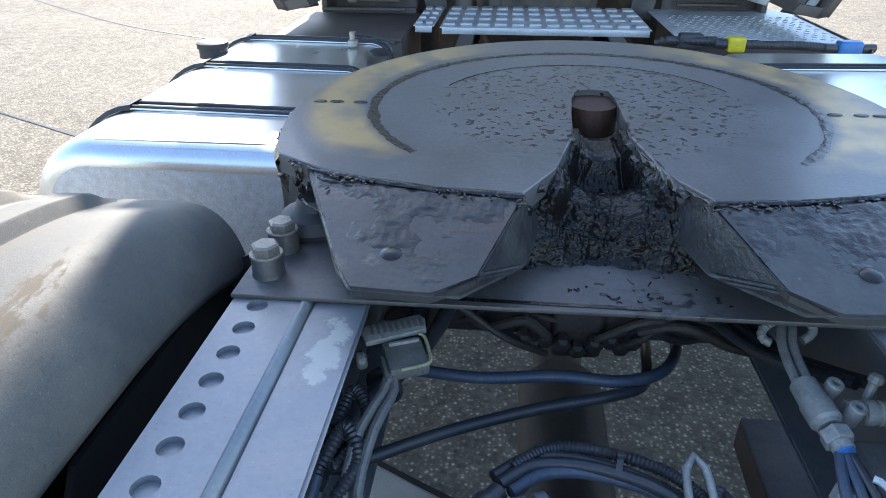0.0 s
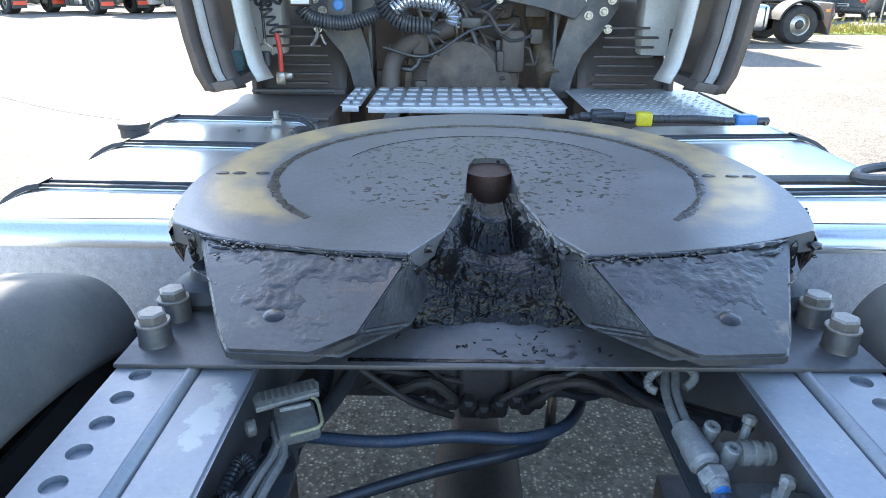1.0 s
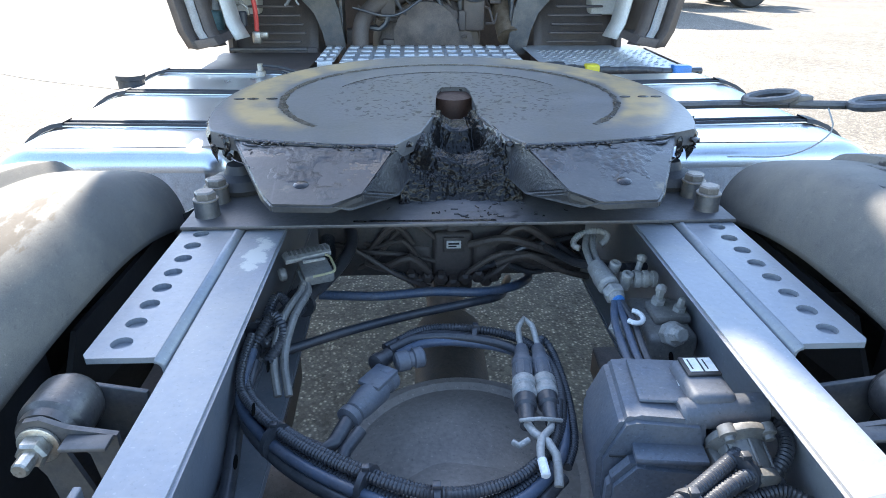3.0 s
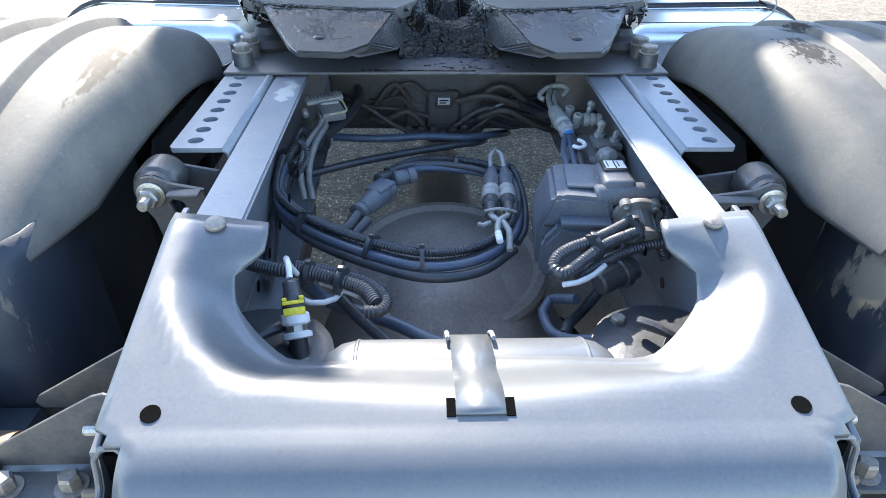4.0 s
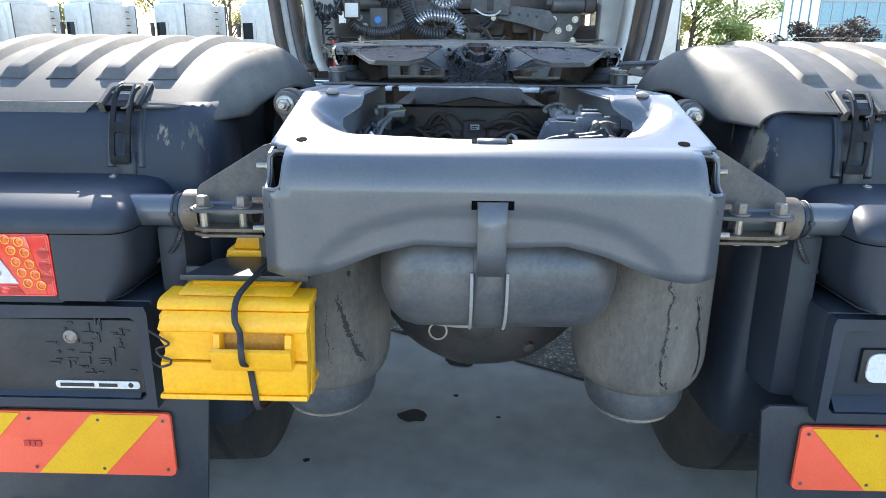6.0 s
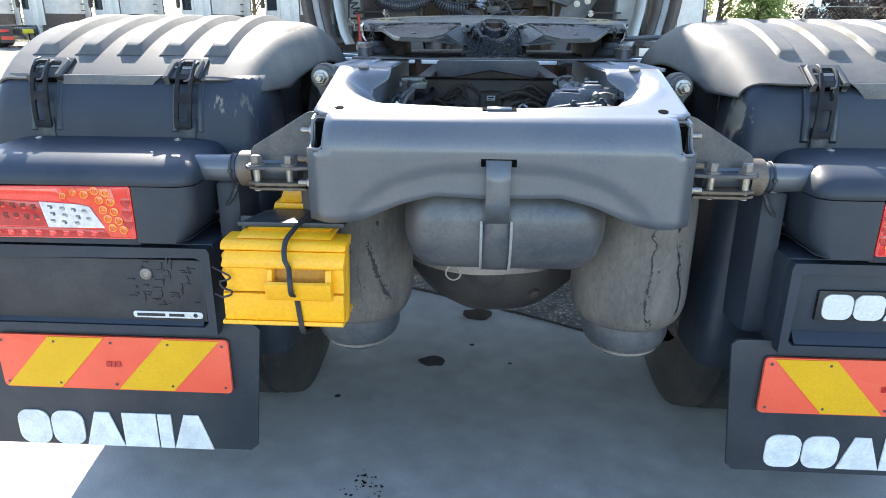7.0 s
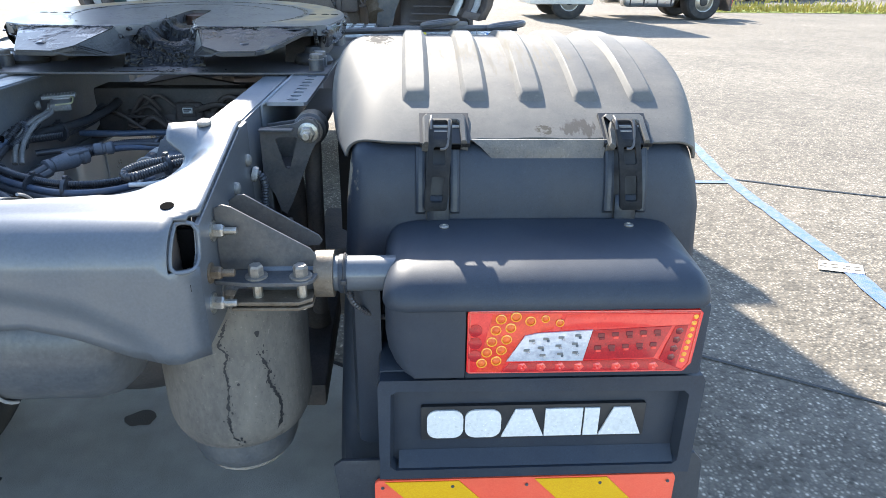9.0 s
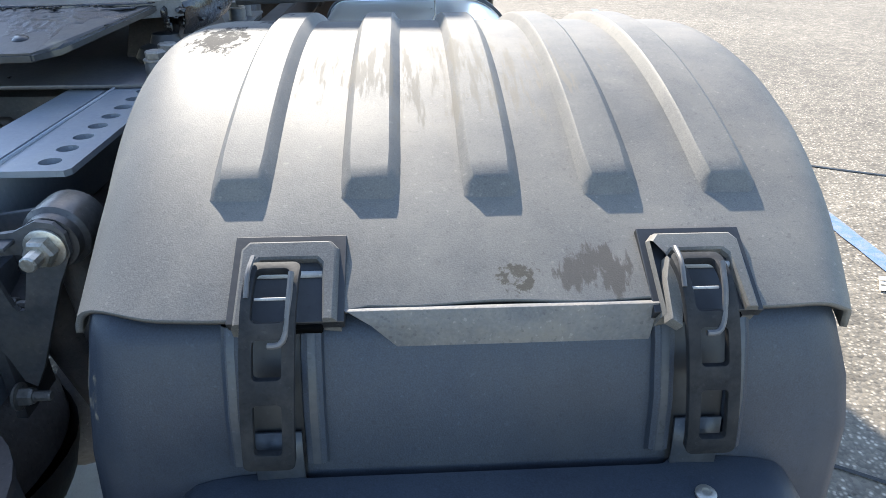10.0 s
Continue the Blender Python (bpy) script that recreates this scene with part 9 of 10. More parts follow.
def wheel_arch(s):
    root = thing("wheel_arch", (s * 0.93, 4.6, 0.5), "dark dirty front wheel arch liner under the cab", "wheel arch", "front wheel arches")
    rows = []
    for x in (0.66, 0.72, 1.1, 1.16):
        d = 0.03 if x in (0.66, 1.16) else 0
        rows.append([(s * x, 4.6 + (0.55 + d) * math.cos(a), 0.62 + (0.86 - d) * math.sin(a)) for a in [radians(190 - k * 10) for k in range(21)]])
    solid(part("liner", grid(rows), "cab_dark", root, angle=60), 0.01, 0)
    part("rear_flap", box(s * 0.66, s * 1.16, 4.03, 4.06, 0.5, 1.02, 0.006), "cab_dark", root)
    rng = random.Random(31 + s)
    for k in range(7):
        z = 1.05 + 0.05 * k
        part("rib", box(s * (0.72 + rng.uniform(0, 0.06)), s * (1.02 + rng.uniform(0, 0.06)), 4.015, 4.05, z, z + 0.012, 0.004), "cab_dark", root)
    part("tyre", lathe([(0.3, -0.14), (0.45, -0.145), (0.5, -0.12), (0.505, 0.0), (0.5, 0.12), (0.45, 0.145), (0.3, 0.14)], (s * 0.98, 4.65, 0.5), (1, 0, 0), 40), "tyre", root)
    part("side_panel", box(s * 1.15, s * 1.18, 4.0, 4.1, 0.98, 1.35, 0.006), "cab_dark", root)
    return root


for s in (-1, 1):
    wheel_arch(s)


def cab_suspension(s):
    root = thing("cab_support", (s * 0.62, 4.1, 1.0), "grey steel cab support pillar with bright bolts", "cab support", "cab supports")
    pts = [(0.48, 0.98), (0.6, 0.98), (0.62, 1.12), (0.66, 1.22), (0.74, 1.3), (0.8, 1.4), (0.84, 1.46), (0.84, 1.56), (0.6, 1.56), (0.58, 1.42), (0.52, 1.25)]
    part("pillar", poly([(s * x, z) for x, z in pts], "y", 4.02, 4.05, 0.005), "bracket", root)
    part("pillar_web", box(s * 0.5, s * 0.52, 4.05, 4.25, 1.0, 1.5, 0.004), "bracket", root)
    for x, z in ((0.68, 1.42), (0.76, 1.44), (0.79, 1.35), (0.64, 1.5), (0.8, 1.5)):
        hex_bolt(root, (s * x, 4.02, z), 0.016, 0.012, (0, -1, 0), "zinc", name="bolt")
    part("knuckle", cyl(0.055, (s * 0.62, 4.0, 1.6), (s * 0.86, 4.0, 1.6), 20, 0.01), "bracket", root)
    part("end_bush", cyl(0.06, (s * 0.86, 4.0, 1.6), (s * 0.94, 4.0, 1.6), 20, 0.012), "cab_dark", root)
    part("arm", poly([(s * 0.2, 1.5), (s * 0.22, 1.6), (s * 0.6, 1.56), (s * 0.66, 1.48), (s * 0.6, 1.4), (s * 0.42, 1.46)], "y", 3.97, 4.0, 0.005), "bracket", root)
    for k in range(5):
        # black disc on the arm paints the shade of a hole
        part("arm_hole", lathe([(0.011, 0), (0.011, 0.001)], (s * (0.25 + 0.065 * k), 3.9685, 1.545 - 0.008 * k), (0, -1, 0), 10), "black", root)
    part("upper_bracket", poly([(s * 0.58, 1.6), (s * 0.72, 1.6), (s * 0.7, 1.85), (s * 0.6, 1.85)], "y", 4.0, 4.03, 0.005), "bracket", root)
    return root


for s in (-1, 1):
    cab_suspension(s)


def engine():
    root = thing("engine", (0, 4.6, 0.6), "dirty brown engine and gearbox with hoses under the cab", "engine")
    part("gearbox", lathe([(0.2, 0), (0.3, 0.05), (0.34, 0.15), (0.36, 0.5)], (0, 4.1, 0.98), (0, 1, 0), 28), "engine", root)
    part("bell_face", lathe([(0.06, 0), (0.13, 0.03), (0.2, 0.05), (0.2, 0.12)], (0.0, 4.02, 1.08), (0, 1, 0), 24), "engine", root)
    part("block", box(-0.32, 0.36, 4.4, 5.4, 0.8, 1.4, 0.03), "engine", root)
    part("cover", box(-0.2, 0.3, 4.3, 5.0, 1.38, 1.56, 0.04), "engine", root)
    part("tank", box(0.22, 0.36, 4.12, 4.3, 1.1, 1.34, 0.03), "cab_dark", root)
    part("exhaust_pipe", cyl(0.07, (0.44, 4.4, 1.4), (0.5, 4.05, 1.08), 20), "rust", root, "rusty brown exhaust pipe")
    part("intake_hose", tube([(-0.4, 4.0, 1.0), (-0.39, 4.02, 1.15), (-0.33, 4.08, 1.24), (-0.2, 4.12, 1.3), (0.0, 4.2, 1.36)], 0.05, 14), "cab_dark", root, "thick grey hose")
    for k in range(3):
        part("hose_clip", cyl(0.056, (-0.06 + 0.03 * k, 4.16, 1.335 + 0.01 * k), (-0.05 + 0.03 * k, 4.165, 1.338 + 0.01 * k), 16), "rust", root)
    rng = random.Random(5)
    for k in range(26):
        x0, x1 = rng.uniform(-0.45, 0.45), rng.uniform(-0.45, 0.45)
        z0, z1 = rng.uniform(1.05, 1.6), rng.uniform(1.05, 1.6)
        y = rng.uniform(4.0, 4.3)
        part("line", tube([(x0, y, z0), (lerp(x0, x1, 0.35), y + rng.uniform(-0.08, 0.08), lerp(z0, z1, 0.2) - 0.06), (lerp(x0, x1, 0.7), y, lerp(z0, z1, 0.8)), (x1, y + 0.05, z1)], rng.uniform(0.006, 0.016), 7, 0.03), rng.choice(("engine", "cable", "cab_dark", "bracket")), root)
    for k in range(18):
        x, z, y = rng.uniform(-0.45, 0.45), rng.uniform(1.0, 1.55), rng.uniform(4.05, 4.3)
        a, b = rng.uniform(0.02, 0.07), rng.uniform(0.02, 0.06)
        part("casting", box(x - a, x + a, y, y + 0.1, z - b, z + b, 0.008), rng.choice(("engine", "engine", "cab_dark", "bracket")), root)
    return root


engine()


def coil_hose(path, r, wire, turns, mat, label):
    """A hose wound in a coil along a line."""
    line = smooth_line(path, 0.01)
    n = turns * 12
    pts = []
    for i in range(n + 1):
        t = i / n * (len(line) - 1)
        k = min(int(t), len(line) - 2)
        p = line[k].lerp(line[k + 1], t - k)
        d = (line[k + 1] - line[k]).normalized()
        u = d.cross(Vector((0, 1, 0.01))).normalized()
        w = d.cross(u)
        a = 2 * math.pi * turns * i / n
        pts.append(p + (u * math.cos(a) + w * math.sin(a)) * r)
    root = thing("coil_hose", path[len(path) // 2], label, "coil hose", "coil hoses")
    bm = bmesh.new()
    add_tube(bm, pts, wire, 6, 0.02)
    part("coil", bm, mat, root)
    return root


coil_hose([(-0.83, 3.8, 1.47), (-0.79, 3.8, 1.42), (-0.7, 3.8, 1.395), (-0.6, 3.8, 1.39), (-0.5, 3.8, 1.415), (-0.4, 3.82, 1.46)], 0.03, 0.009, 30, "cable", "hanging black coiled air hose behind the cab")
coil_hose([(-0.45, 3.78, 1.66), (-0.43, 3.78, 1.56), (-0.39, 3.78, 1.46), (-0.31, 3.78, 1.395), (-0.16, 3.78, 1.375)], 0.034, 0.009, 24, "cable", "hanging black coiled air hose behind the cab")
coil_hose([(-0.35, 3.74, 1.46), (-0.29, 3.74, 1.5), (-0.2, 3.74, 1.5), (-0.1, 3.74, 1.485), (-0.05, 3.74, 1.44), (-0.06, 3.74, 1.385)], 0.034, 0.008, 18, "chrome_coil", "bright coiled electric cable behind the cab")
coil_hose([(-1.03, 3.84, 1.48), (-1.01, 3.84, 1.43), (-0.99, 3.84, 1.37), (-0.975, 3.84, 1.33)], 0.028, 0.006, 4, "cable", "stretched black coiled cable behind the cab")
coil_hose([(-1.12, 3.82, 1.58), (-1.06, 3.82, 1.53), (-0.98, 3.82, 1.52), (-0.92, 3.82, 1.56)], 0.05, 0.009, 6, "cable", "loose black coiled hose behind the cab")
coil_hose([(-0.7, 3.84, 1.7), (-0.6, 3.84, 1.63), (-0.52, 3.84, 1.6), (-0.46, 3.84, 1.64)], 0.034, 0.009, 12, "cable", "black coiled air hose behind the cab")
coil_hose([(-0.28, 3.8, 1.66), (-0.2, 3.8, 1.58), (-0.12, 3.8, 1.58), (-0.06, 3.8, 1.62)], 0.034, 0.008, 10, "chrome_coil", "bright coiled electric cable behind the cab")
bundle("hanging_hoses", "black hoses hanging behind the cab", [
    ([(-1.15, 3.9, 1.75), (-1.1, 3.88, 1.58), (-1.03, 3.86, 1.5), (-0.95, 3.86, 1.54), (-0.88, 3.87, 1.7)], 0.014, "cable", False),
    ([(-0.9, 3.88, 1.62), (-0.85, 3.86, 1.47), (-0.78, 3.85, 1.42), (-0.76, 3.85, 1.34), (-0.79, 3.85, 1.28)], 0.009, "valve", False),
    ([(-0.42, 3.85, 1.68), (-0.36, 3.84, 1.5), (-0.26, 3.84, 1.4), (-0.12, 3.84, 1.34)], 0.018, "cable", False),
    ([(-1.05, 3.87, 1.48), (-1.045, 3.86, 1.38), (-1.045, 3.86, 1.28)], 0.008, "cable", False)], "hose")

root = thing("trailer_socket", (-0.645, 3.86, 1.42), "grey trailer socket panel with blue cap", "socket panel")
part("panel", box(-0.705, -0.575, 3.86, 3.9, 1.41, 1.56, 0.008), "brown_leather", root)
part("blue_cap", lathe([(0.03, 0), (0.03, 0.012), (0.022, 0.018)], (-0.645, 3.859, 1.475), (0, -1, 0), 20), "blue", root, "round blue cap")
part("collar", lathe([(0.042, 0), (0.042, 0.006)], (-0.645, 3.8598, 1.475), (0, -1, 0), 20), "bracket", root)
root = thing("work_lamp", (-0.81, 3.7, 1.46), "square clear work lamp on the cab rear", "lamp")
part("housing", box(-0.866, -0.754, 3.7, 3.75, 1.475, 1.588, 0.01), "cab_dark", root)
part("lens", box(-0.856, -0.764, 3.692, 3.6995, 1.485, 1.578, 0.003), "white_clean", root, "clear ribbed lens")
part("stalk", cyl(0.012, (-0.81, 3.74, 1.58), (-0.81, 3.86, 1.72), 10), "cab_dark", root)
root = thing("hanging_coupling", (-0.96, 3.84, 1.07), "red coupling hose with steel glad hand", "air coupling")
part("hose", tube([(-0.975, 3.84, 1.335), (-0.965, 3.84, 1.25), (-0.967, 3.84, 1.14)], 0.013, 10), "red", root, "bright red hose")
part("glad_hand", box(-0.995, -0.945, 3.82, 3.86, 1.07, 1.14, 0.012, 3), "zinc", root, "steel coupling head")
part("lever", box(-0.95, -0.905, 3.825, 3.85, 1.1, 1.135, 0.008, 2), "zinc", root)
root = thing("hanging_plug", (-1.045, 3.85, 1.17), "dark cable plug hanging on a steel hook", "plug")
part("plug", cyl(0.028, (-1.045, 3.85, 1.165), (-1.045, 3.85, 1.245), 16, 0.006), "cable", root)
part("hook", tube([(-1.085, 3.85, 1.225), (-1.083, 3.85, 1.26), (-1.045, 3.85, 1.285), (-1.007, 3.85, 1.26), (-1.005, 3.85, 1.225)], 0.007, 8), "zinc", root)
part("eye", cyl(0.012, (-1.045, 3.84, 1.295), (-1.045, 3.86, 1.295), 12), "zinc", root)
root = thing("hanging_wire", (-0.78, 3.85, 1.26), "thin pale wire hanging behind the cab", "wire")
part("wire", tube([(-0.755, 3.85, 1.4), (-0.762, 3.85, 1.34), (-0.785, 3.85, 1.29), (-0.8, 3.85, 1.275)], 0.007, 8), "fitting", root)
part("tail", tube([(-0.745, 3.85, 1.33), (-0.73, 3.85, 1.29), (-0.72, 3.85, 1.28)], 0.006, 8), "fitting", root)
root = thing("washer_bottle", (-1.16, 3.75, 1.13), "translucent teal bottle with white bent filler tube", "bottle")
part("bottle", box(-1.206, -1.122, 3.71, 3.79, 1.13, 1.26, 0.02, 3), "bottle", root)
part("shoulder_band", box(-1.208, -1.12, 3.708, 3.792, 1.185, 1.2, 0.003, 2), "bottle", root)
part("filler_tube", tube([(-1.158, 3.75, 1.255), (-1.15, 3.75, 1.31), (-1.135, 3.75, 1.365), (-1.105, 3.75, 1.41)], 0.021, 12), "white", root, "white bent filler tube")
root = thing("mid_bracket", (0.2, 3.9, 1.5), "grey steel bracket plate with slot behind the cab", "bracket")
part("plate", poly([(0.02, 1.54), (0.3, 1.52), (0.32, 1.72), (0.04, 1.72)], "y", 3.92, 3.94, 0.003), "bracket", root)
# black bar on the plate paints the shade of its slot
part("slot", box(0.14, 0.19, 3.9165, 3.9195, 1.55, 1.63, 0.001), "black", root)
part("wire", tube([(0.05, 3.9, 1.56), (0.12, 3.89, 1.52), (0.2, 3.89, 1.52), (0.24, 3.9, 1.55)], 0.006), "white", root)
hex_bolt(root, (0.19, 3.92, 1.5), 0.012, 0.02, (0, -1, 0), "zinc")


# ---- ground marks ----
def strip(name, pts, w, z, mat, label):
    """A painted line or joint along points on the ground, with uneven edges."""
    bm = bmesh.new()
    line = smooth_line([(x, y, z) for x, y in pts], 0.12)
    prev = None
    for i, p in enumerate(line):
        d = (line[min(i + 1, len(line) - 1)] - line[max(i - 1, 0)]).normalized()
        sd = Vector((-d.y, d.x, 0))
        a = w * (1 + 0.3 * noise.noise(Vector((p.x * 5, p.y * 5, 1))))
        b = w * (1 + 0.3 * noise.noise(Vector((p.x * 5, p.y * 5, 9))))
        cur = (bm.verts.new(p + sd * a), bm.verts.new(p - sd * b))
        if prev:
            bm.faces.new([prev[0], cur[0], cur[1], prev[1]])
        prev = cur
    return tagged(part(name, bm, mat, None, smooth=False), label, "ground marking", "", "structure")


flat_sheet("pavement", [(-3.4, -3.5), (4.2, -3.5), (4.2, -1.25), (1.52, 0.43), (0.33, 1.28), (-0.48, 1.72), (-1.6, 2.3), (-3.4, 2.3)], 0.004, "concrete", "smooth grey concrete slab in shade")
strip("joint_1", [(4.2, -1.25), (1.52, 0.43), (0.33, 1.28), (-0.48, 1.72), (-1.6, 2.3)], 0.01, 0.0085, "stain", "dark tarred joint in the yard surface")
strip("joint_2", [(1.2, 1.66), (1.865, 1.237), (2.484, 0.849), (4.0, -0.1)], 0.008, 0.005, "stain", "dark tarred joint in the yard surface")
strip("joint_3", [(-8.0, 7.0), (-4.22, 5.1), (-3.3, 4.63), (-2.0, 4.0)], 0.012, 0.005, "stain", "dark tarred joint in the yard surface")
strip("joint_4", [(-9.0, 11.8), (-5.46, 9.04), (-3.45, 7.94), (-1, 6.6)], 0.015, 0.005, "stain", "dark tarred joint in the yard surface")
strip("marking_1", [(3.18, 4.44), (3.05, 3.56), (2.99, 2.08), (2.94, 1.66), (2.88, 0.6), (2.8, -1.0)], 0.045, 0.006, "line_blue", "worn blue parking line painted on asphalt")
strip("marking_2", [(3.18, 4.44), (3.4, 7.0), (3.7, 10)], 0.045, 0.006, "line_blue", "worn blue parking line painted on asphalt")
strip("marking_3", [(2.2, 3.58), (3.05, 3.5)], 0.03, 0.0065, "line_blue", "worn blue parking line painted on asphalt")
strip("joint_5", [(3.1, 3.58), (3.97, 3.16), (6, 2.4)], 0.012, 0.005, "stain", "dark tarred joint in the yard surface")
flat_sheet("marking_4", [(2.82, 2.02), (2.893, 2.136), (3.083, 2.06), (3.027, 1.951)], 0.008, "line_white", "pale paint marking field beside the blue line", "ground marking")
for i in range(4):
    for j in range(2):
        c = Vector((2.872 + 0.05 * i, 2.063 - 0.02 * i)) + Vector((0.02, 0.034)) * (j - 0.3)
        flat_sheet("marking_bar", [(c.x - 0.017, c.y + 0.004), (c.x + 0.017, c.y - 0.009), (c.x + 0.022, c.y + 0.003), (c.x - 0.012, c.y + 0.016)], 0.0095, "asphalt", "bare bar in the pale marking", "ground marking")


def blot(name, x, y, rx, ry, seed, mat, label):
    bm = bmesh.new()
    vs = []
    for k in range(28):
        a = 2 * math.pi * k / 28
        r = 1 + 0.28 * noise.noise(Vector((math.cos(a) * 1.6, math.sin(a) * 1.6, seed)))
        vs.append(bm.verts.new((x + rx * r * math.cos(a), y + ry * r * math.sin(a), 0.0075)))
    bm.faces.new(vs)
    return tagged(part(name, bm, mat, None, smooth=False), label, "stain", "", "structure")


for k, (x, y, a, b) in enumerate(((-0.2, 0.9, 0.055, 0.04), (-0.03, 1.36, 0.07, 0.06), (-0.52, 0.62, 0.012, 0.01), (0.1, 0.9, 0.008, 0.008), (-0.05, 1.05, 0.01, 0.012))):
    blot("stain", x, y, a, b, k * 3.1, "stain", "black oil stain on the concrete")
rng = random.Random(51)
bm = bmesh.new()
for k in range(46):
    x, y, r = rng.gauss(-0.35, 0.03), rng.gauss(0.15, 0.04), rng.uniform(0.0015, 0.006)
    bm.faces.new([bm.verts.new((x + r * rng.uniform(0.6, 1.3) * math.cos(g), y + r * rng.uniform(0.6, 1.3) * math.sin(g), 0.0075)) for g in (0, 0.9, 1.8, 2.7, 3.6, 4.5, 5.4)])
tagged(part("oil_specks", bm, "stain", None, smooth=False), "scattered black oil specks on the concrete", "stain", "", "stuff")


# ---- vehicles in the distance ----
def far_wheel(root, m, x, y, r, w, side):
    t = part("tyre", lathe([(r * 0.55, -w), (r * 0.9, -w), (r, -w * 0.8), (r, w * 0.8), (r * 0.9, w), (r * 0.55, w)], m @ Vector((x, y, r)), (m.to_3x3() @ Vector((1, 0, 0))), 28, caps=False), "tyre", root)
    out = m.to_3x3() @ Vector((side, 0, 0))
    at = m @ Vector((x + side * w * 0.72, y, r))
    rim = part("rim", lathe([(r * 0.58, 0.04), (r * 0.52, 0.03), (r * 0.5, -0.02), (r * 0.3, 0.03), (r * 0.24, 0.035)], at, out, 24, caps=False), "zinc", t, "bright steel rim")
    part("hub", lathe([(r * 0.25, 0.02), (r * 0.22, 0.06), (r * 0.1, 0.07)], at, out, 14), "black", t)


def parked_tractor(x, y, yaw, bare=False):
    """A parked tractor unit: nose along its own y."""
    m = pose(x, y, 0, 0, 0, yaw)
    root = thing("parked_truck", (x, y, 0), "white parked tractor unit standing in the yard", "truck", "parked trucks")
    B = lambda *a, **k: box(*a, m=m, **k)
    part("frame", B(-0.42, 0.42, -1.2, 4.2, 0.75, 0.98, 0.02), "cab_dark", root)
    part("cab_side", box(-1.25, 1.25, 3.0, 5.0, 1.0, 3.7, 0.16, 3, m), "cab_white", root)
    part("roof_fairing", box(-1.1, 1.1, 3.05, 4.7, 3.6, 3.95, 0.14, 3, m), "cab_white", root)
    part("lower_panel", box(-1.24, 1.24, 3.25, 5.1, 0.4, 1.08, 0.06, 2, m), "cab_white", root)
    part("windscreen", box(-1.1, 1.1, 4.98, 5.02, 1.95, 2.85, 0.01, 1, m), "glass", root)
    for s in (-1, 1):
        part("side_window", box(s * 1.246, s * 1.262, 4.0, 4.75, 1.95, 2.75, 0.004, 1, m), "glass", root)
        if not bare:
            part("side_fairing", box(s * 1.2, s * 1.26, 2.35, 3.02, 1.15, 3.65, 0.02, 2, m), "cab_white", root)
            part("gap_strip", box(s * 1.225, s * 1.264, 2.28, 2.345, 1.15, 3.6, 0.004, 1, m), "cab_dark", root)
        part("mirror", box(s * 1.3, s * 1.5, 4.85, 5.0, 2.05, 2.75, 0.03, 2, m), "cab_dark", root)
        part("door_line", box(s * 1.252, s * 1.2535, 3.75, 3.765, 1.1, 2.9, 0, 1, m), "cab_dark", root)
        part("tank", box(s * 0.65, s * 1.26, 0.85, 2.35, 0.35, 1.0, 0.12, 3, m), "alu", root)
        for k in range(4):
            part("tank_band", box(s * 1.255, s * 1.268, 0.98 + 0.4 * k, 1.02 + 0.4 * k, 0.4, 0.95, 0.002, 1, m), "rubber", root)
        if bare:
            arc = [(0.62 * math.cos(a), 0.5 + 0.62 * math.sin(a)) for a in [radians(12 + 156 * k / 16) for k in range(17)]]
            arc += [(0.57 * math.cos(a), 0.5 + 0.57 * math.sin(a)) for a in [radians(168 - 156 * k / 16) for k in range(17)]]
            bm = poly(arc, "x", s * 0.6, s * 1.27)
            bmesh.ops.transform(bm, matrix=m, verts=bm.verts[:])
            part("mudguard", bm, "tyre", root, "arched black mudguard")
        else:
            part("mudguard", box(s * 0.55, s * 1.27, -0.75, 0.72, 1.0, 1.14, 0.06, 3, m), "cover", root)
        part("flap", box(s * 0.6, s * 1.26, -0.82, -0.76, 0.25, 1.05, 0.01, 1, m), "cab_dark", root)
        part("tail_lamp", box(s * 0.8, s * 1.22, -0.86, -0.822, 0.78, 0.92, 0.01, 1, m), "lens_red", root)
        part("reflector", box(s * 0.62, s * 1.22, -0.85, -0.822, 0.4, 0.58, 0.004, 1, m), "ref_red", root)
        part("side_marker", box(s * 1.262, s * 1.275, -0.72, -0.6, 0.82, 0.9, 0.004, 1, m), "orange", root)
        far_wheel(root, m, s * 0.95, 0.0, 0.5, 0.28, s)
        far_wheel(root, m, s * 1.05, 3.95, 0.5, 0.15, s)
    part("plate_board", B(-0.3, 0.25, -1.25, -1.21, 0.72, 0.95, 0.004), "yellow_clip", root)
    part("end_beam", B(-0.42, 0.42, -1.2, -1.0, 0.7, 1.05, 0.02), "paint", root)
    part("coupling", lathe([(0.42, 0), (0.46, 0.03), (0.46, 0.08), (0.4, 0.1)], m @ Vector((0, 0.2, 1.05)), (0, 0, 1), 24), "steel_dark", root)
    part("cab_back", B(-1.18, 1.18, 2.97, 2.999, 1.75, 3.6), "cab_white", root)
    part("under_cab", B(-1.18, 1.18, 2.9, 2.998, 0.6, 1.745), "cab_dark", root)
    for k in range(5):
        part("step_bracket", box(1.0, 1.2, 2.86, 2.9, 1.9 + 0.35 * k, 1.95 + 0.35 * k, 0.004, 1, m), "cab_dark", root)
    return root


for k, (x, y) in enumerate(((-34.5, 37.0), (-29.8, 36.0), (-25.2, 35.2), (-20.6, 34.5), (-16.2, 34.0), (-11.2, 33.6), (-6.6, 33.4), (-2.0, 33.2))):
    parked_tractor(x, y, 57)
parked_tractor(9.2, 20.2, 92, True)


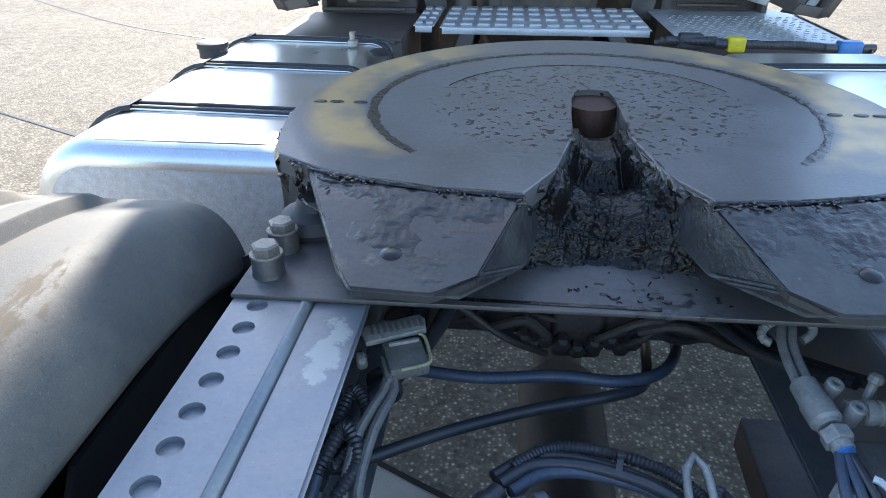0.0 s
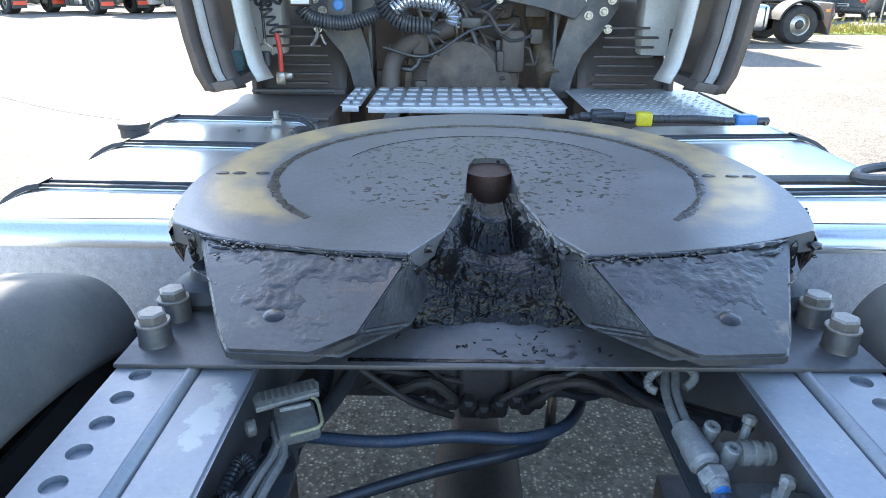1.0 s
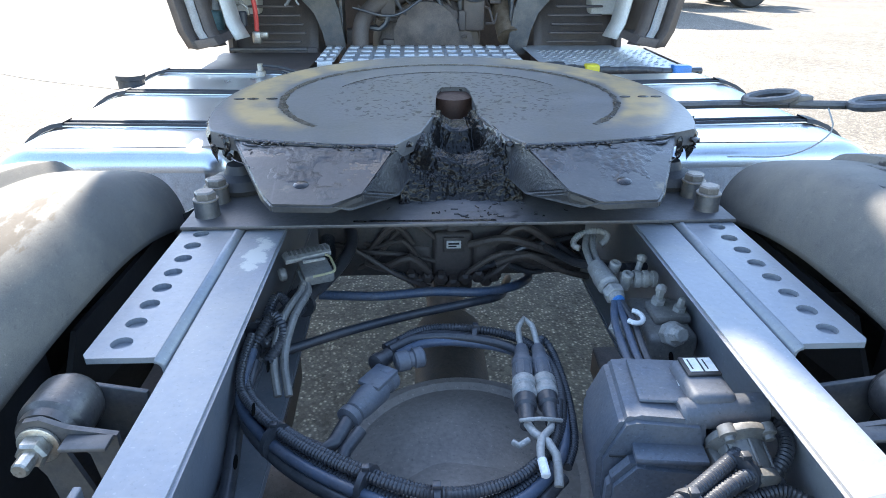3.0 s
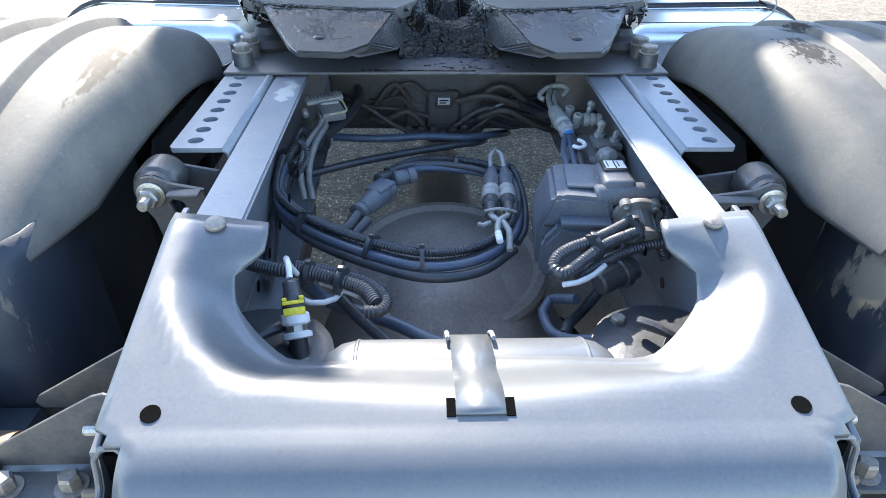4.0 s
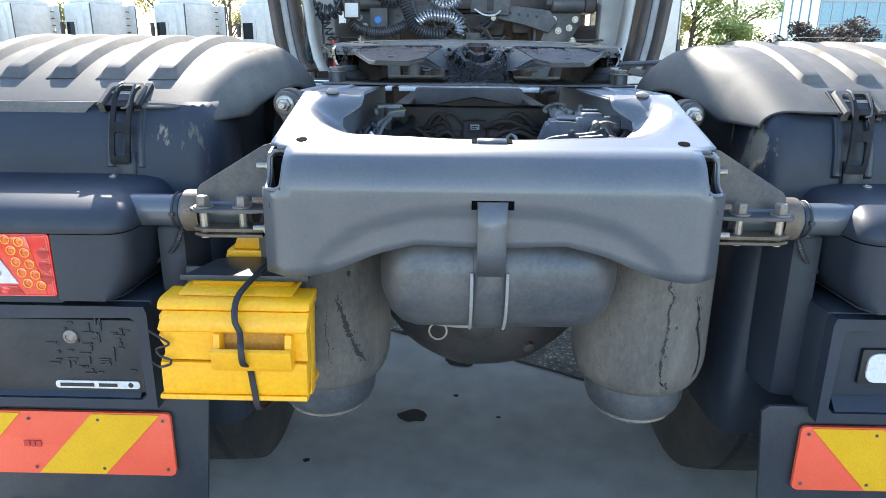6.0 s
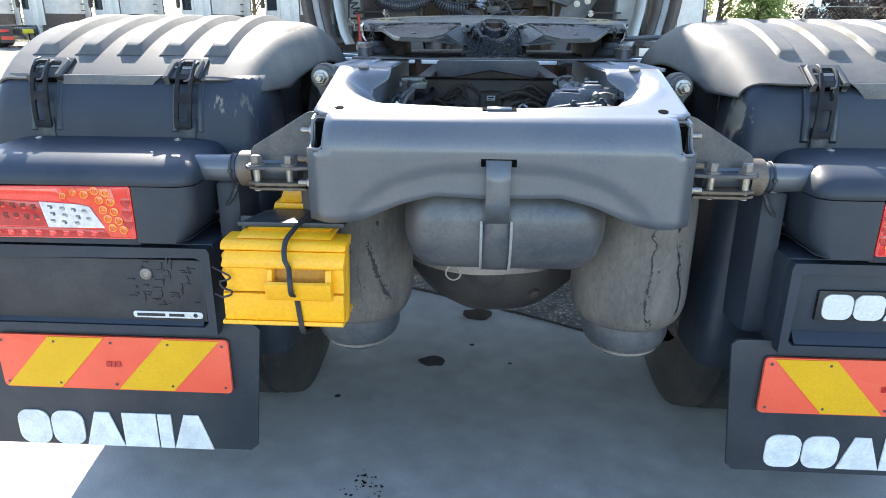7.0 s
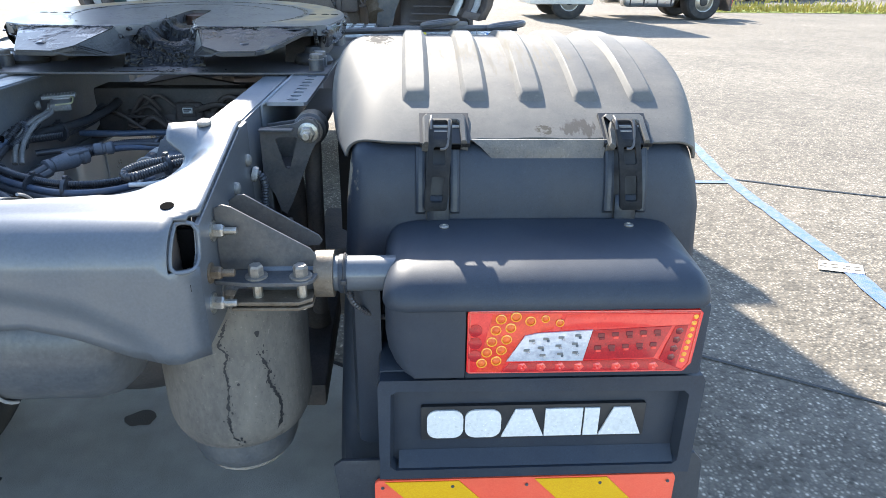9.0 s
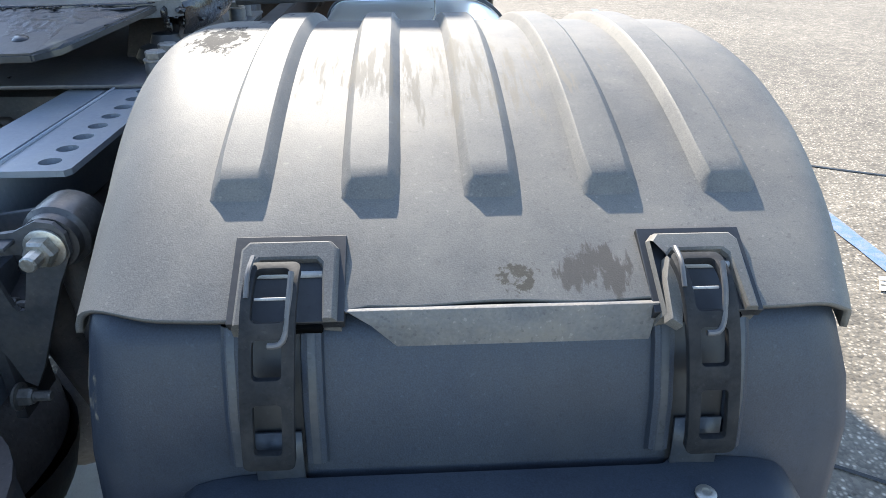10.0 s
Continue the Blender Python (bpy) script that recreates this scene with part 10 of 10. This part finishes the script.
def far_car(x, y, yaw, paint, tall, length, label, pane="glass"):
    """A parked car: nose along its own y."""
    m = pose(x, y, 0, 0, 0, yaw)
    root = thing("parked_car", (x, y, 0), label, "car", "parked cars")
    h, w, l = tall, 0.88, length / 2
    body = [(-l, 0.35), (-l - 0.02, 0.6), (-l + 0.06, 0.92), (l * 0.42, 0.95), (l * 0.95, 0.78), (l, 0.5), (l - 0.05, 0.3), (-l + 0.1, 0.28)]
    bm = poly(body, "x", -w, w, 0.06)
    bmesh.ops.transform(bm, matrix=m, verts=bm.verts[:])
    part("body", bm, paint, root)
    # cabin narrows upwards
    bm = bmesh.new()
    low = [(-w + 0.03, -l + 0.1), (w - 0.03, -l + 0.1), (w - 0.03, l * 0.5), (-w + 0.03, l * 0.5)]
    high = [(-w + 0.2, -l + 0.38), (w - 0.2, -l + 0.38), (w - 0.2, l * 0.12), (-w + 0.2, l * 0.12)]
    a = [bm.verts.new((u, v, 0.92)) for u, v in low]
    b = [bm.verts.new((u, v, h - 0.06)) for u, v in high]
    for i in range(4):
        bm.faces.new([a[i], a[(i + 1) % 4], b[(i + 1) % 4], b[i]])
    bm.faces.new(b)
    bm.faces.new(a[::-1])
    bm.normal_update()
    sides = [f for f in bm.faces if abs(f.normal.z) < 0.9]
    r = bmesh.ops.inset_individual(bm, faces=sides, thickness=0.075, depth=-0.012)
    for f in sides:
        f.material_index = 1
    bmesh.ops.transform(bm, matrix=m, verts=bm.verts[:])
    part("cabin", bm, [paint, pane], root, smooth=False)
    part("roof", box(-w + 0.16, w - 0.16, -l + 0.3, l * 0.16, h - 0.075, h, 0.03, 2, m), paint, root)
    for s in (-1, 1):
        part("tail_lamp", box(s * (w - 0.26), s * (w + 0.005), -l - 0.035, -l + 0.08, 0.72, 0.93, 0.02, 2, m), "lens_red", root)
        part("mirror", box(s * (w + 0.01), s * (w + 0.2), l * 0.4, l * 0.4 + 0.12, 0.95, 1.1, 0.03, 2, m), paint, root)
        for yy in (-l + 0.75, l - 0.8):
            far_wheel(root, m, s * (w - 0.1), yy, 0.33, 0.11, s)
    part("bumper", box(-w - 0.01, w + 0.01, -l - 0.07, -l + 0.1, 0.3, 0.55, 0.04, 2, m), paint, root)
    plate = part("plate", box(-0.26, 0.26, -l - 0.085, -l - 0.072, 0.58, 0.69, 0.003, 1, m), "white_clean", root)
    part("dark_bar", box(-0.2, 0.2, -l - 0.089, -l - 0.0855, 0.605, 0.665, 0, 1, m), "black", plate)
    part("wiper_bar", box(-0.2, 0.15, -l + 0.16, -l + 0.2, 1.0, 1.02, 0.004, 1, m), "black", root)
    return root


far_car(14.6, 30.4, -52, "car_grey", 1.62, 4.5, "dark blue-grey parked estate car behind the fence")
far_car(18.1, 32.2, -43, "car_black", 1.48, 4.0, "black parked hatchback with red tail lamps behind the fence")
far_car(21.0, 34.2, -42, "car_grey", 1.5, 4.3, "dark grey parked estate car behind the fence")
far_car(11.3, 30.0, -52, "car_silver", 1.52, 4.8, "silver parked pickup truck behind the yard fence", "glass_sky")
far_car(25.5, 35.6, -42, "car_silver", 1.45, 4.3, "silver parked car behind the fence", "glass_sky")
far_car(-3.5, 42.0, 80, "car_silver", 1.5, 4.3, "silver parked car behind the trucks")
far_car(-14.5, 42.0, 85, "car_silver", 1.5, 4.3, "pale parked car behind the trucks")
far_car(-19.5, 42.5, 85, "car_grey", 1.5, 4.3, "grey parked car behind the trucks")


# ---- fence, hedge, trees, building, hills ----
def fence(x0, x1, y):
    root = thing("wire_fence", ((x0 + x1) / 2, y, 0), "grey chain-link fence with round steel posts", "fence")
    x = x0
    while x <= x1:
        part("post", cyl(0.024, (x, y, 0), (x, y, 2.0), 10), "zinc", root)
        x += 3.0
    bm = bmesh.new()
    d = 0.16
    n = int((x1 - x0) / d)
    for i in range(-12, n):
        for sgn in (1, -1):
            a = x0 + i * d
            pa, pb = (a, 0.05), (a + 1.9, 1.95)
            if sgn < 0:
                pa, pb = (a, 1.95), (a + 1.9, 0.05)
            w = 0.0013
            bm.faces.new([bm.verts.new(v) for v in ((pa[0] - w, y, pa[1]), (pa[0] + w, y, pa[1]), (pb[0] + w, y, pb[1]), (pb[0] - w, y, pb[1]))])
    tagged(part("mesh", bm, "zinc", root, smooth=False), kind="stuff")
    part("top_wire", cyl(0.006, (x0, y, 1.96), (x1, y, 1.96), 6), "zinc", root)
    return root


fence(10.9, 40.9, 23.2)
fence(-40.0, 8.0, 44.5)


def leaves(bm, rng, centre, radius, count, size):
    for _ in range(count):
        while True:
            p = Vector((rng.uniform(-1, 1), rng.uniform(-1, 1), rng.uniform(-1, 1)))
            if 0.15 < p.length < 1:
                break
        p = Vector((p.x * radius[0], p.y * radius[1], p.z * radius[2])) + centre
        a = Vector((rng.uniform(-1, 1), rng.uniform(-1, 1), rng.uniform(-1, 1))).normalized() * size * rng.uniform(0.6, 1.4)
        b = a.orthogonal().normalized() * size * rng.uniform(0.35, 0.7)
        bm.faces.new([bm.verts.new(p - a), bm.verts.new(p + b), bm.verts.new(p + a), bm.verts.new(p - b)])


def tree(x, y, h, w, mat, seed, label, size=0.12, count=3600, low=0.32):
    rng = random.Random(seed)
    root = thing("tree", (x, y, 0), label, "tree", "yard trees")
    bm = bmesh.new()
    top = Vector((x + rng.uniform(-0.3, 0.3), y, h * 0.75))
    base = Vector((x, y, 0))
    add_lathe(bm, [(0.03 * h, 0), (0.02 * h, h * 0.3), (0.012 * h, h * 0.6), (0.004 * h, h * 0.85)], base, top - base, 10)
    clumps = []
    for k in range(14):
        a = rng.uniform(0, 6.28)
        z = h * rng.uniform(low, 0.85)
        reach = w * rng.uniform(0.35, 1.0) * (1.1 - abs(z / h - 0.5))
        tip = Vector((x + reach * math.cos(a), y + reach * math.sin(a), z + h * 0.08))
        add_tube(bm, [Vector((x, y, z - h * 0.12)), Vector((x, y, z - h * 0.12)).lerp(tip, 0.5) + Vector((0, 0, h * 0.03)), tip], 0.008 * h, 5, 0.6)
        clumps.append(tip)
    clumps.append(Vector((x, y, h * 0.9)))
    part("trunk", bm, "bark", root)
    bm = bmesh.new()
    for c in clumps:
        r = w * rng.uniform(0.28, 0.5)
        leaves(bm, rng, c, (r, r, r * 0.85), count // len(clumps), size)
    part("crown", bm, mat, root, smooth=False)
    return root


SPOTS = [(14.2, 45, 4.2, 1.6, "leaf_autumn"), (17.6, 44, 3.4, 1.5, "leaf"), (15.5, 46, 7.5, 2.2, "leaf"), (19.5, 49, 8.0, 2.4, "leaf"), (22.5, 45, 3.5, 1.9, "leaf_red"), (26.0, 45, 3.7, 2.0, "leaf_red"), (29.2, 44, 3.4, 1.8, "leaf_red"), (33.0, 45, 4.0, 2.2, "leaf_autumn"),
         (37.5, 44, 4.6, 2.6, "leaf"), (42, 46, 5.5, 3.0, "leaf_autumn"), (-5, 52, 8, 3, "leaf_autumn"), (-12, 54, 9, 3, "leaf"), (-18, 53, 8, 3.2, "leaf_autumn"), (-24, 55, 8.5, 3, "leaf_autumn"),
         (-30, 54, 8, 3.2, "leaf"), (-37, 55, 9, 3.5, "leaf_autumn"), (-44, 56, 8, 3.5, "leaf"), (3, 54, 8, 3, "leaf_autumn"), (50, 52, 8, 4, "leaf")]
for k, (x, y, h, w, mat) in enumerate(SPOTS):
    tree(x, y, h, w, mat, 50 + k, {"leaf": "leafy green roadside tree with loose crown", "leaf_red": "dark purple-brown leafed round tree", "leaf_autumn": "yellowing autumn tree with loose crown"}[mat], low=0.14 if x > 9 else 0.3)


def verge(name, x0, x1, y0, y1, h, mat, count, seed, label):
    rng = random.Random(seed)
    bm = bmesh.new()
    for _ in range(count):
        x, y = rng.uniform(x0, x1), rng.uniform(y0, y1)
        k = 0.5 + 0.7 * (noise.noise(Vector((x * 0.6, y * 0.6, seed))) + 0.6)
        z = rng.random() ** 1.5 * h * max(0.15, k)
        a = rng.uniform(0, 6.28)
        s = rng.uniform(0.05, 0.13)
        d = Vector((math.cos(a), math.sin(a), 0)) * s
        u = Vector((rng.uniform(-0.4, 0.4), rng.uniform(-0.4, 0.4), 1)).normalized() * s * 1.6
        p = Vector((x, y, z))
        bm.faces.new([bm.verts.new(p - d * 0.4), bm.verts.new(p + d * 0.4), bm.verts.new(p + u)])
    return tagged(part(name, bm, mat, None, smooth=False), label, "plants", "", "stuff")


verge("verge_plants", 10.6, 41, 22.6, 23.8, 0.2, "leaf_autumn", 4500, 3, "green weeds and low shrubs along the fence")
verge("verge_weeds", 11.5, 41, 22.7, 23.6, 0.4, "leaf_autumn", 1500, 8, "dry yellow weeds along the fence")
verge("hedge", 9, 60, 40.5, 42.0, 1.3, "leaf", 12000, 5, "rough green hedge behind the parked cars")
verge("far_hedge", -60, 9, 47, 49, 2.4, "leaf_autumn", 16000, 6, "yellow-green hedge behind the parked trucks")
flat_sheet("grass", [(10.4, 22.5), (60, 22.5), (60, 24.0), (10.4, 24.0)], 0.01, "leaf", "strip of rough grass along the fence")


def office_building():
    root = thing("office_building", (60, 120, 0), "blue glass curtain-wall office block far beyond the trees", "building")
    part("wall", box(57.5, 108, 112, 127.5, 0, 34, 0.2, 1), "curtain", root)
    for k in range(28):
        part("mullion", box(57.5 + 1.85 * k - 0.06, 57.5 + 1.85 * k + 0.06, 111.88, 111.99, 0, 34), "mullion", root)
    for k in range(10):
        part("floor_band", box(57.5, 108, 111.84, 111.87, 3.4 * k - 0.14, 3.4 * k + 0.14), "mullion", root)
    for k in range(5):
        part("mullion", box(57.36, 57.48, 112.2 + 3.2 * k, 112.32 + 3.2 * k, 0, 34), "mullion", root)
    part("roof", box(57.3, 108.2, 111.8, 127.7, 34.02, 34.5, 0.05, 1), "mullion", root)
    return root


office_building()
bm = bmesh.new()
rows = []
for j, (d, hh) in enumerate(((700, 0.0), (760, 9.0), (820, 11.0))):
    rows.append([(math.sin(a) * d, math.cos(a) * d, -1 + hh * (0.75 + 0.5 * noise.noise(Vector((a * 5, j * 0.2, 2))))) for a in [radians(-75 + 2.5 * k) for k in range(61)]])
tagged(part("backdrop", grid(rows), "hill", None), "hazy blue wooded hills in the distance", "hills", "", "structure")
